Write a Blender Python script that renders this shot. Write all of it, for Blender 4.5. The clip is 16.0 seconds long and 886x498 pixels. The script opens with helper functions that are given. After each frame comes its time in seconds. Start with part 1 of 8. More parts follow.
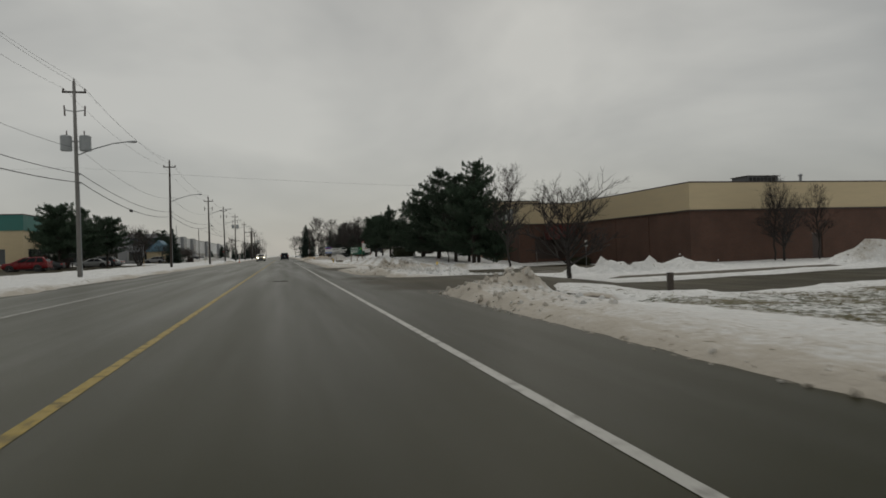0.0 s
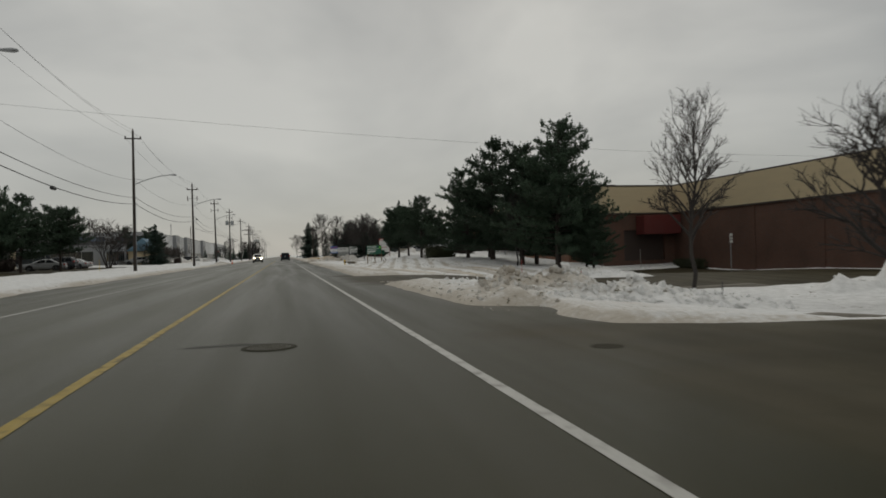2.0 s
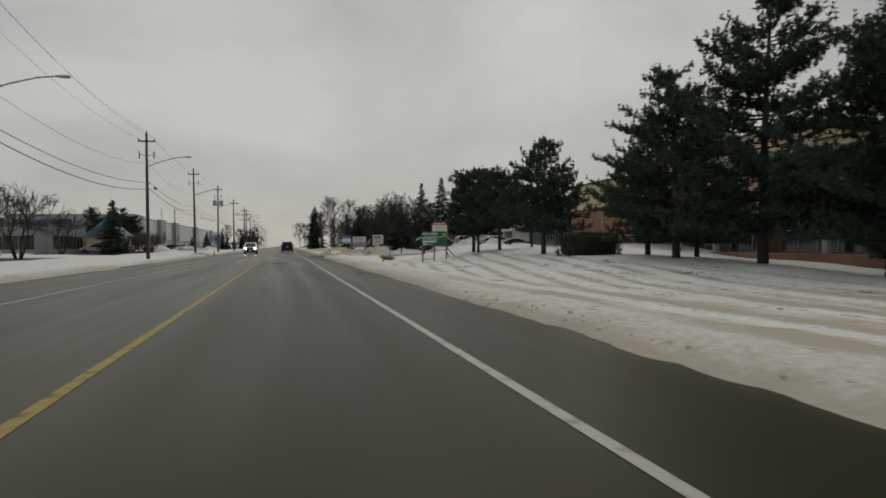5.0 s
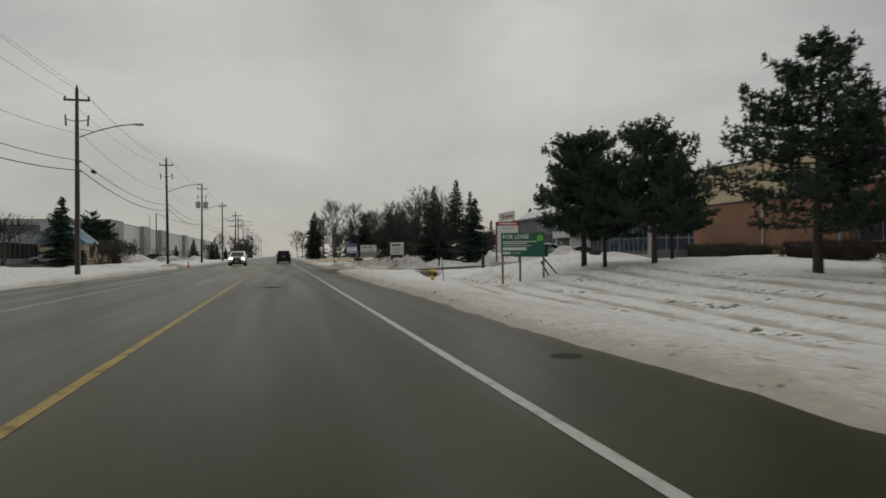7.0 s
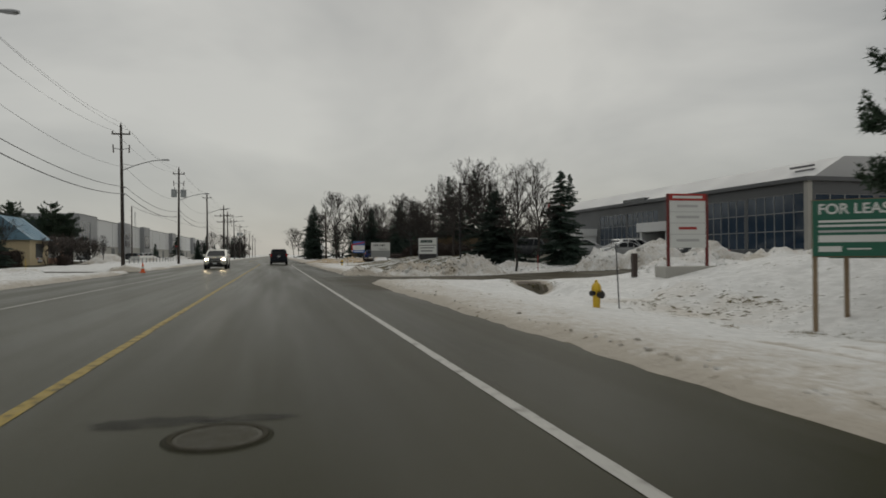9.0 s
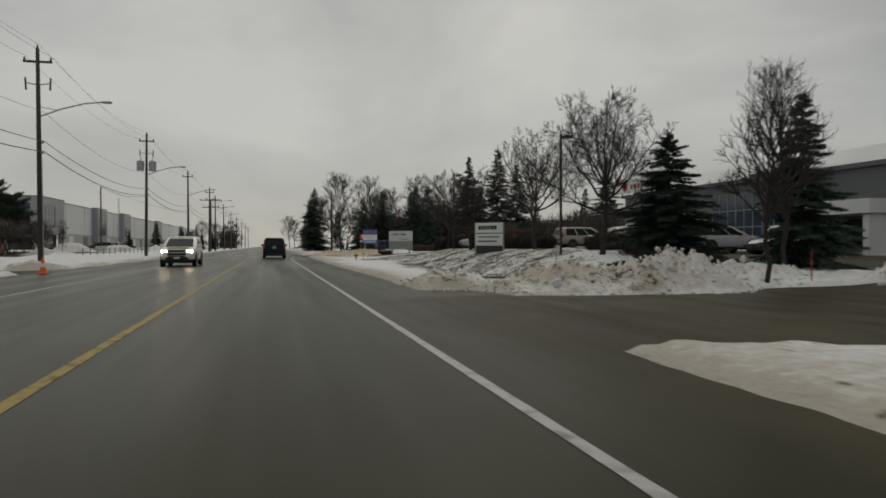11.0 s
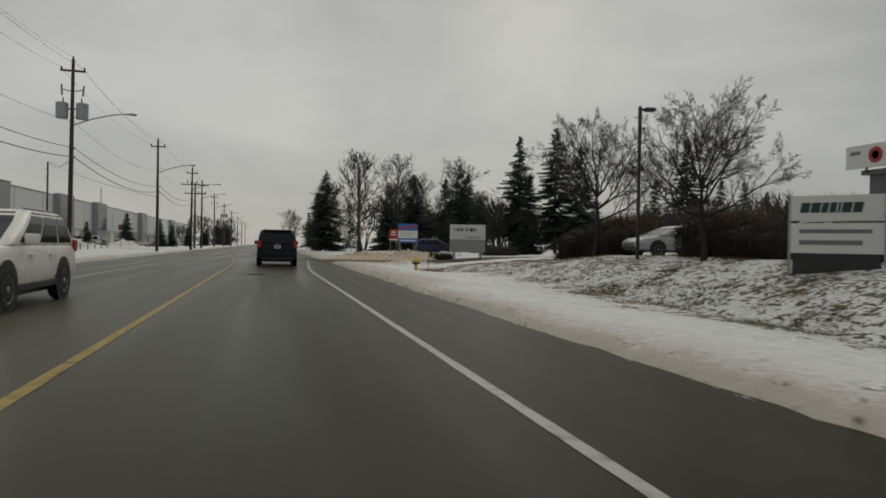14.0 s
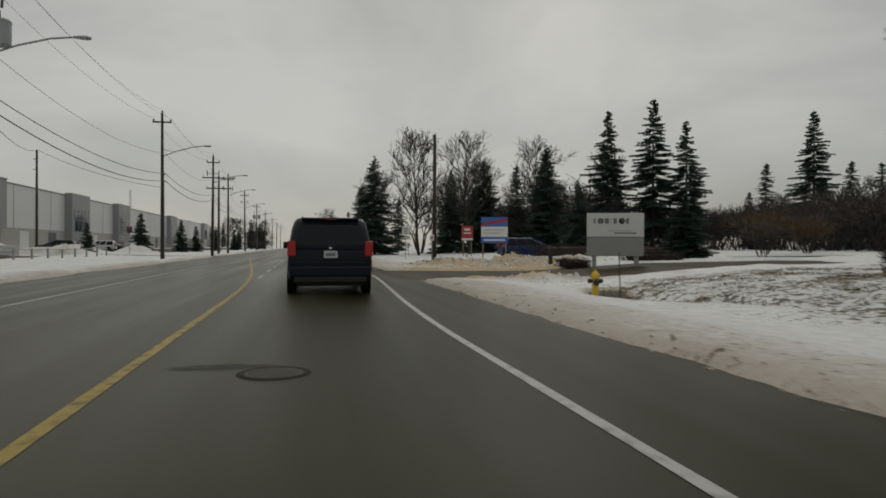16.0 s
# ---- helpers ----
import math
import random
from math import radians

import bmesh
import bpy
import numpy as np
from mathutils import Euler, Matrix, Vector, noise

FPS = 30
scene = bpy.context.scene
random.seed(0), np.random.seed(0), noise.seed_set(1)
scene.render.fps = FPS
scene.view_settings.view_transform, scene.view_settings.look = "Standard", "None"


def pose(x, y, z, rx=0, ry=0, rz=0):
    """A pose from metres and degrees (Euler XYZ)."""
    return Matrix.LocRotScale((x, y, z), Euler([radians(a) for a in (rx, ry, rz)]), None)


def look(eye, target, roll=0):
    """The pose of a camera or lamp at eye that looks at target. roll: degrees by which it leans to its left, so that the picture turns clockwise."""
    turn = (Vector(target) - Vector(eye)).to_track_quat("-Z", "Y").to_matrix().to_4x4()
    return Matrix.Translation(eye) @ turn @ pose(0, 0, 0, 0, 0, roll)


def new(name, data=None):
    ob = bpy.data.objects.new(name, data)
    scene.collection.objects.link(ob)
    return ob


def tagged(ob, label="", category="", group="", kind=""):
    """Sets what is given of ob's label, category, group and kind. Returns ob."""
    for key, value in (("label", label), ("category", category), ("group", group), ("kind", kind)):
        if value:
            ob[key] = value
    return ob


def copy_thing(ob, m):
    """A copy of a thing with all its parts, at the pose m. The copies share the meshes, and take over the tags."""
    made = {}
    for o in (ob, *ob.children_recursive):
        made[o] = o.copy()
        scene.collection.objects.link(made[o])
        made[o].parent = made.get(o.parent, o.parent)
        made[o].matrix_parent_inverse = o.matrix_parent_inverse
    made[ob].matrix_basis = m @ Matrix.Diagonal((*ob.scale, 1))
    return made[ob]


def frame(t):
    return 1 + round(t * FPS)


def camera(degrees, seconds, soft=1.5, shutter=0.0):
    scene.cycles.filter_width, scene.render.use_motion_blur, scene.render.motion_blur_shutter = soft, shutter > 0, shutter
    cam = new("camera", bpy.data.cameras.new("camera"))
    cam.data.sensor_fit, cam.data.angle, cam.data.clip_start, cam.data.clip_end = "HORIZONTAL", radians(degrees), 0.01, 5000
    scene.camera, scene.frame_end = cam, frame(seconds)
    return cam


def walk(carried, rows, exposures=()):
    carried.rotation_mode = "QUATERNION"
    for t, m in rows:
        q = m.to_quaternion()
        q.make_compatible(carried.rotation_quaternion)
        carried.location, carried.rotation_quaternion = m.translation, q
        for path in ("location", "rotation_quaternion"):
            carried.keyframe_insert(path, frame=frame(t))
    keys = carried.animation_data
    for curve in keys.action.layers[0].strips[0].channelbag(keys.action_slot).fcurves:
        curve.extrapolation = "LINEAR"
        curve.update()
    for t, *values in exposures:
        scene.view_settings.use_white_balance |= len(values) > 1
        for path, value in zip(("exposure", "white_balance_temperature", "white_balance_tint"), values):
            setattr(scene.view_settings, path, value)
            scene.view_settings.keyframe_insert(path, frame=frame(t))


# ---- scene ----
cam = camera(68.0, 16.0, soft=1.7, shutter=0.22)
# seconds, x, y, height, yaw, pitch, roll
PATH = [
    (0, -0.028, 0.140, 1.117, -13.73, 0.17, -1.74),
    (0.5, -0.004, 5.125, 1.104, -13.84, 0.25, -1.71),
    (1, 0.019, 10.256, 1.106, -13.93, 0.36, -1.65),
    (1.5, 0.058, 15.629, 1.112, -13.76, 0.31, -1.76),
    (2, 0.080, 21.317, 1.125, -13.66, 0.20, -1.69),
    (2.5, 0.067, 26.750, 1.124, -13.35, 0.47, -1.72),
    (3, 0.041, 32.534, 1.171, -13.48, -0.18, -1.99),
    (3.5, 0.048, 38.232, 1.185, -13.28, -0.67, -2.11),
    (4, 0.035, 43.900, 1.184, -13.26, -0.65, -1.72),
    (4.2, 0.018, 46.214, 1.178, -13.33, -0.60, -1.44),
    (6.3, -0.035, 68.730, 1.150, -13.72, 0.00, -0.27),
    (6.5, -0.029, 70.699, 1.147, -13.90, 0.12, -0.47),
    (7, -0.010, 75.565, 1.139, -13.90, 0.45, -0.50),
    (7.5, 0.021, 80.566, 1.126, -13.85, 0.20, -0.63),
    (8, 0.006, 85.643, 1.147, -14.00, 0.29, -0.68),
    (8.5, 0.011, 90.559, 1.141, -14.32, 0.34, -0.81),
    (9, 0.072, 95.433, 1.134, -14.31, 0.42, -0.48),
    (11.3, 0.051, 117.723, 1.144, -14.98, -0.34, 0.14),
    (11.5, 0.061, 119.577, 1.144, -14.87, -0.29, 0.67),
    (12, 0.024, 124.119, 1.145, -14.99, -0.41, 0.87),
    (12.5, 0.008, 128.671, 1.154, -15.07, -0.58, 0.85),
    (13, -0.009, 133.183, 1.157, -14.29, -0.43, 0.78),
    (13.5, -0.013, 137.771, 1.166, -14.89, -0.21, 0.83),
    (14, -0.005, 142.238, 1.159, -14.94, -0.25, 1.00),
    (14.5, -0.002, 146.841, 1.148, -14.93, -0.16, 0.85),
    (15, -0.030, 151.467, 1.163, -14.70, 0.04, 0.71),
    (15.5, -0.076, 156.212, 1.166, -14.08, -0.52, 0.10),
    (16, -0.157, 161.021, 1.173, -11.98, -0.22, 0.20),
]
walk(cam, [(t, pose(x, y, z, 90 + pitch, -roll, yaw)) for t, x, y, z, yaw, pitch, roll in PATH], exposures=((0, -0.10, 6840, 7), (1.5, -0.08, 6840, 7), (3, 0.0, 6840, 7), (9, 0.0, 6840, 7), (12, -0.04, 6840, 7), (16, -0.04, 6840, 7)))

# ---------------- world, light, exposure ----------------
SUN_EL, SUN_ROT = radians(38), radians(20)
world = bpy.data.worlds.new("overcast_sky")
scene.world = world
world.use_nodes = True
wn, wl = world.node_tree.nodes, world.node_tree.links
wn.clear()


def node(tree, kind, **inputs):
    n = tree.nodes.new(kind)
    for key, value in inputs.items():
        n.inputs[key.replace("_", " ")].default_value = value
    return n


w_out = wn.new("ShaderNodeOutputWorld")
w_bg = wn.new("ShaderNodeBackground")
w_sky = wn.new("ShaderNodeTexSky")
w_sky.sky_type = "NISHITA"
w_sky.sun_disc = False
w_sky.sun_elevation, w_sky.sun_rotation = SUN_EL, SUN_ROT
w_sky_dim = wn.new("ShaderNodeVectorMath")
w_sky_dim.operation = "SCALE"
w_sky_dim.inputs["Scale"].default_value = 0.10
w_tc = wn.new("ShaderNodeTexCoord")
w_map = wn.new("ShaderNodeMapping")
w_map.inputs["Scale"].default_value = (1.0, 1.0, 2.2)
w_noise = wn.new("ShaderNodeTexNoise")
w_noise.inputs["Scale"].default_value = 1.7
w_noise.inputs["Detail"].default_value = 5.0
w_noise.inputs["Roughness"].default_value = 0.5
w_noise.inputs["Distortion"].default_value = 0.35
w_ramp = wn.new("ShaderNodeValToRGB")
w_ramp.color_ramp.elements[0].position, w_ramp.color_ramp.elements[0].color = 0.34, (0.272, 0.279, 0.288, 1)
w_ramp.color_ramp.elements[1].position, w_ramp.color_ramp.elements[1].color = 0.68, (0.525, 0.525, 0.519, 1)
w_sep = wn.new("ShaderNodeSeparateXYZ")
w_up = wn.new("ShaderNodeMapRange")
w_up.inputs["From Min"].default_value, w_up.inputs["From Max"].default_value = 0.30, 1.0
w_up.inputs["To Min"].default_value, w_up.inputs["To Max"].default_value = 1.0, 1.55
w_lift = wn.new("ShaderNodeVectorMath")
w_lift.operation = "SCALE"
w_mix = wn.new("ShaderNodeMix")
w_mix.data_type = "RGBA"
w_mix.inputs["Factor"].default_value = 0.93
wl.new(w_tc.outputs["Generated"], w_map.inputs["Vector"])
wl.new(w_map.outputs["Vector"], w_noise.inputs["Vector"])
wl.new(w_noise.outputs["Fac"], w_ramp.inputs["Fac"])
wl.new(w_tc.outputs["Generated"], w_sep.inputs["Vector"])
wl.new(w_sep.outputs["Z"], w_up.inputs["Value"])
wl.new(w_ramp.outputs["Color"], w_lift.inputs[0])
wl.new(w_up.outputs["Result"], w_lift.inputs["Scale"])
wl.new(w_sky.outputs["Color"], w_sky_dim.inputs[0])
wl.new(w_sky_dim.outputs["Vector"], w_mix.inputs["A"])
wl.new(w_lift.outputs["Vector"], w_mix.inputs["B"])
wl.new(w_mix.outputs["Result"], w_bg.inputs["Color"])
wl.new(w_bg.outputs["Background"], w_out.inputs["Surface"])

sun = new("sun", bpy.data.lights.new("sun", "SUN"))
sun.data.energy, sun.data.angle, sun.data.color = 0.4, radians(30), (1.0, 0.97, 0.93)
sun.matrix_world = look((60 * math.sin(SUN_ROT), 60 * math.cos(SUN_ROT), 60 * math.tan(SUN_EL)), (0, 0, 0))
scene.view_settings.exposure = 0.0

# ---------------- materials ----------------


def material(name, color, rough=0.6, metal=0.0, vary=0.15, scale=3.0, fine=40.0, bump=0.15, second=None, patch=(0.45, 0.6), spec=0.5, each=0.0, coat=0.0, stretch=(1, 1, 1), rough_vary=0.12, depth=0.02):
    """A surface with a broad and a fine variation, a second colour in patches and fine relief."""
    m = bpy.data.materials.new(name)
    m.use_nodes = True
    t = m.node_tree
    b = t.nodes["Principled BSDF"]
    geo = t.nodes.new("ShaderNodeTexCoord")
    mp = t.nodes.new("ShaderNodeMapping")
    mp.inputs["Scale"].default_value = stretch
    t.links.new(geo.outputs["Object"], mp.inputs["Vector"])
    n1 = node(t, "ShaderNodeTexNoise", Scale=scale, Detail=4.0)
    n2 = node(t, "ShaderNodeTexNoise", Scale=fine, Detail=3.0)
    for n in (n1, n2):
        t.links.new(mp.outputs["Vector"], n.inputs["Vector"])
    add = t.nodes.new("ShaderNodeMath")
    add.operation = "ADD"
    t.links.new(n1.outputs["Fac"], add.inputs[0])
    t.links.new(n2.outputs["Fac"], add.inputs[1])
    rng = t.nodes.new("ShaderNodeMapRange")
    rng.inputs["From Min"].default_value, rng.inputs["From Max"].default_value = 0.6, 1.4
    rng.inputs["To Min"].default_value, rng.inputs["To Max"].default_value = 1 - vary, 1 + vary
    t.links.new(add.outputs[0], rng.inputs["Value"])
    col = t.nodes.new("ShaderNodeVectorMath")
    col.operation = "SCALE"
    if second:
        mix = t.nodes.new("ShaderNodeMix")
        mix.data_type = "RGBA"
        mix.inputs["A"].default_value, mix.inputs["B"].default_value = (*color, 1), (*second, 1)
        edge = t.nodes.new("ShaderNodeMapRange")
        edge.inputs["From Min"].default_value, edge.inputs["From Max"].default_value = patch
        t.links.new(n1.outputs["Fac"], edge.inputs["Value"])
        t.links.new(edge.outputs["Result"], mix.inputs["Factor"])
        t.links.new(mix.outputs["Result"], col.inputs[0])
    else:
        col.inputs[0].default_value = color
    if each:
        info = t.nodes.new("ShaderNodeObjectInfo")
        er = t.nodes.new("ShaderNodeMapRange")
        er.inputs["To Min"].default_value, er.inputs["To Max"].default_value = 1 - each, 1 + each
        t.links.new(info.outputs["Random"], er.inputs["Value"])
        mul = t.nodes.new("ShaderNodeMath")
        mul.operation = "MULTIPLY"
        t.links.new(rng.outputs["Result"], mul.inputs[0])
        t.links.new(er.outputs["Result"], mul.inputs[1])
        t.links.new(mul.outputs[0], col.inputs["Scale"])
    else:
        t.links.new(rng.outputs["Result"], col.inputs["Scale"])
    t.links.new(col.outputs["Vector"], b.inputs["Base Color"])
    rr = t.nodes.new("ShaderNodeMapRange")
    rr.inputs["From Min"].default_value, rr.inputs["From Max"].default_value = 0.3, 0.7
    rr.inputs["To Min"].default_value, rr.inputs["To Max"].default_value = max(0.02, rough - rough_vary), min(1, rough + rough_vary)
    t.links.new(n1.outputs["Fac"], rr.inputs["Value"])
    t.links.new(rr.outputs["Result"], b.inputs["Roughness"])
    b.inputs["Metallic"].default_value = metal
    b.inputs["Specular IOR Level"].default_value = spec
    b.inputs["Coat Weight"].default_value = coat
    if bump:
        bp = t.nodes.new("ShaderNodeBump")
        bp.inputs["Strength"].default_value, bp.inputs["Distance"].default_value = bump, depth
        t.links.new(n2.outputs["Fac"], bp.inputs["Height"])
        t.links.new(bp.outputs["Normal"], b.inputs["Normal"])
    return m


def glowing(name, color, strength, base=(0.8, 0.8, 0.8)):
    m = bpy.data.materials.new(name)
    m.use_nodes = True
    b = m.node_tree.nodes["Principled BSDF"]
    b.inputs["Base Color"].default_value = (*base, 1)
    b.inputs["Emission Color"].default_value = (*color, 1)
    b.inputs["Emission Strength"].default_value = strength
    b.inputs["Roughness"].default_value = 0.2
    return m


def snow_material():
    """Old winter snow: white, dirtied by the road, with painted furrow shade, thin grass and sandy stains where the
    ground's own attributes put them.
    """
    m = bpy.data.materials.new("old_snow")
    m.use_nodes = True
    t = m.node_tree
    b = t.nodes["Principled BSDF"]
    pos = t.nodes.new("ShaderNodeNewGeometry")
    at = {}
    for name in ("dirt_shade", "grass", "sand"):
        at[name] = t.nodes.new("ShaderNodeAttribute")
        at[name].attribute_name = name
    big = node(t, "ShaderNodeTexNoise", Scale=0.35, Detail=5.0)
    mid = node(t, "ShaderNodeTexNoise", Scale=2.6, Detail=6.0, Roughness=0.62)
    fine = node(t, "ShaderNodeTexNoise", Scale=7.5, Detail=4.0, Roughness=0.6)
    for n in (big, mid, fine):
        t.links.new(pos.outputs["Position"], n.inputs["Vector"])

    def math_node(op, a, c):
        n = t.nodes.new("ShaderNodeMath")
        n.operation = op
        for i, v in enumerate((a, c)):
            if isinstance(v, float):
                n.inputs[i].default_value = v
            else:
                t.links.new(v, n.inputs[i])
        return n.outputs[0]

    def step(v, lo, hi):
        n = t.nodes.new("ShaderNodeMapRange")
        n.interpolation_type = "SMOOTHSTEP"
        n.inputs["From Min"].default_value, n.inputs["From Max"].default_value = lo, hi
        t.links.new(v, n.inputs["Value"])
        return n.outputs["Result"]

    def blend(f, a, c):
        n = t.nodes.new("ShaderNodeMix")
        n.data_type = "RGBA"
        t.links.new(f, n.inputs["Factor"])
        for key, v in (("A", a), ("B", c)):
            if isinstance(v, tuple):
                n.inputs[key].default_value = v
            else:
                t.links.new(v, n.inputs[key])
        return n.outputs["Result"]

    clean = blend(step(mid.outputs["Fac"], 0.35, 0.68), (0.60, 0.60, 0.59, 1), (0.77, 0.77, 0.765, 1))
    soil_shade = math_node("ADD", at["dirt_shade"].outputs["Fac"], math_node("MULTIPLY", math_node("SUBTRACT", mid.outputs["Fac"], 0.5), 1.0))
    soil_shade = math_node("ADD", soil_shade, math_node("MULTIPLY", math_node("SUBTRACT", fine.outputs["Fac"], 0.5), 0.9))
    grit = node(t, "ShaderNodeTexNoise", Scale=42.0, Detail=3.0)
    t.links.new(pos.outputs["Position"], grit.inputs["Vector"])
    soil_shade = math_node("ADD", soil_shade, math_node("MULTIPLY", math_node("SUBTRACT", grit.outputs["Fac"], 0.5), 0.9))
    c = blend(step(soil_shade, 0.15, 0.85), clean, (0.40, 0.362, 0.308, 1))
    c = blend(step(soil_shade, 1.2, 1.6), c, (0.13, 0.11, 0.09, 1))
    sandy = math_node("ADD", at["sand"].outputs["Fac"], math_node("MULTIPLY", math_node("SUBTRACT", big.outputs["Fac"], 0.5), 1.2))
    c = blend(step(sandy, 0.40, 1.15), c, (0.42, 0.31, 0.18, 1))
    tufts = math_node("ADD", at["grass"].outputs["Fac"], math_node("MULTIPLY", math_node("SUBTRACT", fine.outputs["Fac"], 0.5), 2.2))
    tufts = math_node("ADD", tufts, math_node("MULTIPLY", math_node("SUBTRACT", mid.outputs["Fac"], 0.5), 2.2))
    tufts = math_node("ADD", tufts, math_node("MULTIPLY", math_node("SUBTRACT", big.outputs["Fac"], 0.5), 1.1))
    green = blend(step(big.outputs["Fac"], 0.42, 0.6), (0.062, 0.066, 0.034, 1), (0.105, 0.090, 0.045, 1))
    c = blend(step(tufts, 0.47, 0.66), c, green)
    t.links.new(c, b.inputs["Base Color"])
    b.inputs["Roughness"].default_value = 0.75
    b.inputs["Specular IOR Level"].default_value = 0.25
    bp = t.nodes.new("ShaderNodeBump")
    bp.inputs["Strength"].default_value, bp.inputs["Distance"].default_value = 0.8, 0.10
    t.links.new(math_node("ADD", mid.outputs["Fac"], math_node("MULTIPLY", fine.outputs["Fac"], 0.35)), bp.inputs["Height"])
    t.links.new(bp.outputs["Normal"], b.inputs["Normal"])
    return m


def asphalt_material():
    """Damp worn asphalt: darker oily lane middles, paler wheel tracks along the road, cracks and a wet sheen."""
    m = bpy.data.materials.new("damp_asphalt")
    m.use_nodes = True
    t = m.node_tree
    b = t.nodes["Principled BSDF"]
    pos = t.nodes.new("ShaderNodeNewGeometry")
    mp = t.nodes.new("ShaderNodeMapping")
    mp.inputs["Scale"].default_value = (1.0, 0.035, 1.0)
    t.links.new(pos.outputs["Position"], mp.inputs["Vector"])
    along = node(t, "ShaderNodeTexNoise", Scale=1.1, Detail=4.0)
    t.links.new(mp.outputs["Vector"], along.inputs["Vector"])
    blot = node(t, "ShaderNodeTexNoise", Scale=0.35, Detail=6.0, Roughness=0.6)
    grain = node(t, "ShaderNodeTexNoise", Scale=90.0, Detail=3.0)
    for n in (blot, grain):
        t.links.new(pos.outputs["Position"], n.inputs["Vector"])
    s1 = t.nodes.new("ShaderNodeMath")
    s1.operation = "ADD"
    t.links.new(along.outputs["Fac"], s1.inputs[0])
    t.links.new(blot.outputs["Fac"], s1.inputs[1])
    s2 = t.nodes.new("ShaderNodeMath")
    s2.operation = "MULTIPLY_ADD"
    s2.inputs[1].default_value = 0.35
    t.links.new(grain.outputs["Fac"], s2.inputs[0])
    t.links.new(s1.outputs[0], s2.inputs[2])
    ramp = t.nodes.new("ShaderNodeValToRGB")
    ramp.color_ramp.elements[0].position, ramp.color_ramp.elements[0].color = 0.25, (0.0138, 0.0132, 0.0030, 1)
    ramp.color_ramp.elements[1].position, ramp.color_ramp.elements[1].color = 0.85, (0.0255, 0.0246, 0.0080, 1)
    half = t.nodes.new("ShaderNodeMath")
    half.operation = "MULTIPLY"
    half.inputs[1].default_value = 0.5
    t.links.new(s2.outputs[0], half.inputs[0])
    t.links.new(half.outputs[0], ramp.inputs["Fac"])
    sep = t.nodes.new("ShaderNodeSeparateXYZ")
    t.links.new(pos.outputs["Position"], sep.inputs[0])
    # brighter left lanes: sky sheen put into the base colour, fading across x
    lanes = t.nodes.new("ShaderNodeMapRange")
    lanes.interpolation_type = "SMOOTHSTEP"
    lanes.inputs["From Min"].default_value, lanes.inputs["From Max"].default_value = -3.0, 0.9
    lanes.inputs["To Min"].default_value, lanes.inputs["To Max"].default_value = 0.84, 0.0
    t.links.new(sep.outputs["X"], lanes.inputs["Value"])
    left_sheen = t.nodes.new("ShaderNodeValToRGB")
    left_sheen.color_ramp.elements[0].position, left_sheen.color_ramp.elements[0].color = 0.25, (0.075, 0.074, 0.056, 1)
    left_sheen.color_ramp.elements[1].position, left_sheen.color_ramp.elements[1].color = 0.85, (0.125, 0.123, 0.100, 1)
    t.links.new(half.outputs[0], left_sheen.inputs["Fac"])
    sheened = t.nodes.new("ShaderNodeMix")
    sheened.data_type = "RGBA"
    t.links.new(lanes.outputs["Result"], sheened.inputs["Factor"])
    t.links.new(ramp.outputs["Color"], sheened.inputs["A"])
    t.links.new(left_sheen.outputs["Color"], sheened.inputs["B"])
    tracked = t.nodes.new("ShaderNodeAttribute")
    tracked.attribute_name = "silt"
    wander = t.nodes.new("ShaderNodeMath")
    wander.operation = "MULTIPLY_ADD"
    wander.inputs[1].default_value = 0.9
    t.links.new(blot.outputs["Fac"], wander.inputs[0])
    t.links.new(tracked.outputs["Fac"], wander.inputs[2])
    silt = t.nodes.new("ShaderNodeMapRange")
    silt.interpolation_type = "SMOOTHSTEP"
    silt.inputs["From Min"].default_value, silt.inputs["From Max"].default_value = 0.62, 1.35
    t.links.new(wander.outputs[0], silt.inputs["Value"])
    silty = t.nodes.new("ShaderNodeMix")
    silty.data_type = "RGBA"
    t.links.new(silt.outputs["Result"], silty.inputs["Factor"])
    t.links.new(sheened.outputs["Result"], silty.inputs["A"])
    mud = t.nodes.new("ShaderNodeValToRGB")
    mud.color_ramp.elements[0].position, mud.color_ramp.elements[0].color = 0.35, (0.034, 0.029, 0.0165, 1)
    mud.color_ramp.elements[1].position, mud.color_ramp.elements[1].color = 0.70, (0.072, 0.062, 0.040, 1)
    t.links.new(blot.outputs["Fac"], mud.inputs["Fac"])
    t.links.new(mud.outputs["Color"], silty.inputs["B"])
    t.links.new(silty.outputs["Result"], b.inputs["Base Color"])
    sheen = t.nodes.new("ShaderNodeMapRange")
    sheen.inputs["To Min"].default_value, sheen.inputs["To Max"].default_value = 0.048, 0.036
    t.links.new(silt.outputs["Result"], sheen.inputs["Value"])
    t.links.new(sheen.outputs["Result"], b.inputs["Specular IOR Level"])
    rr = t.nodes.new("ShaderNodeMapRange")
    rr.inputs["From Min"].default_value, rr.inputs["From Max"].default_value = 0.35, 0.65
    rr.inputs["To Min"].default_value, rr.inputs["To Max"].default_value = 0.28, 0.40
    t.links.new(along.outputs["Fac"], rr.inputs["Value"])
    dry = t.nodes.new("ShaderNodeMath")
    dry.operation = "MULTIPLY_ADD"
    dry.inputs[1].default_value = 0.22
    t.links.new(silt.outputs["Result"], dry.inputs[0])
    t.links.new(rr.outputs["Result"], dry.inputs[2])
    t.links.new(dry.outputs[0], b.inputs["Roughness"])
    bp = t.nodes.new("ShaderNodeBump")
    bp.inputs["Strength"].default_value, bp.inputs["Distance"].default_value = 0.25, 0.01
    t.links.new(grain.outputs["Fac"], bp.inputs["Height"])
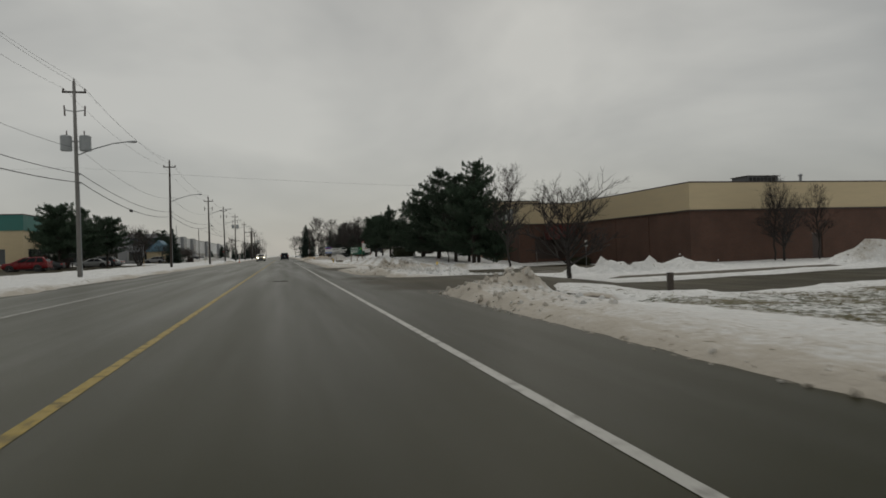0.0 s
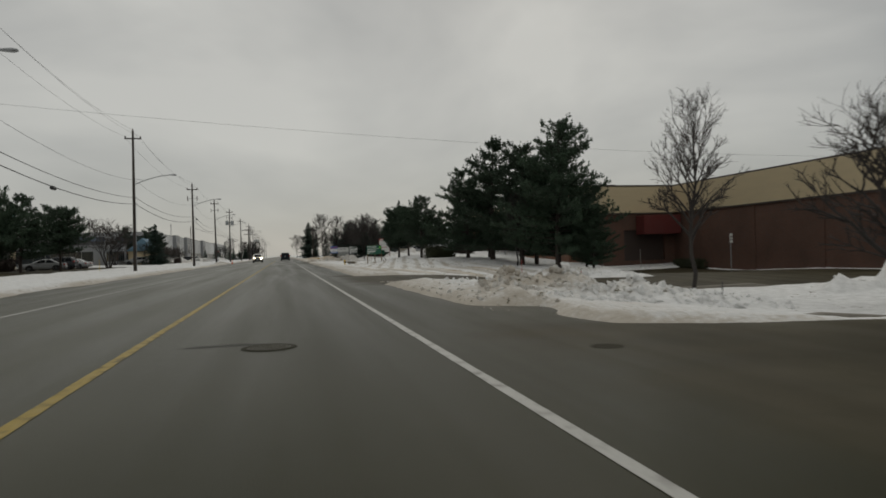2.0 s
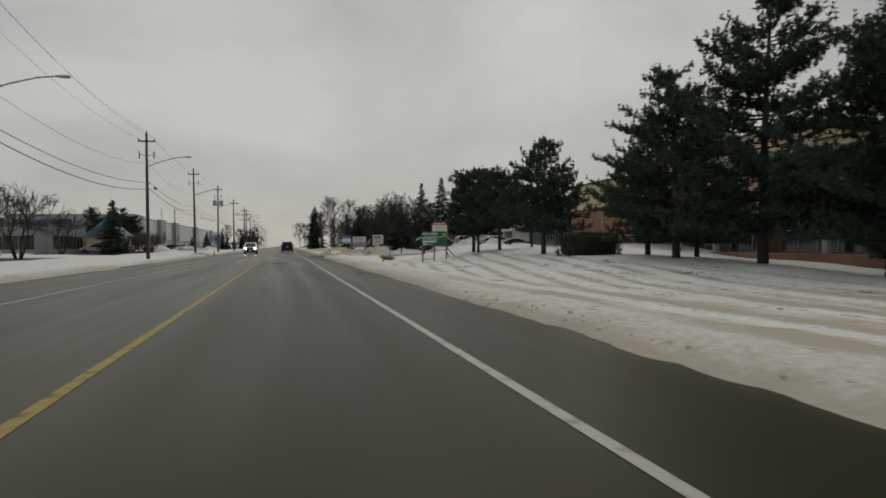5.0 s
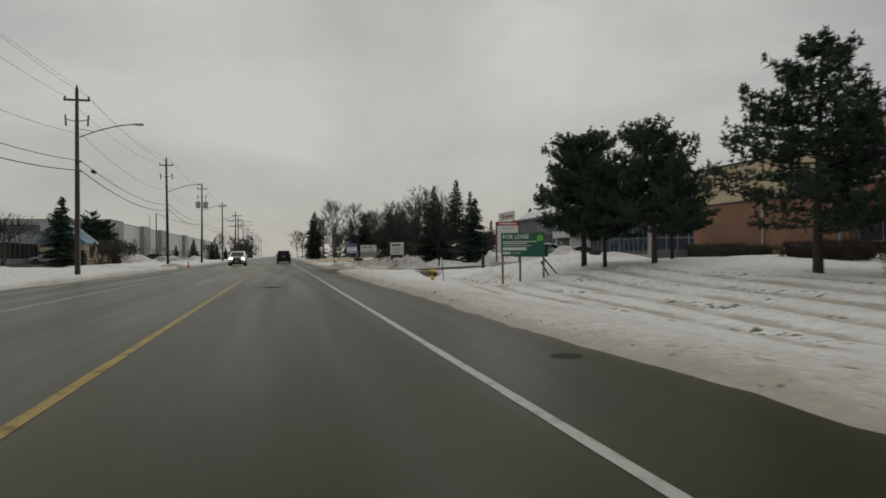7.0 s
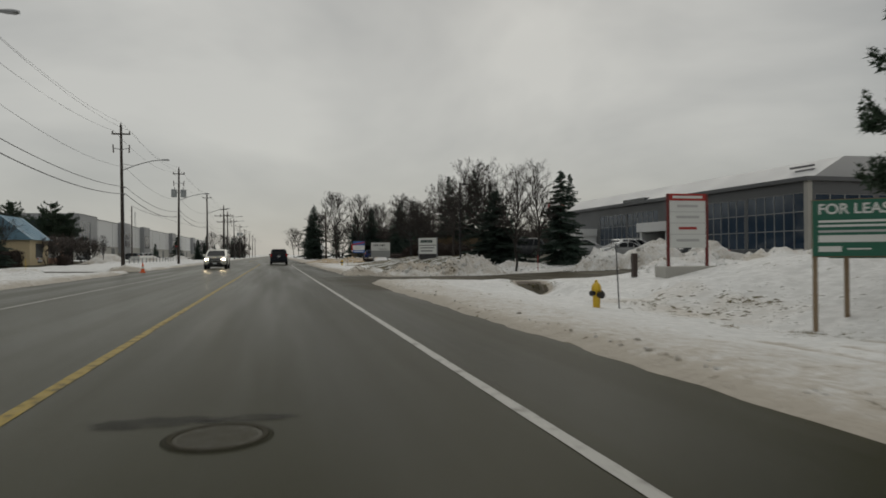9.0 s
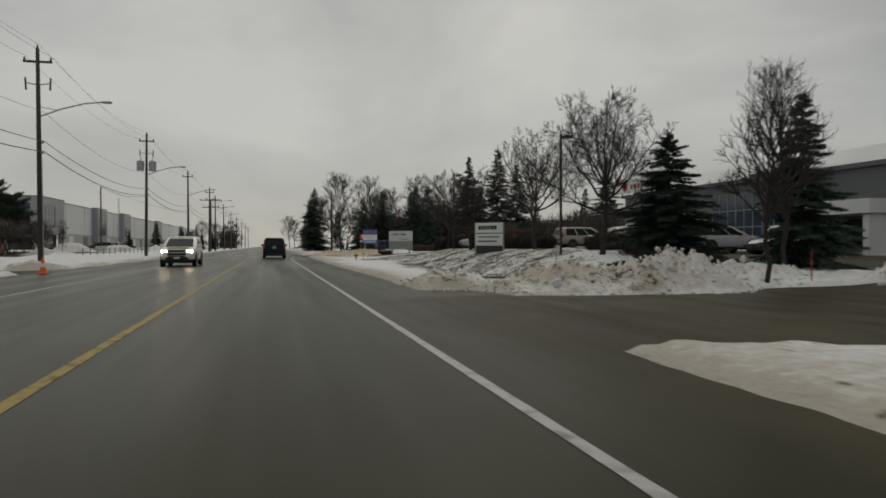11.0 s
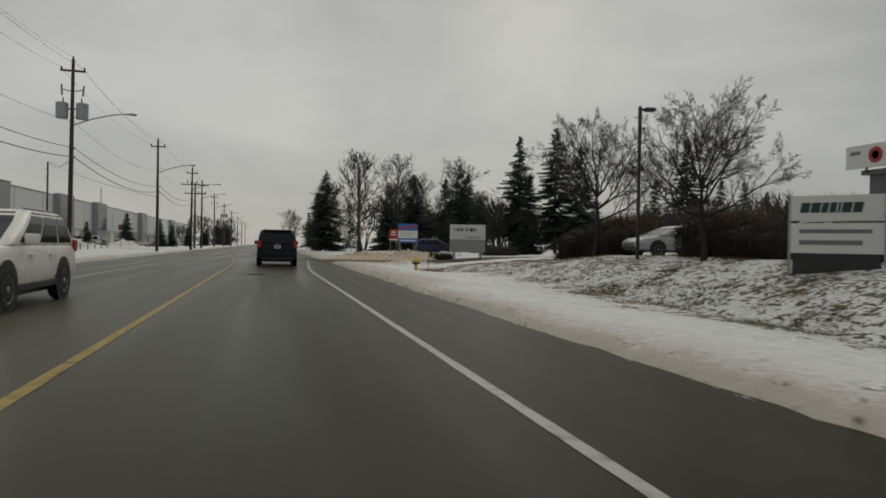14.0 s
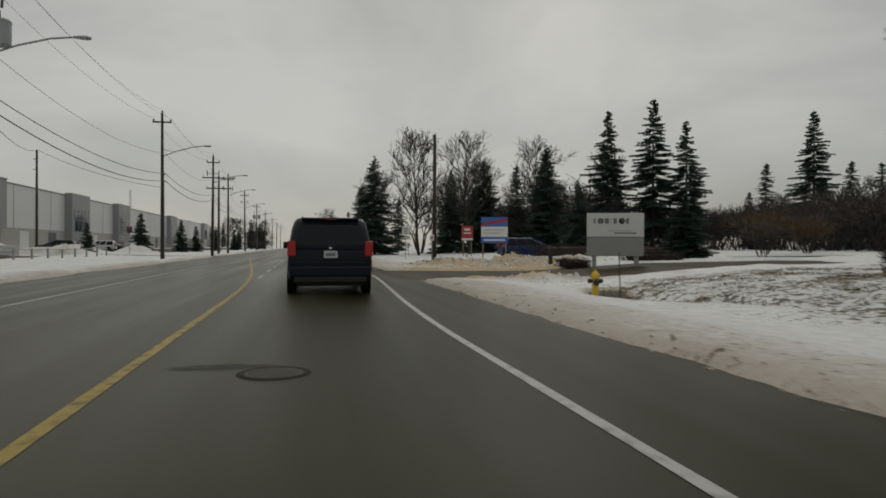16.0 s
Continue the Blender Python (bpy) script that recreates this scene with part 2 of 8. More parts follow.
    t.links.new(bp.outputs["Normal"], b.inputs["Normal"])
    return m


def brick_material(name, c1, c2, mortar):
    m = bpy.data.materials.new(name)
    m.use_nodes = True
    t = m.node_tree
    b = t.nodes["Principled BSDF"]
    pos = t.nodes.new("ShaderNodeNewGeometry")
    sep = t.nodes.new("ShaderNodeSeparateXYZ")
    t.links.new(pos.outputs["Position"], sep.inputs[0])
    sm = t.nodes.new("ShaderNodeMath")
    t.links.new(sep.outputs["X"], sm.inputs[0])
    t.links.new(sep.outputs["Y"], sm.inputs[1])
    comb = t.nodes.new("ShaderNodeCombineXYZ")
    t.links.new(sm.outputs[0], comb.inputs["X"])
    t.links.new(sep.outputs["Z"], comb.inputs["Y"])
    br = t.nodes.new("ShaderNodeTexBrick")
    br.inputs["Scale"].default_value = 1.0
    br.inputs["Brick Width"].default_value, br.inputs["Row Height"].default_value, br.inputs["Mortar Size"].default_value = 0.22, 0.075, 0.008
    br.inputs["Color1"].default_value, br.inputs["Color2"].default_value, br.inputs["Mortar"].default_value = (*c1, 1), (*c2, 1), (*mortar, 1)
    t.links.new(comb.outputs[0], br.inputs["Vector"])
    n = node(t, "ShaderNodeTexNoise", Scale=0.5, Detail=6.0)
    t.links.new(pos.outputs["Position"], n.inputs["Vector"])
    rng = t.nodes.new("ShaderNodeMapRange")
    rng.inputs["From Min"].default_value, rng.inputs["From Max"].default_value = 0.3, 0.7
    rng.inputs["To Min"].default_value, rng.inputs["To Max"].default_value = 0.8, 1.15
    t.links.new(n.outputs["Fac"], rng.inputs["Value"])
    col = t.nodes.new("ShaderNodeVectorMath")
    col.operation = "SCALE"
    t.links.new(br.outputs["Color"], col.inputs[0])
    t.links.new(rng.outputs["Result"], col.inputs["Scale"])
    t.links.new(col.outputs["Vector"], b.inputs["Base Color"])
    b.inputs["Roughness"].default_value = 0.85
    bp = t.nodes.new("ShaderNodeBump")
    bp.inputs["Strength"].default_value, bp.inputs["Distance"].default_value = 0.4, 0.01
    t.links.new(br.outputs["Fac"], bp.inputs["Height"])
    bp.invert = True
    t.links.new(bp.outputs["Normal"], b.inputs["Normal"])
    return m




def patch_material():
    """A wet dark stain that thins out towards its rim."""
    m = bpy.data.materials.new("dark_wet_asphalt_patch")
    m.use_nodes = True
    t = m.node_tree
    b = t.nodes["Principled BSDF"]
    b.inputs["Base Color"].default_value = (0.010, 0.0095, 0.008, 1)
    b.inputs["Roughness"].default_value = 0.6
    b.inputs["Specular IOR Level"].default_value = 0.15
    fade = t.nodes.new("ShaderNodeAttribute")
    fade.attribute_name = "fade"
    pos = t.nodes.new("ShaderNodeNewGeometry")
    n = node(t, "ShaderNodeTexNoise", Scale=4.0, Detail=5.0)
    t.links.new(pos.outputs["Position"], n.inputs["Vector"])
    mul = t.nodes.new("ShaderNodeMath")
    mul.operation = "MULTIPLY"
    t.links.new(fade.outputs["Fac"], mul.inputs[0])
    t.links.new(n.outputs["Fac"], mul.inputs[1])
    rng = t.nodes.new("ShaderNodeMapRange")
    rng.interpolation_type = "SMOOTHSTEP"
    rng.inputs["From Min"].default_value, rng.inputs["From Max"].default_value = 0.05, 0.5
    rng.inputs["To Max"].default_value = 0.45
    t.links.new(mul.outputs[0], rng.inputs["Value"])
    t.links.new(rng.outputs["Result"], b.inputs["Alpha"])
    return m


SNOW = snow_material()
ASPHALT = asphalt_material()
BRICK = brick_material("brown_brick", (0.118, 0.054, 0.035), (0.096, 0.045, 0.030), (0.088, 0.070, 0.058))
BRICK_PALE = brick_material("orange_brick", (0.30, 0.145, 0.085), (0.25, 0.115, 0.07), (0.25, 0.19, 0.15))
BEIGE = material("beige_siding", (0.56, 0.46, 0.295), 0.7, vary=0.08, scale=0.6, fine=12, bump=0.05, stretch=(1, 1, 6))
DARK_TRIM = material("dark_metal_trim", (0.05, 0.035, 0.03), 0.5, vary=0.15, bump=0.03)
ROOF_GREY = material("roof_membrane", (0.22, 0.22, 0.22), 0.85, vary=0.15)
WINDOW = material("window_glass", (0.025, 0.032, 0.036), 0.06, vary=0.25, scale=0.4, fine=1.0, bump=0.0, spec=0.8, rough_vary=0.03)
WINDOW_BLUE = material("blue_window_glass", (0.025, 0.045, 0.075), 0.07, vary=0.25, scale=0.4, fine=1.0, bump=0.0, spec=0.9, rough_vary=0.03)
MULLION = material("aluminium_mullion", (0.30, 0.31, 0.31), 0.45, metal=0.3, vary=0.08, bump=0.02)
CONCRETE = material("concrete", (0.40, 0.39, 0.36), 0.85, vary=0.12, scale=1.2)
RED_AWNING = material("red_canvas_awning", (0.115, 0.019, 0.017), 0.75, vary=0.15, scale=1.0)
GREY_PANEL = material("grey_metal_panel", (0.27, 0.278, 0.288), 0.45, vary=0.06, scale=0.5, bump=0.02)
DARK_PANEL = material("charcoal_metal_panel", (0.10, 0.105, 0.11), 0.5, vary=0.08, scale=0.5, bump=0.02)
WHITE_PANEL = material("white_metal_panel", (0.66, 0.67, 0.67), 0.5, vary=0.05, scale=0.4, bump=0.02)
BLUE_ROOF = material("faded_blue_roof", (0.13, 0.24, 0.32), 0.6, vary=0.12, scale=0.8)
TEAL = material("teal_fascia", (0.03, 0.16, 0.14), 0.5, vary=0.08, scale=0.6)
WOOD_POLE = material("weathered_pole_wood", (0.052, 0.042, 0.035), 0.9, vary=0.3, scale=2.0, fine=30, bump=0.5, stretch=(4, 4, 0.4), each=0.25, depth=0.01)
GREY_POLE = material("grey_concrete_pole", (0.19, 0.185, 0.175), 0.85, vary=0.2, scale=2.0, fine=30, bump=0.2, stretch=(3, 3, 0.5))
GALV = material("galvanised_steel", (0.32, 0.33, 0.34), 0.45, metal=0.7, vary=0.12, scale=4, bump=0.05)
TRANSFORMER = material("transformer_grey_paint", (0.30, 0.32, 0.33), 0.45, vary=0.1, scale=3, bump=0.03)
INSULATOR = material("brown_porcelain", (0.10, 0.08, 0.075), 0.25, vary=0.1, bump=0.0)
WIRE = material("black_cable", (0.02, 0.02, 0.021), 0.6, vary=0.1, bump=0.0)
DARK_POST = material("black_painted_steel", (0.018, 0.018, 0.02), 0.45, vary=0.15, bump=0.02)
BARK = material("grey_bark", (0.030, 0.025, 0.022), 0.95, vary=0.35, scale=3, fine=25, bump=0.6, stretch=(2, 2, 0.5), each=0.2, depth=0.02)
TWIG = material("brown_twigs", (0.033, 0.027, 0.024), 0.95, vary=0.25, scale=1.0, bump=0.0, each=0.3)
PINE_BARK = material("pine_bark", (0.044, 0.034, 0.029), 0.95, vary=0.35, scale=4, fine=20, bump=0.6, stretch=(2, 2, 0.6), depth=0.02)
NEEDLE = material("pine_needles", (0.047, 0.074, 0.047), 0.7, vary=0.45, scale=0.9, fine=6.0, bump=0.0, each=0.25, spec=0.25)
SPRUCE = material("spruce_needles", (0.050, 0.076, 0.060), 0.7, vary=0.45, scale=0.9, fine=6.0, bump=0.0, each=0.3, spec=0.25)
HEDGE = material("brown_hedge_twigs", (0.036, 0.025, 0.020), 0.95, vary=0.4, scale=1.5, fine=9, bump=0.0, each=0.2)
GREEN_HEDGE = material("dark_green_hedge", (0.035, 0.040, 0.018), 0.9, vary=0.4, scale=1.5, fine=9, bump=0.0, each=0.2)
YELLOW = material("yellow_hydrant_paint", (0.62, 0.40, 0.02), 0.45, vary=0.12, scale=6, bump=0.04)
BLACK = material("black_plastic", (0.014, 0.014, 0.015), 0.5, vary=0.2, bump=0.02)
ROOF_PALE = material("pale_grey_roof_sheet", (0.50, 0.505, 0.51), 0.6, vary=0.05, scale=0.3, bump=0.02)
RED = material("red_paint", (0.34, 0.03, 0.025), 0.5, vary=0.08, bump=0.02)
ORANGE = material("orange_plastic", (0.75, 0.13, 0.03), 0.5, vary=0.08, bump=0.0)
WHITE_SIGN = material("white_sign_face", (0.62, 0.63, 0.61), 0.45, vary=0.05, scale=1.5, bump=0.0)
GREY_SIGN = material("grey_sign_base", (0.30, 0.31, 0.30), 0.6, vary=0.08, scale=1.5, bump=0.02)
GREEN_SIGN = material("dark_green_sign_face", (0.010, 0.105, 0.065), 0.4, vary=0.06, scale=1.0, bump=0.0)
BLUE_SIGN = material("blue_sign_face", (0.04, 0.12, 0.36), 0.45, vary=0.06, bump=0.0)
INK = material("dark_green_lettering", (0.010, 0.035, 0.028), 0.5, vary=0.05, bump=0.0)
INK_GREY = material("grey_lettering", (0.16, 0.16, 0.165), 0.5, vary=0.05, bump=0.0)
INK_PALE = material("pale_grey_lettering", (0.42, 0.42, 0.42), 0.5, vary=0.05, bump=0.0)
LIME = material("bright_green_vinyl", (0.16, 0.52, 0.06), 0.5, vary=0.05, bump=0.0)
POST_WOOD = material("sign_post_timber", (0.22, 0.16, 0.10), 0.85, vary=0.2, scale=2, fine=25, bump=0.3, stretch=(3, 3, 0.4))
LINE_WHITE = material("worn_white_road_paint", (0.36, 0.355, 0.33), 0.6, vary=0.25, scale=5, fine=30, bump=0.1, second=(0.17, 0.165, 0.15), patch=(0.52, 0.68))
LINE_YELLOW = material("worn_yellow_road_paint", (0.30, 0.212, 0.03), 0.6, vary=0.3, scale=5, fine=30, bump=0.1, second=(0.10, 0.078, 0.028), patch=(0.50, 0.64))
GRASS = material("dead_grass_blades", (0.105, 0.098, 0.042), 0.9, vary=0.4, scale=0.5, fine=5.0, bump=0.0, second=(0.19, 0.145, 0.065), patch=(0.44, 0.60), spec=0.2)
PATCH = patch_material()
COLLAR = material("dark_asphalt_collar", (0.022, 0.0212, 0.011), 0.7, vary=0.35, scale=5, bump=0.3, spec=0.08)
LID = material("polished_iron_lid", (0.060, 0.056, 0.040), 0.6, metal=0.0, spec=0.2, vary=0.25, scale=8, bump=0.2)
IRON = material("cast_iron", (0.040, 0.036, 0.024), 0.8, metal=0.0, spec=0.1, vary=0.2, scale=8, bump=0.2)
KERB = material("kerb_concrete", (0.22, 0.20, 0.17), 0.9, vary=0.2, scale=2)
TYRE = material("tyre_rubber", (0.014, 0.014, 0.014), 0.85, vary=0.2, bump=0.1)
RIM = material("alloy_rim", (0.32, 0.33, 0.34), 0.35, metal=0.8, vary=0.08, bump=0.0)
CAR_GLASS = material("tinted_car_glass", (0.008, 0.010, 0.012), 0.10, vary=0.1, bump=0.0, spec=0.16, rough_vary=0.02)
TAIL = glowing("red_tail_lamp", (1.0, 0.03, 0.02), 0.05, (0.20, 0.010, 0.012))
HEAD = glowing("lit_headlamp", (1.0, 0.78, 0.48), 36.0)
LENS = material("clear_lamp_lens", (0.45, 0.46, 0.47), 0.12, vary=0.05, bump=0.0)
PLATE = material("white_number_plate", (0.55, 0.57, 0.60), 0.4, vary=0.05, bump=0.0)
CHROME = material("chrome", (0.55, 0.56, 0.57), 0.15, metal=1.0, vary=0.05, bump=0.0)


def car_paint(name, color, rough=0.28):
    return material(name, color, rough, metal=0.0, vary=0.08, scale=1.2, fine=18, bump=0.0, spec=0.25, coat=0.0, rough_vary=0.08)


NAVY = car_paint("dark_navy_car_paint", (0.005, 0.009, 0.017), 0.42)
DARK_GLASS = material("black_privacy_glass", (0.004, 0.006, 0.009), 0.12, vary=0.1, bump=0.0, spec=0.22, rough_vary=0.03)
CREAM = car_paint("off_white_car_paint", (0.78, 0.76, 0.70))
SILVER = car_paint("silver_car_paint", (0.36, 0.37, 0.38))
BEIGE_CAR = car_paint("beige_car_paint", (0.36, 0.33, 0.27))
RED_CAR = car_paint("dark_red_car_paint", (0.18, 0.015, 0.018))
BLUE_CAR = car_paint("deep_blue_car_paint", (0.012, 0.024, 0.085))
GREY_CAR = car_paint("dark_grey_car_paint", (0.05, 0.055, 0.06))
WHITE_CAR = car_paint("white_car_paint", (0.68, 0.69, 0.69))

# ---------------- building helpers ----------------


def mesh_object(name, verts, faces, mat, parent=None, label="", smooth=False):
    me = bpy.data.meshes.new(name)
    me.from_pydata(verts, [], faces)
    me.materials.append(mat)
    if smooth:
        me.polygons.foreach_set("use_smooth", [True] * len(me.polygons))
    me.update()
    ob = new(name, me)
    ob.parent = parent
    return tagged(ob, label)


def part(name, bm, mat, parent, label="", smooth=False):
    me = bpy.data.meshes.new(name)
    bm.to_mesh(me)
    bm.free()
    me.materials.append(mat)
    if smooth:
        me.polygons.foreach_set("use_smooth", [True] * len(me.polygons))
    ob = new(name, me)
    ob.parent = parent
    return tagged(ob, label)


def thing(name, label, category, group="", kind="", at=None):
    ob = new(name)
    ob.empty_display_size = 0.2
    if at is not None:
        ob.matrix_basis = at
    return tagged(ob, label, category, group, kind)


def box(bm, x0, x1, y0, y1, z0, z1, bevel=0.0):
    r = bmesh.ops.create_cube(bm, size=1.0, matrix=Matrix.Translation(((x0 + x1) / 2, (y0 + y1) / 2, (z0 + z1) / 2)) @ Matrix.Diagonal((x1 - x0, y1 - y0, z1 - z0, 1)))
    if bevel:
        edges = {e for v in r["verts"] for e in v.link_edges}
        bmesh.ops.bevel(bm, geom=list(edges), offset=bevel, segments=2, affect="EDGES", profile=0.6)
    return bm


def boxed(*a, **k):
    return box(bmesh.new(), *a, **k)


def rod(bm, p, q, r0, r1=None, n=10):
    """A round bar from p to q."""
    p, q = Vector(p), Vector(q)
    r1 = r0 if r1 is None else r1
    d = q - p
    m = Matrix.Translation((p + q) / 2) @ d.to_track_quat("Z", "Y").to_matrix().to_4x4()
    bmesh.ops.create_cone(bm, cap_ends=True, segments=n, radius1=r0, radius2=r1, depth=d.length, matrix=m)
    return bm


def rodded(*a, **k):
    return rod(bmesh.new(), *a, **k)


def lathe(bm, profile, n=20, m=Matrix()):
    """Turns (radius, height) pairs round the z axis."""
    rings = [[bm.verts.new(m @ Vector((r * math.cos(2 * math.pi * i / n), r * math.sin(2 * math.pi * i / n), z))) for i in range(n)] for r, z in profile]
    for a, b in zip(rings, rings[1:]):
        for i in range(n):
            bm.faces.new((a[i], a[(i + 1) % n], b[(i + 1) % n], b[i]))
    bm.faces.new(rings[0][::-1])
    bm.faces.new(rings[-1])
    return bm


def tube(points, radii, n, verts, faces):
    """Adds a tapering tube along points to the lists."""
    base = len(verts)
    count = len(points)
    for i, p in enumerate(points):
        d = (points[min(i + 1, count - 1)] - points[max(i - 1, 0)]).normalized()
        a = d.orthogonal().normalized()
        b = d.cross(a)
        for k in range(n):
            w = 2 * math.pi * k / n
            verts.append(p + radii[i] * (math.cos(w) * a + math.sin(w) * b))
    for i in range(count - 1):
        for k in range(n):
            k2 = (k + 1) % n
            faces.append((base + i * n + k, base + i * n + k2, base + (i + 1) * n + k2, base + (i + 1) * n + k))
    faces.append(tuple(base + (count - 1) * n + k for k in range(n)))


# ---------------- the ground ----------------
ROAD_L, ROAD_R = -9.3, 3.6
D_ST = np.array([0, 2, 4.5, 7, 9.5, 11.5, 14, 18, 24, 31, 60, 200.0])
PROFILES = (
    (-120, (0, -.12, -.30, -.62, -.76, -.78, -.75, -.7, -.6, -.5, -.3, 0)),
    (30, (0, -.10, -.28, -.55, -.76, -.78, -.75, -.7, -.6, -.5, -.3, 0)),
    (44, (0, -.10, -.38, -.62, -.8, -.85, -.85, -.8, -.75, -.7, -.6, -.5)),
    (55, (0, -.05, -.2, -.45, -.6, -.6, -.6, -.6, -.65, -.7, -.7, -.6)),
    (66, (0, -.1, -.25, -.3, -.28, -.25, -.22, -.75, -1.1, -1.0, -.9, -.8)),
    (86, (0, -.15, -.25, 0, .25, .35, .38, .15, -.1, 0, .3, .5)),
    (100, (0, -.15, -.35, -.2, .3, .6, .7, .8, .9, .9, .9, .9)),
    (107, (0, -.2, -.45, -.7, .0, .45, .6, .7, .8, .9, .9, .9)),
    (116, (0, -.1, -.4, -.3, .05, .45, .5, .5, .6, .8, .9, .9)),
    (122.5, (0, -.05, -.12, -.1, .05, .15, .2, .25, .3, .35, .5, .8)),
    (135.6, (0, -.05, -.15, -.1, .0, .1, .35, .4, .4, .4, .6, .9)),
    (145.6, (0, -.12, -.4, -.7, .3, .75, .85, .7, .6, .6, .8, 1.0)),
    (167.6, (0, -.12, -.35, -.3, .4, .75, .8, .9, 1.0, 1.1, 1.2, 1.2)),
    (179.6, (0, -.1, -.35, -.3, .0, .2, .3, .4, .5, .6, .8, .8)),
    (192.6, (0, 0, -.1, -.1, .1, .25, .35, .4, .5, .6, .7, .8)),
    (205.6, (0, 0, -.03, 0, .1, .2, .3, .4, .5, .6, .7, .8)),
    (900, (0, 0, .0, 0, .1, .2, .3, .4, .5, .6, .7, .8)),
)
PY = np.array([p[0] for p in PROFILES], float)
PZ = np.array([p[1] for p in PROFILES], float)


def smooth(a, b, v):
    t = np.clip((np.asarray(v, float) - a) / (b - a), 0, 1)
    return t * t * (3 - 2 * t)


def bare(x, y):
    """Height of the bare earth and asphalt, in metres."""
    x, y = np.broadcast_arrays(np.asarray(x, float), np.asarray(y, float))
    d = np.clip(x - ROAD_R, 0, 199)
    cols = np.array([np.interp(d.ravel(), D_ST, row) for row in PZ])
    i = np.clip(np.searchsorted(PY, y.ravel()) - 1, 0, len(PY) - 2)
    f = smooth(0, 1, (y.ravel() - PY[i]) / (PY[i + 1] - PY[i]))
    k = np.arange(y.size)
    right = ((1 - f) * cols[i, k] + f * cols[i + 1, k]).reshape(x.shape)
    e = np.clip(ROAD_L - x, 0, 300)
    left = np.interp(e, [0, 2, 5, 12, 30, 300], [0, -.1, -.05, .1, .3, .6])
    # driveways come off the road level
    for y0, y1, x1 in ((23, 29.5, 14), (46, 54.5, 10), (119, 128.8, 14), (185.6, 192.6, 14)):
        w = smooth(y0 - 2, y0 + 1, y) * (1 - smooth(y1 - 1, y1 + 2, y))
        f = np.where(x > ROAD_R, right, 0)
        right = f * (1 - w * (1 - smooth(x1 - 6, x1 + 4, x))) + 0
    for hx, hy, ax, ay, h in ((9.2, 18.6, 1.3, .7, .6), (9.9, 119.4, 0.8, .5, .5), (9.7, 180.5, 0.9, .6, .6)):
        right = right - h * np.exp(-((x - hx) / ax) ** 2 - ((y - hy) / np.where(y < hy, 3.2, ay)) ** 2)
    return np.where(x > ROAD_R, right, left)


def waves(x, y, s, seed):
    """Cheap smooth noise from -1 to 1."""
    r = np.random.RandomState(seed)
    out = 0
    for k in range(7):
        a, p, q = r.rand(3) * 6.283
        f = s * (0.6 + 0.9 * r.rand())
        out = out + np.sin(f * (x * math.cos(a) + y * math.sin(a)) + p + 1.3 * np.sin(0.7 * f * (y * math.cos(q) - x * math.sin(q)) + q))
    return out / 4.0


def inside(x, y, x0, x1, y0, y1, soft=0.6, wob=0.5, seed=3):
    """1 within a rectangle with a wandering edge, 0 outside."""
    n = wob * waves(x, y, 0.9, seed)
    return smooth(x0 - soft, x0 + soft, x + n) * (1 - smooth(x1 - soft, x1 + soft, x + n)) * smooth(y0 - soft, y0 + soft, y + n) * (1 - smooth(y1 - soft, y1 + soft, y + n))


# asphalt that has been cleared of snow: x0, x1, y0, y1
CLEARED = (
    (2, 18, 22.5, 29.6), (2, 5.4, 17.4, 34.2), (4, 9.4, 18.6, 30.3), (16, 75, 21.5, 29.8), (2, 5.6, 127.6, 131.6), (2, 5.6, 183.1, 186.6), (2, 26, 44.9, 54.4), (20.2, 34.25, 47, 60), (23.0, 34.25, 47, 71),
    (2, 22, 121.0, 129.2), (18, 32.5, 120, 171.6), (2, 26, 185.6, 192.6), (26, 60, 195.6, 201.6),
    (-24, -8, 12, 19), (-44, -21, 20, 132), (-26, -8, 145, 152), (-38, -22, 150, 235), (-24, -8, 235.6, 243.6), (-38, -20, 250.6, 416),
)
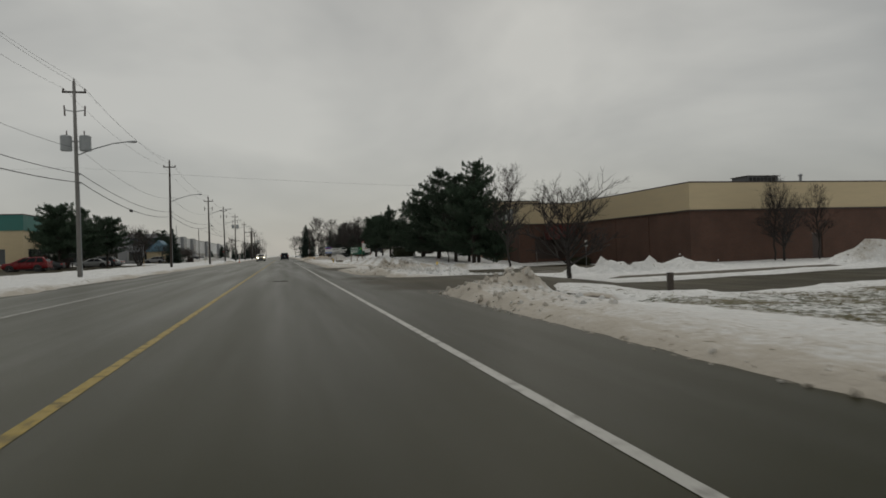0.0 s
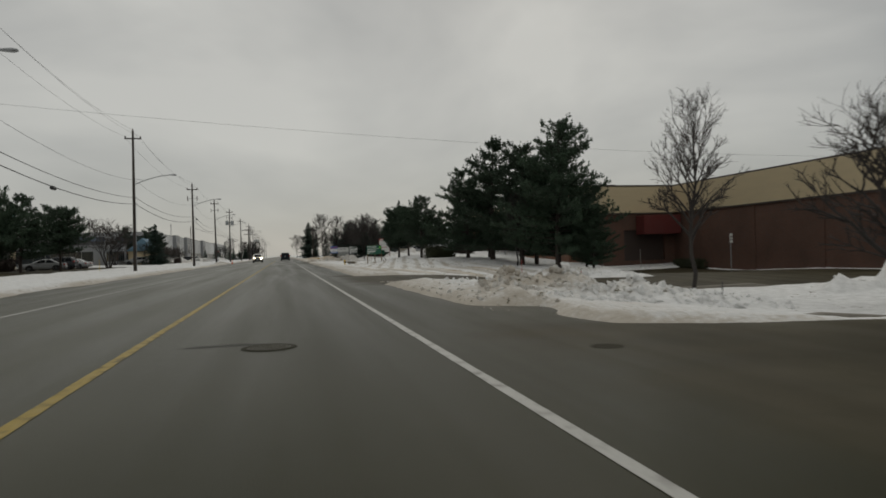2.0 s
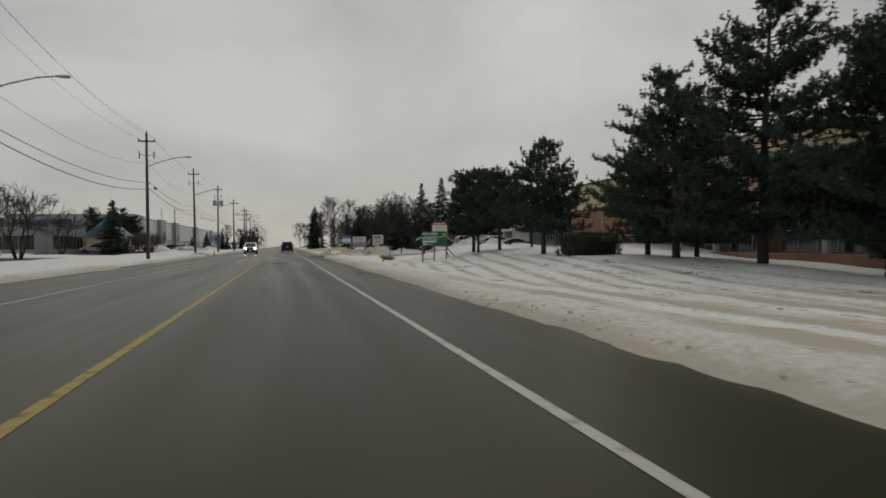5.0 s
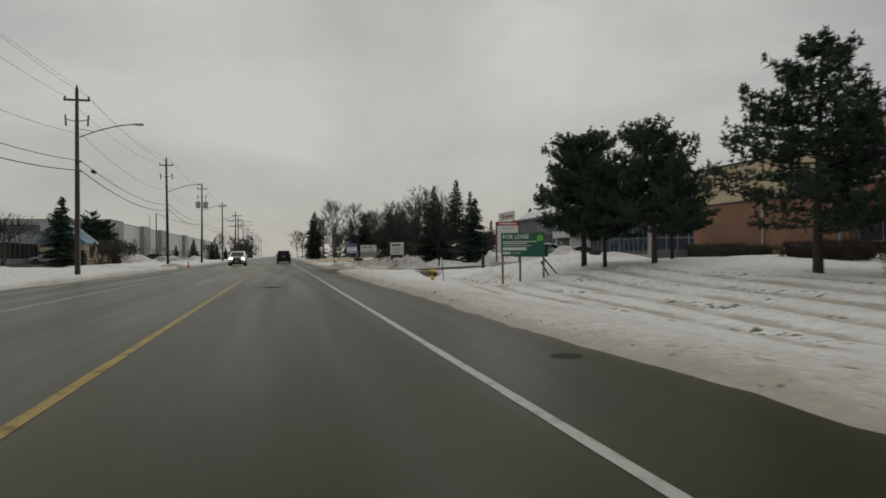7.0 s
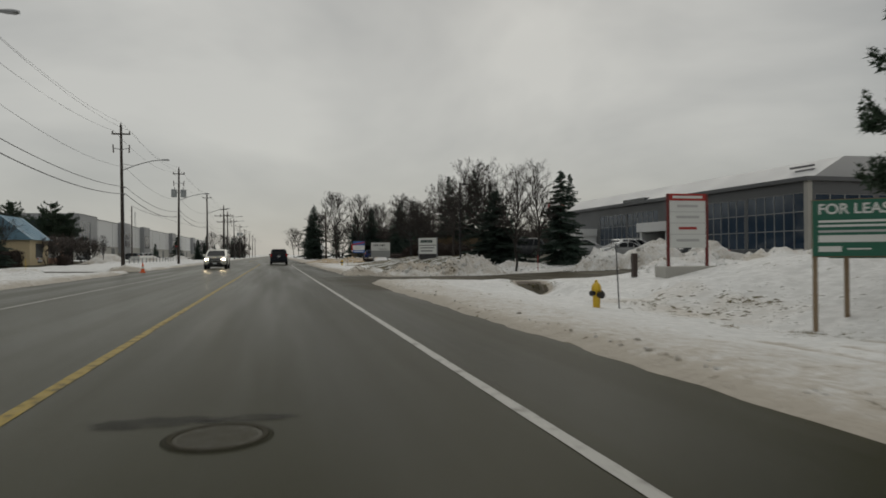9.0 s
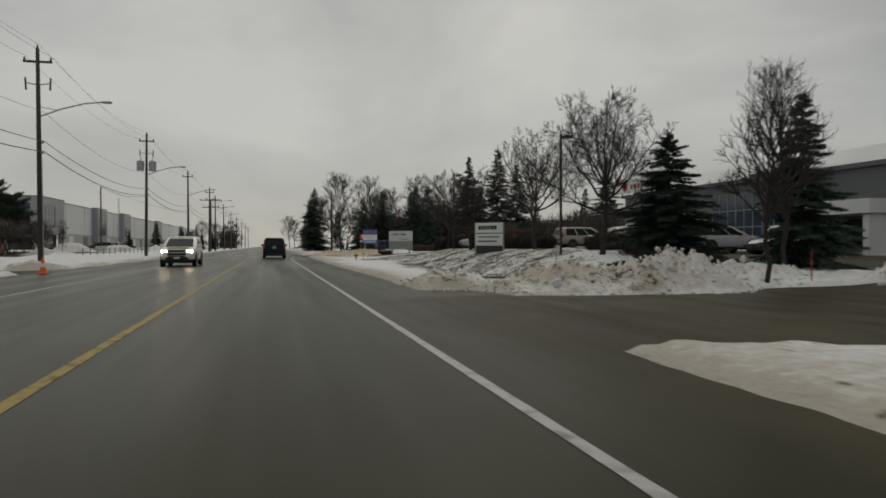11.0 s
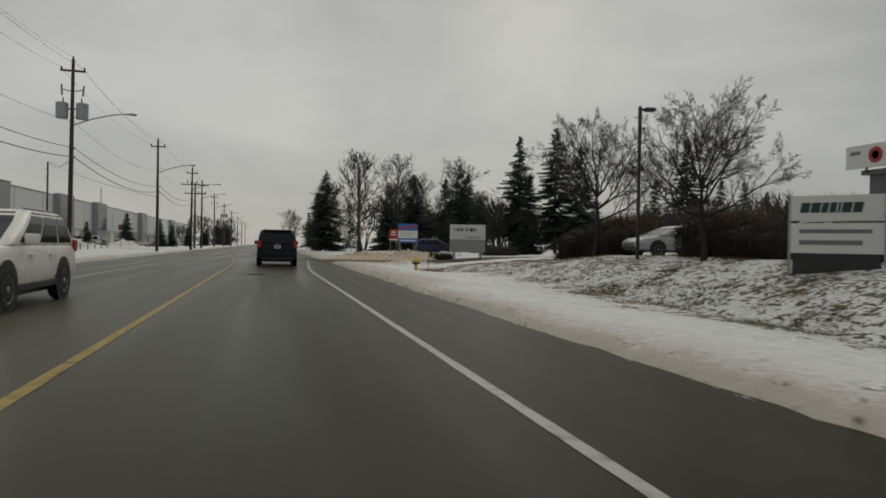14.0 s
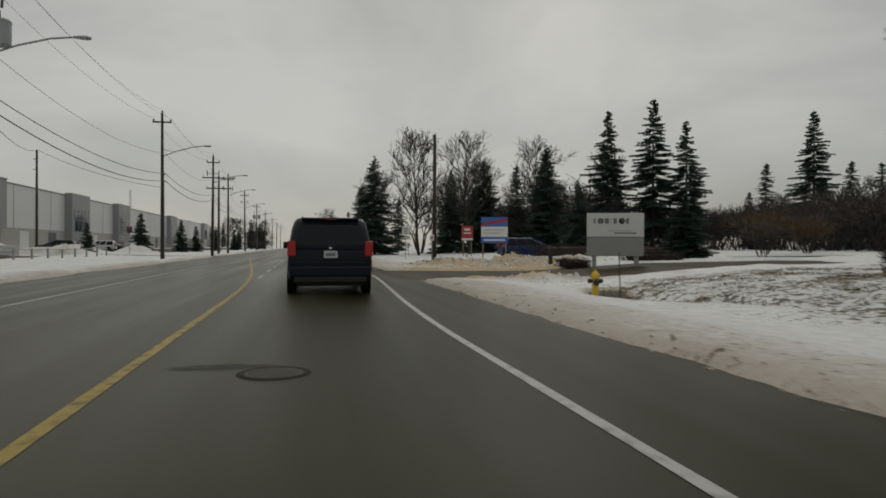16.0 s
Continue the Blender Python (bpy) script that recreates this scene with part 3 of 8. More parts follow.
# heaps pushed up by ploughs: x, y, half-width along x, along y, height
HEAPS = (
    (5.8, 16.4, 1.35, 1.15, .58), (4.8, 15.6, .9, 1.3, .14), (5.0, 12.6, 1.2, 2.4, .12),
    (6.6, 36.6, 2.0, 1.9, .54), (8.9, 35.9, 2.2, 1.7, .42), (5.2, 35.8, 1.4, 2.0, .2), (11.2, 36.0, 1.8, 1.5, .18), (7.2, 41.2, 2.6, 3.0, .10), (10.8, 39.6, 2.6, 2.2, .14), (13.2, 42.2, 2.6, 2.0, .18), (9.0, 43.8, 3.2, 0.8, .08), (13.0, 43.8, 2.6, 0.8, .12),
    (18.8, 40.0, 1.8, 1.6, .5), (20.9, 39.6, 1.9, 1.7, .78), (23.2, 39.0, 1.7, 1.6, .66), (25.2, 38.4, 1.7, 1.6, .72), (27.0, 37.8, 1.3, 1.4, .5), (36, 33.5, 4.0, 2.4, 1.3), (41, 33.0, 4.0, 2.4, 1.0), (46, 32.5, 4, 2.6, 1.2),
    (16.6, 57.3, 3.2, 1.8, .36), (18.7, 57.8, 2.0, 1.4, .28),
    (12.6, 112.6, 3.2, 3.0, .36), (17.2, 112.6, 3.6, 4.0, .45), (20, 118.2, 3.2, 2.2, .6), (24.0, 119.2, 3.0, 2.0, .7), (16.4, 119.0, 2.4, 1.6, .5), (17.6, 128.2, 2.4, 1.8, .85), (20.4, 127.6, 2.8, 2.0, 1.1), (23.6, 127.0, 2.8, 2.0, 1.1),
    (7.6, 130.8, 2.6, 1.9, .55), (10.4, 130.2, 2.6, 1.8, .75), (13.6, 131.4, 2.6, 1.8, .45), (5.0, 133, 1.4, 2.4, .25), (10.5, 134.1, 3.0, 2.2, .35),
    (8.8, 184.5, 2.4, 0.9, .22), (8.2, 196.6, 3.4, 3.0, .45), (11.5, 196.2, 3.4, 2.4, .5), (15.0, 195.8, 3.0, 2.0, .35),
    (-22, 192.6, 2.6, 2, .5), (-24, 195.6, 3, 2.5, .6), (-14.5, 138.6, 1.8, 2, .35), (-24, 231.6, 5, 2.5, .9), (-31, 233.6, 4, 3, 1.1), (-20, 247.1, 3, 2, 1.0), (-27, 248.6, 4, 2, 1.2), (-11.5, 151.1, 2, 2.4, .3),
)


def snow_fields(x, y):
    """Depth of snow over the bare ground, and how dirty or furrow-shaded, grassy and sandy it is."""
    n1, n2, n3 = waves(x, y, 0.55, 11), waves(x, y, 2.1, 12), waves(x, y, 5.3, 13)
    n4 = waves(x, y, 10.0, 14)
    depth = 0.13 + 0.035 * n1 + 0.022 * n2 + 0.014 * n3 + 0.012 * n4 * np.abs(n2)
    heap = np.zeros_like(depth)
    for hx, hy, ax, ay, h in HEAPS:
        u = np.hypot((x - hx + 0.35 * n2) / ax, (y - hy + 0.35 * n1) / ay)
        heap = np.maximum(heap, h * (1 - smooth(0.15, 1.05, u)))
    lumps = np.abs(waves(x, y, 3.4, 21)) * 0.9 + np.abs(waves(x, y, 7.5, 22)) * 0.8 + np.abs(waves(x, y, 13.0, 23)) * 0.45 + np.abs(waves(x, y, 22.0, 24)) * 0.35
    drift = inside(x, y, 4, 22, 103, 117.2, 0.5, 0.2, 65)
    depth = depth + heap * ((0.38 + 0.58 * lumps) * (1 - drift) + 0.85 * drift)
    depth = depth + 0.09 * (lumps - 0.7) * inside(x, y, 4.0, 16, 37, 45.3, 0.6, 0.4, 68) - 0.06 * inside(x, y, 8, 14, 39, 46, 0.8, 0.3, 76)
    # low ridge thrown up by ploughs along both sides of the road
    dr, dl = x - ROAD_R, ROAD_L - x
    depth = depth + 0.075 * np.exp(-((dr - 1.5) / 0.9) ** 2) * (0.85 + 0.3 * n2 + 0.12 * np.abs(n3)) + 0.10 * np.exp(-((dl - 1.0) / 0.7) ** 2) * (0.8 + 0.4 * n2)
    edge_r = ROAD_R - 0.20 + np.interp(y, [0, 22, 45, 110, 131.6, 206], [0.35, 0.3, -0.05, -0.08, 0.12, 0.12]) + 0.11 * n1 + 0.09 * n2 + 0.07 * n3
    edge_l = ROAD_L + 0.35 * n1 + 0.12 * n2
    side = np.maximum(smooth(0.0, 0.55, x - edge_r), smooth(0.0, 0.6, edge_l - x))
    clear = 1 - side
    for k, (x0, x1, y0, y1) in enumerate(CLEARED):
        clear = np.maximum(clear, inside(x, y, x0, x1, y0, y1, 0.45, 0.55, 30 + k) * (1 - smooth(0.25, 0.5, heap)))
    depth = depth * (1 - clear) - 0.10 * clear
    ridge = np.exp(-np.clip(np.minimum(np.abs(dr), np.abs(dl)), 0, None) / 1.6)
    dirt_shade = np.interp(y, [0, 40, 60, 118, 135.6, 216], [0.85, 0.75, 0.62, 0.66, 0.86, 0.9]) * np.exp(-np.clip(dr, 0, None) / 3.0) * (x > 0) + 0.60 * np.exp(-np.clip(dl, 0, None) / 1.3) * (x < 0)
    # darker rim at the snow edge; second term is a thin dark ledge line
    fringe = np.exp(-np.clip(x - edge_r, 0, None) / 0.16) + 0.5 * np.exp(-((dr - 0.78 - 0.05 * n1) / 0.09) ** 2) * (y < 17)
    dirt_shade = dirt_shade + 0.75 * fringe * (x > 0) * (0.7 + 0.3 * n2)
    dirt_shade = dirt_shade + (0.48 - 0.32 * inside(x, y, 7, 30, 33, 48, 1.0, 0.5, 67)) * (1 - drift) * smooth(0.03, 0.35, heap) * (0.75 + 0.5 * np.abs(n2)) + 0.25 * (clear > 0.15) + 0.08 * n1 + 0.06 * ridge
    dirt_shade = dirt_shade + (0.10 + 0.58 * (1 - smooth(66, 80, y))) * inside(x, y, 5.0, 17, 55, 104, 1.5, 1, 66) * smooth(0.0, 0.9, np.sin(x * 2.5 + 0.7 * n1 + 1.0))
    # plough furrows: trough shade and bright crest are put into the snow colour
    across = x - 0.18 * (y - 84) + 0.10 * n1 + 0.03 * n2
    furrow = np.cos(6.283 * (across - 7.4) / 1.15) * inside(x, y, 6.6, 15, 72, 104, 1.2, 0.6, 73)
    depth = depth + 0.035 * furrow * (clear < 0.1)
    dirt_shade = dirt_shade + (0.55 + 0.25 * n2) * smooth(0.0, 0.8, -furrow) - 0.35 * np.exp(-((across - 7.4) / 0.3) ** 2) * (furrow > 0.1)
    grass = np.zeros_like(depth)
    for x0, x1, y0, y1, g in ((9.0, 60, -40, 19, .62), (8.4, 17, 132.6, 146, .30), (8.4, 17, 144, 161.6, .46), (6.9, 9.6, 130.6, 143.6, .66), (8.5, 12, 136.6, 143.6, .5), (8.5, 13.5, 148.6, 161.6, .46), (9.4, 24, 159.6, 182.6, .44), (8.8, 12.2, 103.5, 113.5, .26), (5, 12, 192.6, 207.6, .12), (8.5, 13, 16, 21, .3)):
        grass = np.maximum(grass, g * inside(x, y, x0, x1, y0, y1, 1.6, 0.9, 50))
    # thin grass in stripes, which also paint the shading of plough ridges
    grass = grass + 0.30 * inside(x, y, 6.5, 16, 56, 102, 1.5, 1, 64) * smooth(0.3, 0.95, np.sin(x * 2.9 + 0.8 * n1))
    sand = np.maximum(1.05 * inside(x, y, 5.0, 15, 183.1, 201.6, 1.5, 1.0, 60), 0.45 * inside(x, y, 5, 13, 128.6, 136.6, 2, 1, 61))
    sand = np.maximum(sand, 0.5 * inside(x, y, 4.8, 13, 106, 117, 1.5, 1, 62) * (grass > 0.1))
    sand = np.maximum(sand, (0.25 + 0.5 * (1 - smooth(66, 78, y))) * inside(x, y, 4, 15, 55, 92, 1.5, 1, 63) * smooth(0.2, 0.6, np.sin(x * 2.4 + 0.6 * n1)))
    sand = np.maximum(sand, 0.5 * inside(x, y, 4.6, 9.5, 32, 38.5, 1.2, 0.8, 69) * (0.6 + 0.4 * n2))
    dirt_shade = dirt_shade + 0.3 * inside(x, y, 4.5, 17, 127, 131.6, 0.8, 0.5, 72) * (0.7 + 0.5 * n2) - 0.35 * inside(x, y, 4.2, 9, 132, 160, 1.2, 0.4, 74) - 0.14 * inside(x, y, 6, 19, 126.6, 135, 1.0, 0.5, 75)
    dirt_shade = dirt_shade - 0.22 * inside(x, y, 5.5, 16, 38.5, 45, 1.0, 0.5, 70)
    for hx, hy, a in ((9.2, 18.6, 1.0), (9.9, 119.4, .7), (9.7, 180.5, .75)):
        pit = np.exp(-((x - hx) / a) ** 4 - ((y - hy - 0.35) / 0.75) ** 4)
        grass, dirt_shade = grass * (1 - pit), dirt_shade + 2.4 * pit
        depth = depth * (1 - 0.8 * pit)
    return depth, dirt_shade, grass, sand


def stations(parts):
    out = []
    for a, b, s in parts:
        out += list(np.arange(a, b, s))
    return np.array(out + [parts[-1][1]])


def grid_sheet(name, xs, ys, z_of, mat, label):
    gx, gy = np.meshgrid(xs, ys)
    z = z_of(gx, gy)
    co = np.stack([gx, gy, z], -1).reshape(-1, 3)
    nx, ny = len(xs), len(ys)
    i = np.arange(nx * ny).reshape(ny, nx)
    quads = np.stack([i[:-1, :-1], i[:-1, 1:], i[1:, 1:], i[1:, :-1]], -1).reshape(-1, 4)
    me = bpy.data.meshes.new(name)
    me.vertices.add(len(co))
    me.vertices.foreach_set("co", co.ravel())
    me.loops.add(quads.size)
    me.loops.foreach_set("vertex_index", quads.ravel())
    me.polygons.add(len(quads))
    me.polygons.foreach_set("loop_start", np.arange(0, quads.size, 4))
    me.polygons.foreach_set("loop_total", np.full(len(quads), 4))
    me.polygons.foreach_set("use_smooth", np.ones(len(quads), bool))
    me.update()
    me.validate()
    me.materials.append(mat)
    ob = new(name, me)
    tagged(ob, label, name.replace("_", " "), kind="structure")
    return ob, gx, gy


XS = stations([(-1800, -200, 200), (-200, -60, 10), (-60, -20, 1.2), (-20, -8, 0.45), (-8, 2.8, 1.35), (2.8, 14, 0.16), (14, 24, 0.45), (24, 60, 1.2), (60, 200, 10), (200, 1800, 200)])
YS = stations([(-300, -20, 20), (-20, 2, 1.0), (2, 60, 0.24), (60, 127, 0.36), (127, 136, 0.26), (136, 206, 0.40), (206, 300, 1.0), (300, 500, 5), (500, 2600, 150)])
ground, GX, GY = grid_sheet("ground", XS, YS, lambda x, y: bare(x, y) + snow_fields(x, y)[0], SNOW, "old snow over lawns and verges, dirty along the road")
fields = snow_fields(GX, GY)
for key, values in zip(("dirt_shade", "grass", "sand"), fields[1:]):
    layer = ground.data.attributes.new(key, "FLOAT", "POINT")
    layer.data.foreach_set("value", values.ravel())

RXS = stations([(-48, -12, 2.0), (-12, 2, 2.0), (2, 36, 0.8), (36, 60, 4)])
RYS = stations([(-300, -20, 20), (-20, 215, 0.8), (215, 430, 5), (430, 1400, 97)])
road, RGX, RGY = grid_sheet("road", RXS, RYS, lambda x, y: bare(x, y), ASPHALT, "damp worn grey asphalt road with driveways")
# silt carried out of the driveways on to the shoulder
silt_values = np.zeros_like(RGX)
for x0, x1, y0, y1 in ((3.0, 80, 19, 31.5), (2.9, 40, 44, 57), (2.9, 40, 116, 129.5), (3.1, 40, 184, 195), (20, 40, 57, 180), (-48, -10, -40, 430)):
    silt_values = np.maximum(silt_values, inside(RGX, RGY, x0, x1, y0, y1, 1.6, 0.4, 71))
road.data.attributes.new("silt", "FLOAT", "POINT").data.foreach_set("value", silt_values.ravel())


def stripe(name, x, width, y0, y1, mat, label, bend=None):
    r = random.Random(int(100 * abs(x)))
    ys = np.concatenate((np.arange(y0, min(y1, 230), 0.35), np.arange(230, y1 + 0.01, 4.0))) if y1 - y0 > 6 else np.linspace(y0, y1, 7)
    ys = np.unique(ys[(ys >= y0) & (ys <= y1)])
    verts, faces = [], []
    for y in ys:
        c = x + (bend(y) if bend else 0)
        w = width / 2 * (1 + r.uniform(-0.07, 0.05))
        verts += [(c - w, y, 0.004), (c + w, y, 0.004)]
    for i in range(len(ys) - 1):
        faces.append((2 * i, 2 * i + 1, 2 * i + 3, 2 * i + 2))
    ob = mesh_object(name, verts, faces, mat)
    return tagged(ob, label, "road marking", kind="structure")


def shift_left(y):
    return -2.9 * float(smooth(175.6, 227.6, y))


def curve_edge(y):
    return 0.8 * float(smooth(168.6, 189.6, y))


stripe("road_marking_yellow", -1.78, 0.125, -40, 700, LINE_YELLOW, "worn solid yellow centre line", shift_left)
stripe("road_marking_edge_right", 1.78, 0.108, -40, 187.6, LINE_WHITE, "worn solid white edge line", curve_edge)
stripe("road_marking_edge_far", 1.9, 0.13, 194.6, 700, LINE_WHITE, "worn solid white edge line")
stripe("road_marking_edge_left", -5.75, 0.12, -40, 700, LINE_WHITE, "faded solid white edge line")
for k in range(6):
    tagged(stripe("road_marking_dash", -1.75, 0.12, 185.6 + 6 * k, 188.6 + 6 * k, LINE_WHITE, "short white lane dash"), group="lane dashes")


def road_patch(x, y, rx, ry, seed):
    """A shallow worn hollow in the asphalt, wet and dark, thinning out at its rim."""
    r = random.Random(seed)
    n = 28
    lift = 0.003 + 0.0004 * seed
    verts, fade, faces = [(x, y, float(bare(x, y)) + lift)], [0.75], []
    shape = [0.8 + 0.35 * r.random() for _ in range(n)]
    for k, (f, v) in enumerate(((0.55, 0.8), (0.82, 1.0), (1.15, 0.0))):
        for i in range(n):
            a = 2 * math.pi * i / n
            px, py = x + rx * f * shape[i] * math.cos(a), y + ry * f * shape[i] * math.sin(a)
            verts.append((px, py, float(bare(px, py)) + lift))
            fade.append(v)
    for i in range(n):
        faces.append((0, 1 + i, 1 + (i + 1) % n))
        for k in (0, n):
            faces.append((1 + k + i, 1 + k + n + i, 1 + k + n + (i + 1) % n, 1 + k + (i + 1) % n))
    ob = mesh_object("asphalt_patch", verts, faces, PATCH)
    ob.data.attributes.new("fade", "FLOAT", "POINT").data.foreach_set("value", fade)
    return tagged(ob, "dark wet hollow worn into the asphalt", "road patch", kind="structure")


for x, y, rx, ry, s in ((-0.7, 30.1, .5, .14, 2), (-0.75, 100.25, .42, .16, 3), (-0.1, 100.2, .35, .10, 4), (-0.95, 167.65, .5, .16, 6), (6.1, 21.5, .55, .35, 7), (5.4, 49.3, .75, .16, 8), (8.6, 51.6, 1.6, .5, 9), (5.6, 50.6, .9, .2, 10), (12.5, 52.0, 1.1, .3, 11)):
    road_patch(x, y, rx, ry, s)


def drain(x, y):
    d = thing("storm_drain", "rusty cast iron storm drain cover sunk in the asphalt", "drain", "storm drains", at=pose(x, y, float(bare(x, y)) + 0.005) @ Matrix.Scale(0.7, 4))
    bm = lathe(bmesh.new(), [(0.27, -0.006), (0.27, -0.002), (0.24, -0.002), (0.24, -0.003)], 24)
    part("rim", bm, IRON, d)
    for k in range(-3, 4):
        w = math.sqrt(0.235 ** 2 - (k * 0.065) ** 2)
        part("bar", boxed(-w, w, k * 0.065 - 0.018, k * 0.065 + 0.018, -0.005, -0.001), IRON, d)


for x, y in ((3.05, 82.3), (3.3, 140.3), (3.6, 28.1)):
    drain(x, y)


def manhole(x, y):
    m = thing("manhole_cover", "round dark iron manhole cover sunk in a worn asphalt collar", "manhole cover", "manhole covers", at=pose(x, y, float(bare(x, y))) @ Matrix.Diagonal((0.92, 0.92, 1, 1)))
    part("collar", lathe(bmesh.new(), [(0.37, 0.001), (0.36, 0.006), (0.335, 0.007), (0.33, 0.002)], 32), COLLAR, m, "dark patched asphalt collar")
    part("rim", lathe(bmesh.new(), [(0.33, 0.002), (0.33, 0.011), (0.295, 0.011), (0.295, 0.004)], 32), IRON, m)
    cover = part("cover", lathe(bmesh.new(), [(0.29, 0.002), (0.29, 0.007)], 32), LID, m, "worn cast iron lid")
    for k in range(-3, 4):
        w = math.sqrt(0.26 ** 2 - (k * 0.075) ** 2)
        part("rib", boxed(-w, w, k * 0.075 - 0.012, k * 0.075 + 0.012, 0.007, 0.0105), LID, cover)


for x, y in ((-0.12, 29.7), (-0.28, 99.76), (-0.42, 167.25)):
    manhole(x, y)


def kerb(x0, y0, x1, y1, label="weathered concrete kerb beside the driveway"):
    d = Vector((x1 - x0, y1 - y0, 0))
    n = max(2, int(d.length / 1.5))
    verts, faces = [], []
    s = Vector((-d.y, d.x, 0)).normalized() * 0.09
    for i in range(n + 1):
        p = Vector((x0, y0, 0)) + d * i / n
        z = float(bare(p.x, p.y)) + (0.10 if 0 < i < n else -0.12)
        for o, h in ((-1, -.2), (-1, .13), (-.8, .15), (.8, .15), (1, .13), (1, -.2)):
            verts.append((p.x + o * s.x, p.y + o * s.y, z + h))
    for i in range(n):
        for k in range(5):
            a = i * 6 + k
            faces.append((a, a + 1, a + 7, a + 6))
    faces += [tuple(range(5, -1, -1)), tuple(n * 6 + k for k in range(6))]
    tagged(mesh_object("kerb", verts, faces, KERB), label, "kerb", kind="structure")


kerb(8.4, 31.5, 16, 32.2)
kerb(16, 32.2, 32, 31.4)
kerb(20.5, 45.0, 13, 44.7)


def snow_clods():
    """Broken lumps of ploughed snow strewn over the heaps."""
    r = random.Random(5)
    bm = bmesh.new()
    bmesh.ops.create_icosphere(bm, subdivisions=1, radius=1.0)
    base = [v.co.copy() for v in bm.verts]
    tris = [[v.index for v in f.verts] for f in bm.faces]
    bm.free()
    rows = []
    for hx, hy, ax, ay, h in HEAPS:
        near = 0 < hx < 18
        if 103 < hy < 117.2:
            continue
        for _ in range(int((260 if near else 8) * ax * ay * h ** 0.5 / 3)):
            a, q = r.uniform(0, 6.283), math.sqrt(r.random()) * 1.0
            rows.append((hx + ax * q * math.cos(a), hy + ay * q * math.sin(a), r.uniform(.03, .08) * (1 + 1.7 * r.random() ** 8)))
    for _ in range(850):
        y = r.choice((r.uniform(2, 19), r.uniform(33, 45), r.uniform(56, 117.5), r.uniform(56, 117.5), r.uniform(130, 183), r.uniform(130, 183)))
        rows.append((3.78 + 0.5 * r.random() ** 2.0 - 0.12 * (y > 131), y, r.uniform(.012, .035) * (1 + 1.8 * r.random() ** 7)))
    for hx, hy, n in ((6.5, 36.4, 110), (8.9, 35.6, 90), (11.0, 35.8, 8), (5.8, 16.4, 30), (12.6, 40.5, 8), (9.5, 131.0, 12)):
        for _ in range(n):
            a, q = r.uniform(0, 6.283), math.sqrt(r.random()) * 1.9
            rows.append((hx + q * math.cos(a), hy + q * math.sin(a), r.uniform(.06, .18)))
    for _ in range(90):
        u = r.random()
        rows.append((3.7 + 2.2 * u + r.gauss(0, .12), 46.5 - 1.1 * u + r.gauss(0, .13), r.uniform(.02, .085)))
    for _ in range(520):
        y = 45.1 - 6.5 * r.random() ** 1.6
        rows.append((r.uniform(5.6, 14.5), y, r.uniform(.03, .075) * (1 + 1.4 * r.random() ** 6)))
    gx, gy = np.array([q[0] for q in rows]), np.array([q[1] for q in rows])
    gz = bare(gx, gy) + np.maximum(snow_fields(gx, gy)[0], 0)
    verts, faces = [], []
    for (x, y, size), z in zip(rows, gz):
        z = float(z) + size * r.uniform(-.5, .1)
        turn = Euler((r.uniform(0, 6), r.uniform(0, 6), r.uniform(0, 6))).to_matrix() @ Matrix.Diagonal((1, r.uniform(.5, 1.1), r.uniform(.4, .8)))
        k = len(verts)
        for c in base:
            p = turn @ c * size * r.uniform(.65, 1.25)
            verts.append((x + p.x, y + p.y, z + p.z))
        faces += [[k + i for i in f] for f in tris]
    ob = mesh_object("snow_clods", verts, faces, SNOW)
    soil_shade = np.repeat(np.clip(snow_fields(gx, gy)[1], 0.1, 0.8) + np.array([r.uniform(-0.25, 0.06) for _ in rows]), len(base))
    for key, v in (("dirt_shade", soil_shade), ("grass", soil_shade * 0), ("sand", soil_shade * 0 + 0.1)):
        ob.data.attributes.new(key, "FLOAT", "POINT").data.foreach_set("value", v)
    tagged(ob, "broken lumps of grey ploughed snow on the banks", "snow lumps", kind="stuff")


def ground_z(x, y):
    x, y = np.array([float(x)]), np.array([float(y)])
    return float((bare(x, y) + np.maximum(snow_fields(x, y)[0], 0))[0])


snow_clods()


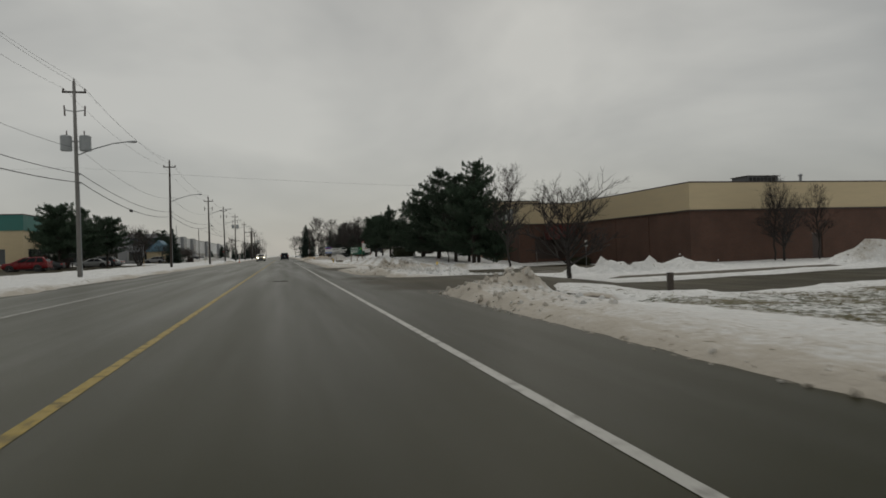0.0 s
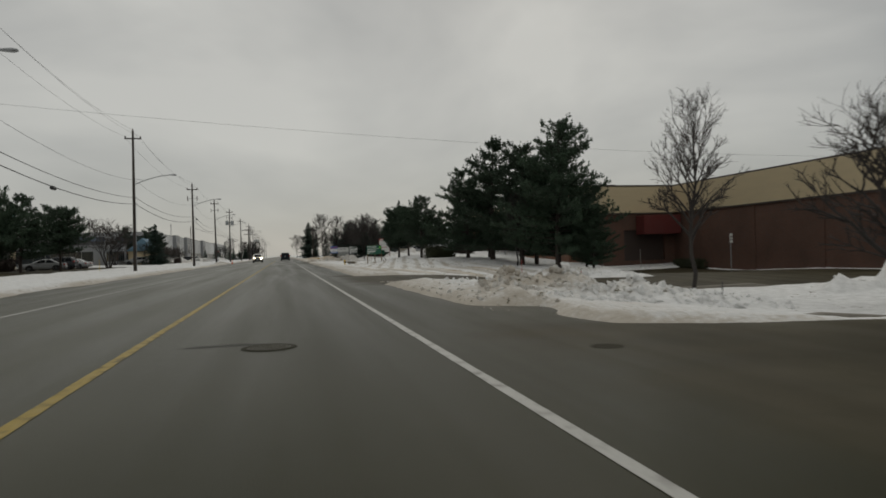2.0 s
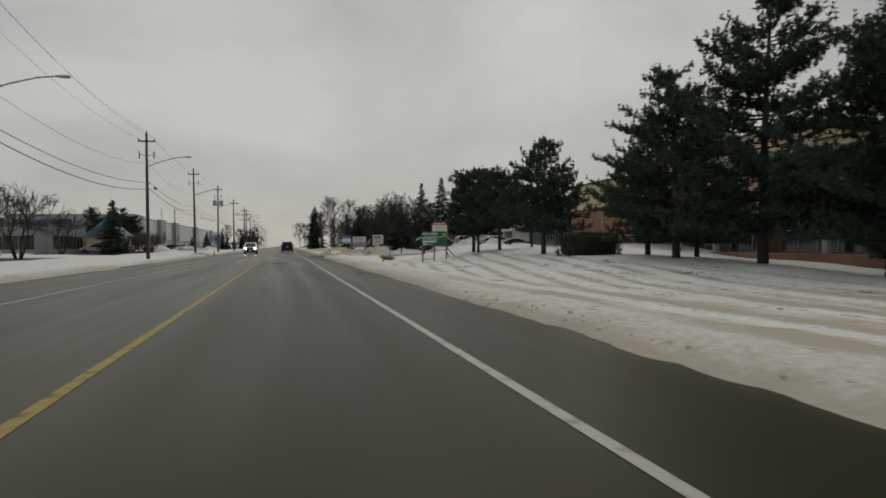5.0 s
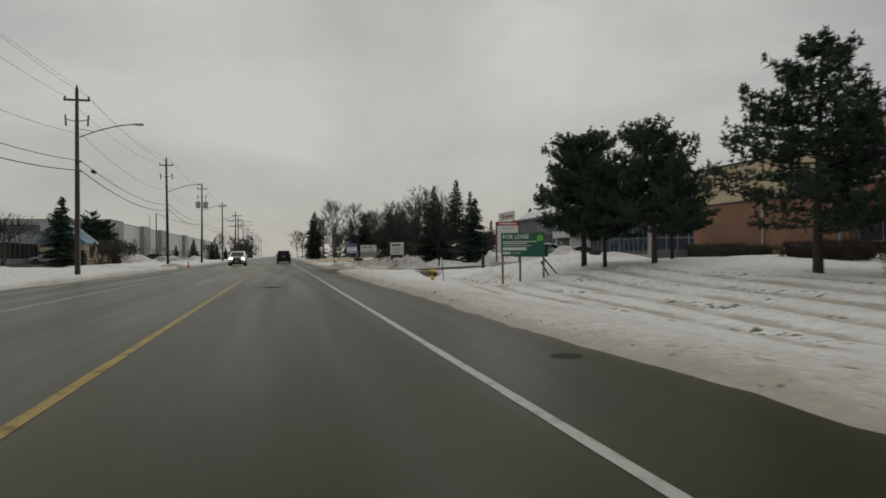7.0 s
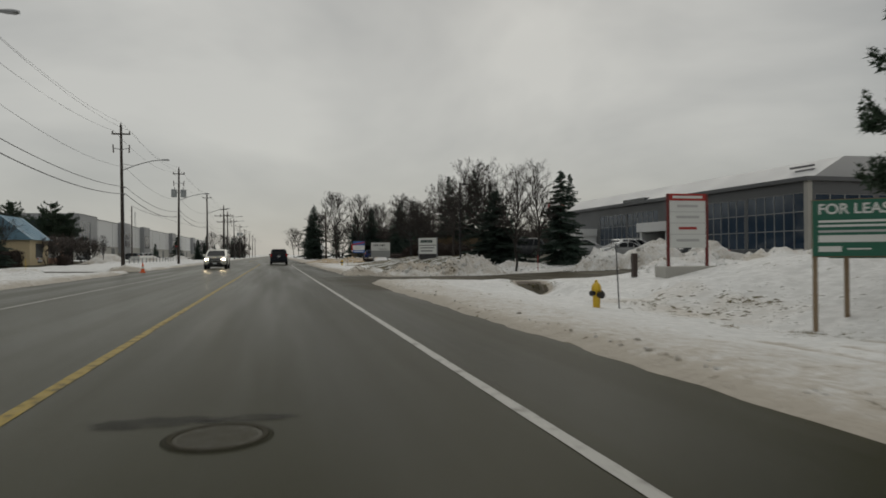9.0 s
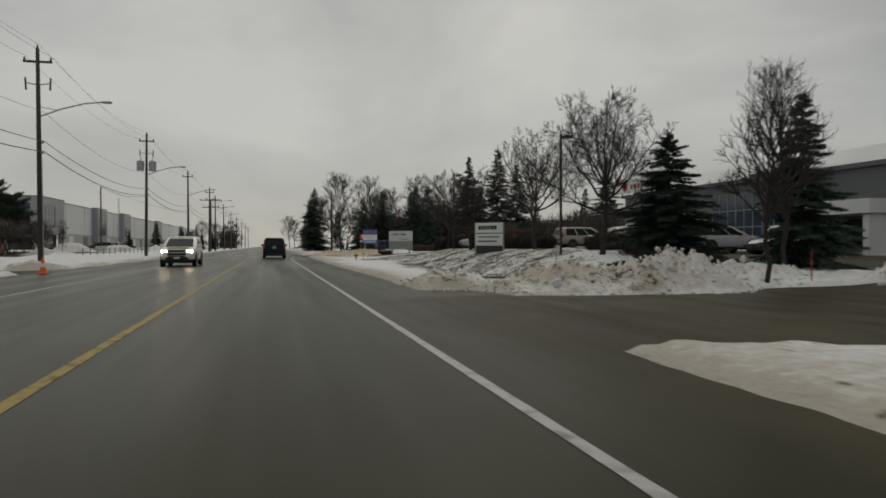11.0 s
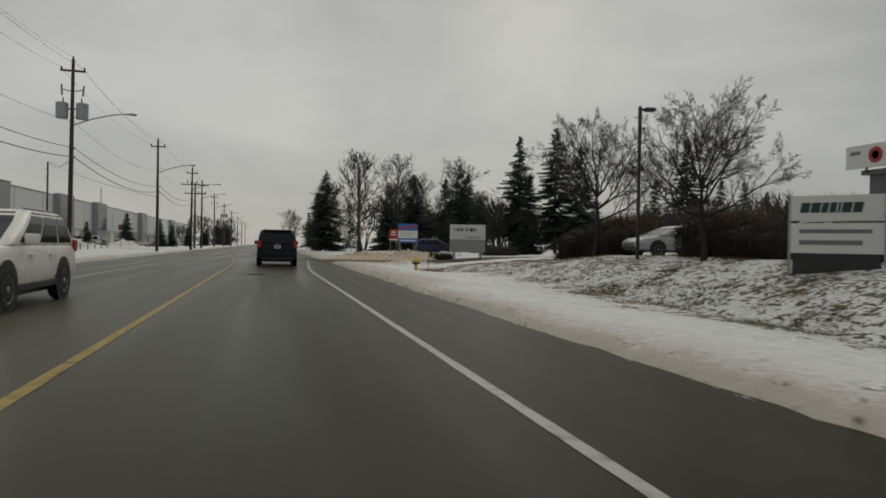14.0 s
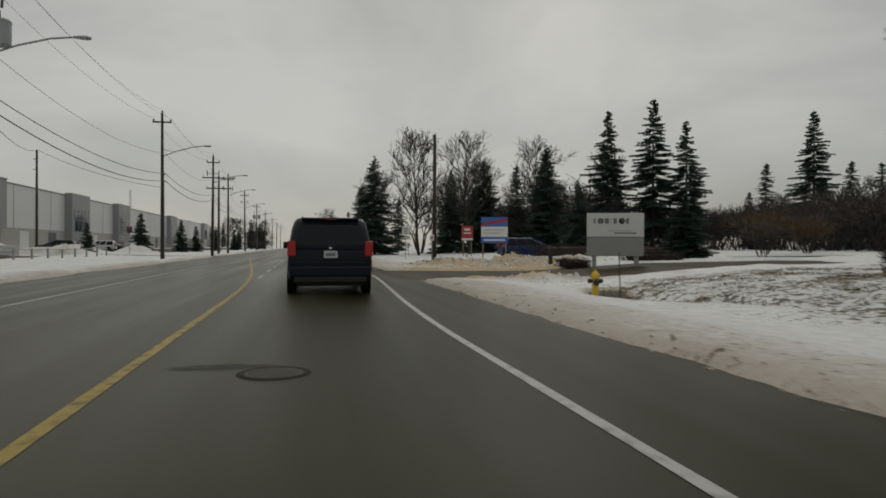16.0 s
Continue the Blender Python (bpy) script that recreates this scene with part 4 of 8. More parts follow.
def dead_grass():
    """Flattened dead grass that pokes in tussocks through thin snow, and in ragged fringes round the ditch ends."""
    r = np.random.RandomState(9)
    areas = ((9.0, 30, 4, 19, 1500), (8.4, 15.5, 131, 162, 5200), (9.2, 22, 160, 183, 6000), (8.8, 12.4, 103, 114, 240), (6.6, 10.5, 130, 142, 1200), (9.3, 17, 58, 92, 500))
    px, py = [], []
    for x0, x1, y0, y1, n in areas:
        x, y = r.uniform(x0, x1, n * 4), r.uniform(y0, y1, n * 4)
        grass = snow_fields(x, y)[2]
        clump = waves(x, y, 1.5, 81) * 0.5 + waves(x, y, 4.2, 82) * 0.35
        ok = np.nonzero(grass * 1.6 + clump > 0.62 + 0.3 * r.rand(len(x)))[0][:n]
        px.append(x[ok])
        py.append(y[ok])
    for hx, hy, n in ((9.2, 18.6, 90), (9.9, 119.4, 160), (9.7, 180.5, 150)):
        px.append(hx + r.normal(0, .42, n))
        py.append(hy + .25 + r.normal(0, .28, n))
    px, py = np.concatenate(px), np.concatenate(py)
    pz = bare(px, py) + np.maximum(snow_fields(px, py)[0], 0) - 0.02
    per = 7
    n = len(px) * per
    base = np.repeat(np.stack([px, py, pz], 1), per, 0) + np.column_stack((r.normal(0, .05, n), r.normal(0, .05, n), np.zeros(n)))
    turn, lean, tall = r.rand(n) * 6.283, r.uniform(.3, 1.5, n), r.uniform(.05, .15, n)
    tip = base + tall[:, None] * np.column_stack((np.cos(turn) * lean, np.sin(turn) * lean, r.uniform(.25, .8, n)))
    side = np.column_stack((-np.sin(turn), np.cos(turn), np.zeros(n))) * r.uniform(.007, .016, n)[:, None]
    co = np.stack([base - side, base + side, tip], 1).reshape(-1, 3)
    me = bpy.data.meshes.new("dead_grass")
    me.vertices.add(3 * n)
    me.vertices.foreach_set("co", co.ravel())
    me.loops.add(3 * n)
    me.loops.foreach_set("vertex_index", np.arange(3 * n))
    me.polygons.add(n)
    me.polygons.foreach_set("loop_start", np.arange(0, 3 * n, 3))
    me.polygons.foreach_set("loop_total", np.full(n, 3))
    me.update()
    me.materials.append(GRASS)
    tagged(new("dead_grass", me), "flattened olive and straw-brown grass poking through thin snow", "grass", kind="stuff")


dead_grass()

# ---------------- buildings ----------------


def window(parent, axis, at, a0, a1, z0, z1, cols, rows, glass, out, frame=0.06, label=""):
    """A glazed opening on a wall: axis 'x' for a wall at x = at, 'y' for one at y = at; out is the way it faces."""
    w = new("window")
    w.parent = parent
    tagged(w, label)

    def put(name, u0, u1, v0, v1, d0, d1, mat, under=w):
        lo, hi = sorted((at + out * d0, at + out * d1))
        if axis == "x":
            return part(name, boxed(lo, hi, u0, u1, v0, v1), mat, under)
        return part(name, boxed(u0, u1, lo, hi, v0, v1), mat, under)

    du, dv = (a1 - a0) / cols, (z1 - z0) / rows
    for i in range(cols):
        for j in range(rows):
            put("pane", a0 + i * du + frame / 2, a0 + (i + 1) * du - frame / 2, z0 + j * dv + frame / 2, z0 + (j + 1) * dv - frame / 2, -0.10, 0.01, glass)
    for i in range(cols + 1):
        put("mullion", a0 + i * du - frame / 2, a0 + i * du + frame / 2, z0 - frame / 2, z1 + frame / 2, -0.12, 0.05, MULLION)
    for j in range(rows + 1):
        put("transom", a0 + frame / 2, a1 - frame / 2, z0 + j * dv - frame / 2, z0 + j * dv + frame / 2, -0.12, 0.042, MULLION)
    return w


def wall_x(name, parent, x, thick, y0, y1, z0, z1, holes, mat):
    """A wall in the plane x, with rectangular holes (y0, y1, z0, z1) right through it."""
    return wall_any(name, parent, "x", x, thick, y0, y1, z0, z1, holes, mat)


def wall_any(name, parent, axis, at, thick, a0, a1, z0, z1, holes, mat):
    us = sorted({a0, a1, *[v for h in holes for v in h[:2]]})
    vs = sorted({z0, z1, *[v for h in holes for v in h[2:]]})
    bm = bmesh.new()
    for u0, u1 in zip(us, us[1:]):
        run = None
        for v0, v1 in zip(vs, vs[1:]):
            c = ((u0 + u1) / 2, (v0 + v1) / 2)
            if any(h[0] < c[0] < h[1] and h[2] < c[1] < h[3] for h in holes):
                continue
            lo, hi = sorted((at, at + thick))
            if axis == "x":
                box(bm, lo, hi, u0, u1, v0, v1)
            else:
                box(bm, u0, u1, lo, hi, v0, v1)
    bmesh.ops.remove_doubles(bm, verts=bm.verts, dist=0.001)
    return part(name, bm, mat, parent)


# Brick factory with a beige upper band, seen past the pines.
fac = thing("factory_building", "long brown brick factory with beige upper cladding and a flat roof", "building")
ROOF_Z, BAND_Z = 6.38, 3.92
CORNER = 74.0
part("wall", boxed(34.4, 34.7, 50.4, CORNER, -1.1, BAND_Z), BRICK, fac, "brown brick side wall")
part("cladding", boxed(34.35, 34.7, 50.35, CORNER - 0.06, BAND_Z + 0.12, ROOF_Z), BEIGE, fac, "beige clad upper band")
wall_any("wall", fac, "y", 50.4, 0.3, 34.7, 95.0, -1.1, BAND_Z, [(47.0, 48.1, -0.5, 1.75)], BRICK)
part("cladding", boxed(34.7, 95, 50.35, 50.7, BAND_Z + 0.12, ROOF_Z), BEIGE, fac, "beige clad upper band")
part("door", boxed(47.02, 48.08, 50.5, 50.58, -0.5, 1.73), DARK_TRIM, fac, "dark steel door")
part("ledge", boxed(34.30, 95, 50.28, 50.4, BAND_Z, BAND_Z + 0.12), DARK_TRIM, fac)
part("ledge", boxed(34.28, 34.4, 50.4, CORNER - 0.12, BAND_Z, BAND_Z + 0.12), DARK_TRIM, fac)
for y in (57, 63.5, 70):
    part("pilaster", boxed(34.33, 34.4, y, y + 0.25, -1.1, BAND_Z), BRICK, fac)
for z in np.arange(BAND_Z + 0.4, ROOF_Z - 0.1, 0.3):
    part("siding_joint", boxed(34.335, 34.355, 50.4, CORNER - 0.07, z, z + 0.03), BEIGE, fac)
# office front that stands nearer the road
wall_any("wall", fac, "y", CORNER, 0.3, 27.7, 34.4, -1.1, BAND_Z, [(29.4, 33.4, -0.2, 2.5)], BRICK)
part("door_awning", boxed(30.6, 34.2, 72.6, CORNER - 0.02, 2.1, 3.75, 0.03), RED_AWNING, fac, "dark red awning box over the side door")
# dark sheet set inside the opening in place of the doorway's shade
part("doorway_shade", boxed(29.4, 33.4, CORNER + 0.25, CORNER + 0.4, -0.3, 2.5), DARK_TRIM, fac)
part("cladding", boxed(27.4, 34.4, CORNER - 0.05, CORNER + 0.3, BAND_Z + 0.12, ROOF_Z), BEIGE, fac, "beige clad upper band")
part("ledge", boxed(27.3, 34.4, CORNER - 0.12, CORNER, BAND_Z, BAND_Z + 0.12), DARK_TRIM, fac)
WIN_LOW = [(79, 87, .5, 2.9), (88.2, 91.6, .5, 2.9)]
WIN_HIGH = [(76, 84, 4.6, 6.0), (86.2, 92.6, 5.15, 6.3), (94.2, 101.8, 5.15, 6.3)]
ENTRY = (92.6, 101.8, .3, 2.9)
END_Y, END_BAND, END_ROOF = 102.4, 4.15, 6.5
wall_x("wall", fac, 27.4, 0.3, CORNER, END_Y, -1.1, BAND_Z, WIN_LOW + [ENTRY], BRICK)
wall_x("cladding", fac, 27.4, 0.3, CORNER + 0.3, 84.5, BAND_Z, ROOF_Z, WIN_HIGH[:1], BEIGE)
wall_x("cladding", fac, 27.4, 0.3, 84.5, END_Y, BAND_Z, 7.5, WIN_HIGH[1:], BEIGE)
for y0, y1, z0, z1 in WIN_LOW + [ENTRY]:
    window(fac, "x", 27.46, y0, y1, z0, z1, max(3, int((y1 - y0) / 1.3)), 2, WINDOW, -1)
for y0, y1, z0, z1 in WIN_HIGH:
    window(fac, "x", 27.46, y0, y1, z0, z1, max(3, int((y1 - y0) / 1.6)), 1, WINDOW, -1)
for y in (78.3, 82.9, 87.6, 91.7):
    part("column", boxed(26.6, 26.9, y, y + 0.3, -1.2, BAND_Z - 0.2, 0.02), CONCRETE, fac, "pale concrete column")
part("canopy", boxed(26.5, 27.4, 78, 92.2, BAND_Z - 0.25, BAND_Z, 0.02), DARK_TRIM, fac)
bm = bmesh.new()
vv = [bm.verts.new(c) for c in ((27.38, 93.6, 4.6), (27.38, 100.8, 4.6), (24.6, 100.4, 3.4), (24.6, 92.4, 3.4), (27.38, 93.6, 4.5), (27.38, 100.8, 4.5), (24.6, 100.4, 3.1), (24.6, 92.4, 3.1))]
for f in ((0, 1, 2, 3), (7, 6, 5, 4), (3, 2, 6, 7), (0, 3, 7, 4), (1, 5, 6, 2)):
    bm.faces.new([vv[i] for i in f])
part("awning", bm, RED_AWNING, fac, "faded red sloping awning over the entrance")
for y in (92.6, 96.3, 100.2):
    part("awning_post", boxed(24.65, 24.77, y - 0.06, y + 0.06, 0.4, 3.0), MULLION, fac)
wall_x("wall", fac, 27.4, 0.3, END_Y, 115.0, .2, END_BAND, [], BRICK_PALE)
part("wall", boxed(27.7, 60, 114.7, 115.0, .2, END_BAND), BRICK_PALE, fac, "orange brick end wall")
part("ledge", boxed(27.33, 60, END_Y, 115.07, END_BAND, END_BAND + 0.08), DARK_TRIM, fac)
part("cladding", boxed(27.4, 60, END_Y + 0.003, 115.0, END_BAND + 0.08, END_ROOF), BEIGE, fac, "beige clad upper band")
part("roof", boxed(27.3, 60, END_Y + 0.003, 115.1, END_ROOF, END_ROOF + 0.12), DARK_TRIM, fac)
part("downpipe", rodded((27.32, 108.3, .2), (27.32, 108.3, END_BAND), 0.06, n=8), CONCRETE, fac, "pale metal downpipe")
part("downpipe", rodded((27.32, 102.7, .2), (27.32, 102.7, END_BAND), 0.06, n=8), CONCRETE, fac, "pale metal downpipe")
part("roof", boxed(34.35, 95, 50.35, 118, ROOF_Z, ROOF_Z + 0.12), DARK_TRIM, fac, "dark roof edge trim")
part("roof", boxed(27.3, 34.35, 84.4, END_Y + 0.1, 7.5, 7.62), DARK_TRIM, fac)
part("roof_side", boxed(27.7, 34.35, END_Y - 0.3, END_Y, END_ROOF, 7.5), BEIGE, fac)
part("roof_side", boxed(27.7, 34.35, 84.5, 84.7, ROOF_Z, 7.5), BEIGE, fac)
part("base_planter", boxed(25.9, 27.3, 78, 91.6, -1.2, .45, 0.02), BRICK_PALE, fac, "low brick planter wall")
part("roof", boxed(27.3, 34.35, CORNER - 0.1, 84.4, ROOF_Z, ROOF_Z + 0.12), DARK_TRIM, fac)
# roof plant
unit = thing("rooftop_unit", "dark boxy air handling unit on the factory roof", "rooftop unit")
part("casing", boxed(42.8, 46.2, 53.5, 55.7, ROOF_Z + 0.12, ROOF_Z + 0.92, 0.03), DARK_PANEL, unit)
for k in range(7):
    part("louvre", boxed(43.0 + k * 0.42, 43.3 + k * 0.42, 53.46, 53.5, ROOF_Z + 0.3, ROOF_Z + 0.8), BLACK, unit)
part("cap", boxed(42.7, 46.3, 53.4, 55.8, ROOF_Z + 0.92, ROOF_Z + 0.98), DARK_TRIM, unit)


def vent_pipe(x, y, h, z=None):
    z = ROOF_Z + 0.12 if z is None else z
    v = thing("roof_vent", "short grey metal vent pipe on the roof", "vent", "roof vents", at=pose(x, y, z))
    part("pipe", rodded((0, 0, 0), (0, 0, h), 0.13, n=12), GALV, v)
    part("cowl", lathe(bmesh.new(), [(0.2, h - 0.08), (0.22, h), (0.08, h + 0.12)], 12), GALV, v)


vent_pipe(48.3, 53.0, 0.85)
vent_pipe(41.5, 69.0, 0.9)
vent_pipe(40.0, 66.5, 0.4)
vent_pipe(52, 58, 0.5)
low = thing("rooftop_unit", "low grey unit far back on the factory roof", "rooftop unit")
part("casing", boxed(38, 40.5, 72, 74, ROOF_Z + 0.12, ROOF_Z + 0.6, 0.03), GREY_PANEL, low)
part("cap", boxed(37.9, 40.6, 71.9, 74.1, ROOF_Z + 0.6, ROOF_Z + 0.66), DARK_TRIM, low)


# Grey glazed works with a broad white roof.
gl = thing("glazed_building", "grey metal clad works with dark glazing and white roof", "building")
GX0, GY0, GY1, EAVE = 34.0, 131.3, 173.0, 5.75
bays = []
y = GY0 + 0.35
while y < GY1 - 5:
    bays.append((y, y + 5.4))
    y += 5.7
LOW = [(a, b, 1.25, 5.0) for k, (a, b) in enumerate(bays) if k not in (2, 5)]
wall_x("wall", gl, GX0, 0.3, GY0, GY1, 0.3, EAVE, LOW, DARK_PANEL)
for a, b, z0, z1 in LOW:
    window(gl, "x", GX0 + 0.06, a, b, z0, z1, 6, 3, WINDOW_BLUE, -1)
for k in (2, 5):
    a, b = bays[k]
    part("portal", boxed(GX0 - 2.4, GX0 - 0.01, a + 0.5, a + 0.9, 0.4, 2.9, 0.02), WHITE_PANEL, gl)
    part("portal", boxed(GX0 - 2.4, GX0 - 0.01, b - 0.9, b - 0.5, 0.4, 2.9, 0.02), WHITE_PANEL, gl)
    part("portal_roof", boxed(GX0 - 2.6, GX0 - 0.01, a + 0.3, b - 0.3, 2.9, 3.7, 0.02), WHITE_PANEL, gl, "white boxed entrance porch")
    part("door", boxed(GX0 - 0.05, GX0 - 0.005, a + 1.2, b - 1.2, 0.5, 2.7), WINDOW, gl)
END = [(34.6 + 5.2 * k, 39.4 + 5.2 * k, 1.35, 4.9) for k in range(7)]
wall_any("wall", gl, "y", GY0, 0.3, GX0 + 0.3, 72, 0.3, EAVE, END, DARK_PANEL)
for a, b, z0, z1 in END:
    window(gl, "y", GY0 + 0.06, a, b, z0, z1, 4, 3, WINDOW_BLUE, -1)
part("corner_post", boxed(GX0 - 0.12, GX0 + 0.25, GY0 - 0.12, GY0 + 0.22, 0.3, EAVE, 0.02), CONCRETE, gl, "pale corner post")
part("wall", boxed(GX0 + 0.3, 72, GY1 - 0.3, GY1, 0.3, EAVE), DARK_PANEL, gl)
part("fascia", boxed(GX0 - 0.3, GX0 + 0.2, GY0 - 0.3, GY1 + 0.3, EAVE, EAVE + 0.28), DARK_PANEL, gl, "dark roof edge")
part("fascia", boxed(GX0 + 0.2, 72, GY0 - 0.3, GY0 + 0.2, EAVE, EAVE + 0.28), DARK_PANEL, gl)
bm = bmesh.new()
vv = [bm.verts.new(c) for c in ((GX0 + 1.2, GY0 + 1, EAVE + 0.28), (GX0 + 1.2, GY1 - 0.6, EAVE + 0.28), (GX0 + 4.0, GY1 - 0.6, EAVE + 1.9), (GX0 + 4.0, GY0 + 1, EAVE + 1.9), (72, GY0 + 1, EAVE + 2.3), (72, GY1 - 0.6, EAVE + 2.3), (72, GY0 + 1, EAVE + .28), (72, GY1 - .6, EAVE + .28))]
for f in ((0, 1, 2, 3), (3, 2, 5, 4), (0, 3, 4, 6), (1, 7, 5, 2)):
    bm.faces.new([vv[i] for i in f])
part("roof", bm, ROOF_PALE, gl, "broad pale upper roof")
roof_sign = part("roof_sign", boxed(GX0 - 0.5, GX0 - 0.32, 167.2, 174.2, EAVE + 0.4, EAVE + 1.75, 0.02), WHITE_SIGN, gl, "white roof edge sign with a red disc")
part("sign_disc", lathe(bmesh.new(), [(0.46, 0), (0.46, 0.02), (0.24, 0.02), (0.24, 0)], 24, pose(GX0 - 0.5, 172.2, EAVE + 1.08, 0, -90, 0)), RED, roof_sign)
for k in range(6):
    part("lettering_bar", boxed(GX0 - 0.515, GX0 - 0.5, 167.7 + k * 0.62, 168.15 + k * 0.62, EAVE + 0.8, EAVE + 1.2), RED, roof_sign)
part("lettering_bar", boxed(GX0 - 0.515, GX0 - 0.5, 173.2, 173.9, EAVE + 1.2, EAVE + 1.4), INK_GREY, roof_sign)
for yy in (167.6, 170.6, 172.8):
    part("sign_bracket", boxed(GX0 - 0.46, GX0 - 0.36, yy, yy + 0.1, EAVE + 0.1, EAVE + 0.4), DARK_TRIM, roof_sign)
for yy in (153.4,):
    part("roof_window", boxed(GX0 + 1.4, GX0 + 2.6, yy, yy + 4.0, EAVE + 0.3, EAVE + 0.8, 0.03), WINDOW, gl, "dark glazed roof light")
for k in range(2):
    part("roof_sign_bar", boxed(GX0 + 2.5, GX0 + 2.62, 133.4, 135.6 - 0.5 * k, EAVE + 1.3 - 0.3 * k, EAVE + 1.45 - 0.3 * k), INK_GREY, gl)
part("base", boxed(GX0 - 0.06, GX0 - 0.005, GY0, GY1, 0.3, 0.95), CONCRETE, gl, "pale concrete plinth")


# ---- across the road ----
def low_block(name, label, x0, x1, y0, y1, z0, h, mat, top=None, top_h=0.0, windows=(), roof=DARK_TRIM, glass=WINDOW):
    """A flat-roofed block; windows: (face, from, to, sill, head, columns)."""
    b = thing(name, label, "building")
    holes = {f: [w[1:5] for w in windows if w[0] == f] for f in "ws"}
    wall_any("wall", b, "x", x1, -0.3, y0, y1, z0, h, holes["w"], mat)
    wall_any("wall", b, "y", y0, 0.3, x0, x1 - 0.3, z0, h, holes["s"], mat)
    part("wall", boxed(x0, x0 + 0.3, y0 + 0.3, y1, z0, h), mat, b)
    part("wall", boxed(x0 + 0.3, x1 - 0.3, y1 - 0.3, y1, z0, h), mat, b)
    for f, a0, a1, s, e, c in windows:
        if f == "w":
            window(b, "x", x1 - 0.06, a0, a1, s, e, c, 1, glass, 1)
        else:
            window(b, "y", y0 + 0.06, a0, a1, s, e, c, 1, glass, -1)
    if top:
        part("fascia", boxed(x0 - 0.1, x1 + 0.1, y0 - 0.1, y1 + 0.1, h, h + top_h), top, b)
        h += top_h
    part("roof", boxed(x0 - 0.16, x1 + 0.16, y0 - 0.16, y1 + 0.16, h, h + 0.14), roof, b)
    return b


low_block("shop_building", "beige low building with a deep teal green fascia", -75, -38.5, 113, 131, 0, 6.2, BEIGE, TEAL, 2.4, [("s", -70, -60, 1, 3.4, 6), ("s", -56, -41, 1, 3.4, 8), ("w", 115, 129, 1, 3.4, 7)])
low_block("office_building", "low grey office with dark windows behind the spruce", -62, -36, 170, 190, 0, 4.6, GREY_PANEL, DARK_PANEL, 0.5, [("s", -58, -38, 1.0, 3.2, 9), ("w", 172, 188, 1.0, 3.2, 9)])
low_block("office_building", "low brown brick office with dark windows", -56, -31.2, 192, 207, 0.2, 3.6, BRICK_PALE, DARK_TRIM, 0.35, [("s", -52, -34, 1.0, 2.8, 8), ("w", 193.5, 205, 1.0, 2.8, 5)])


def gabled(name, label, x0, x1, y0, y1, eave, ridge, wall_mat, roof_mat):
    g = thing(name, label, "building")
    wall_any("wall", g, "x", x1, -0.3, y0, y1, 0, eave, [(y0 + 2, y1 - 2, 1, 2.8)], wall_mat)
    window(g, "x", x1 - 0.06, y0 + 2, y1 - 2, 1, 2.8, 6, 1, WINDOW, 1)
    part("wall", boxed(x0, x1 - 0.3, y0, y0 + 0.3, 0, eave), wall_mat, g)
    part("wall", boxed(x0, x1 - 0.3, y1 - 0.3, y1, 0, eave), wall_mat, g)
    bm = bmesh.new()
    xm = (x0 + x1) / 2
    c = [(x0 - .4, y0 - .4, eave), (x1 + .4, y0 - .4, eave), (x1 + .4, y1 + .4, eave), (x0 - .4, y1 + .4, eave), (xm, y0 - .4, ridge), (xm, y1 + .4, ridge)]
    v = [bm.verts.new(q) for q in c]
    for f in ((0, 1, 4), (2, 3, 5), (1, 2, 5, 4), (3, 0, 4, 5), (3, 2, 1, 0)):
        bm.faces.new([v[i] for i in f])
    part("roof", bm, roof_mat, g, "faded blue metal roof")
    for k in range(1, 6):
        yy = y0 + (y1 - y0) * k / 6
        part("roof_seam", rodded((x1 + .38, yy, eave + 0.03), (xm, yy, ridge + 0.03), 0.04, n=5), roof_mat, g)


gabled("pavilion", "low beige building with a faded blue pitched roof", -34.0, -28.0, 182.5, 189, 3.2, 6.1, BEIGE, BLUE_ROOF)
gabled("hall_building", "wide hall with a blue grey pitched roof behind pines", -78, -52, 150, 168, 6.0, 9.5, GREY_PANEL, BLUE_ROOF)

# long white warehouse
wh = thing("warehouse_building", "very long white warehouse with grey office corners and a dark base", "building")
WX, WY0, WY1, WH = -40.0, 245.6, 515.6, 9.7
part("wall", boxed(WX - 0.3, WX, WY0 + 14, WY1, 3.6, WH), WHITE_PANEL, wh, "white ribbed upper wall")
part("base_wall", boxed(WX - 0.3, WX + 0.02, WY0 + 14, WY1, 0.2, 3.6), CONCRETE, wh, "grey beige base wall")
part("wall", boxed(WX - 60, WX - 0.3, WY1 - 0.3, WY1, 0.2, WH), WHITE_PANEL, wh)
wall_any("office_wall", wh, "x", WX + 0.8, -0.4, WY0, WY0 + 14, 3.4, WH + 0.3, [(WY0 + 1.5, WY0 + 8.5, 4.6, 8.6)], GREY_PANEL)
window(wh, "x", WX + 0.7, WY0 + 1.5, WY0 + 8.5, 4.6, 8.6, 4, 2, WINDOW_BLUE, 1)
wall_any("office_wall", wh, "y", WY0, 0.4, WX - 30, WX + 0.4, 3.4, WH + 0.3, [(WX - 11, WX - 0.8, 4.4, 8.8), (WX - 28, WX - 14, 4.4, 8.8)], GREY_PANEL)
window(wh, "y", WY0 + 0.1, WX - 11, WX - 0.8, 4.4, 8.8, 4, 2, WINDOW_BLUE, -1)
window(wh, "y", WY0 + 0.1, WX - 28, WX - 14, 4.4, 8.8, 5, 2, WINDOW_BLUE, -1)
part("office_base", boxed(WX - 30, WX - 0.6, WY0 + 1.2, WY0 + 14, 0.2, 3.4), WINDOW, wh, "dark recessed ground floor glazing")
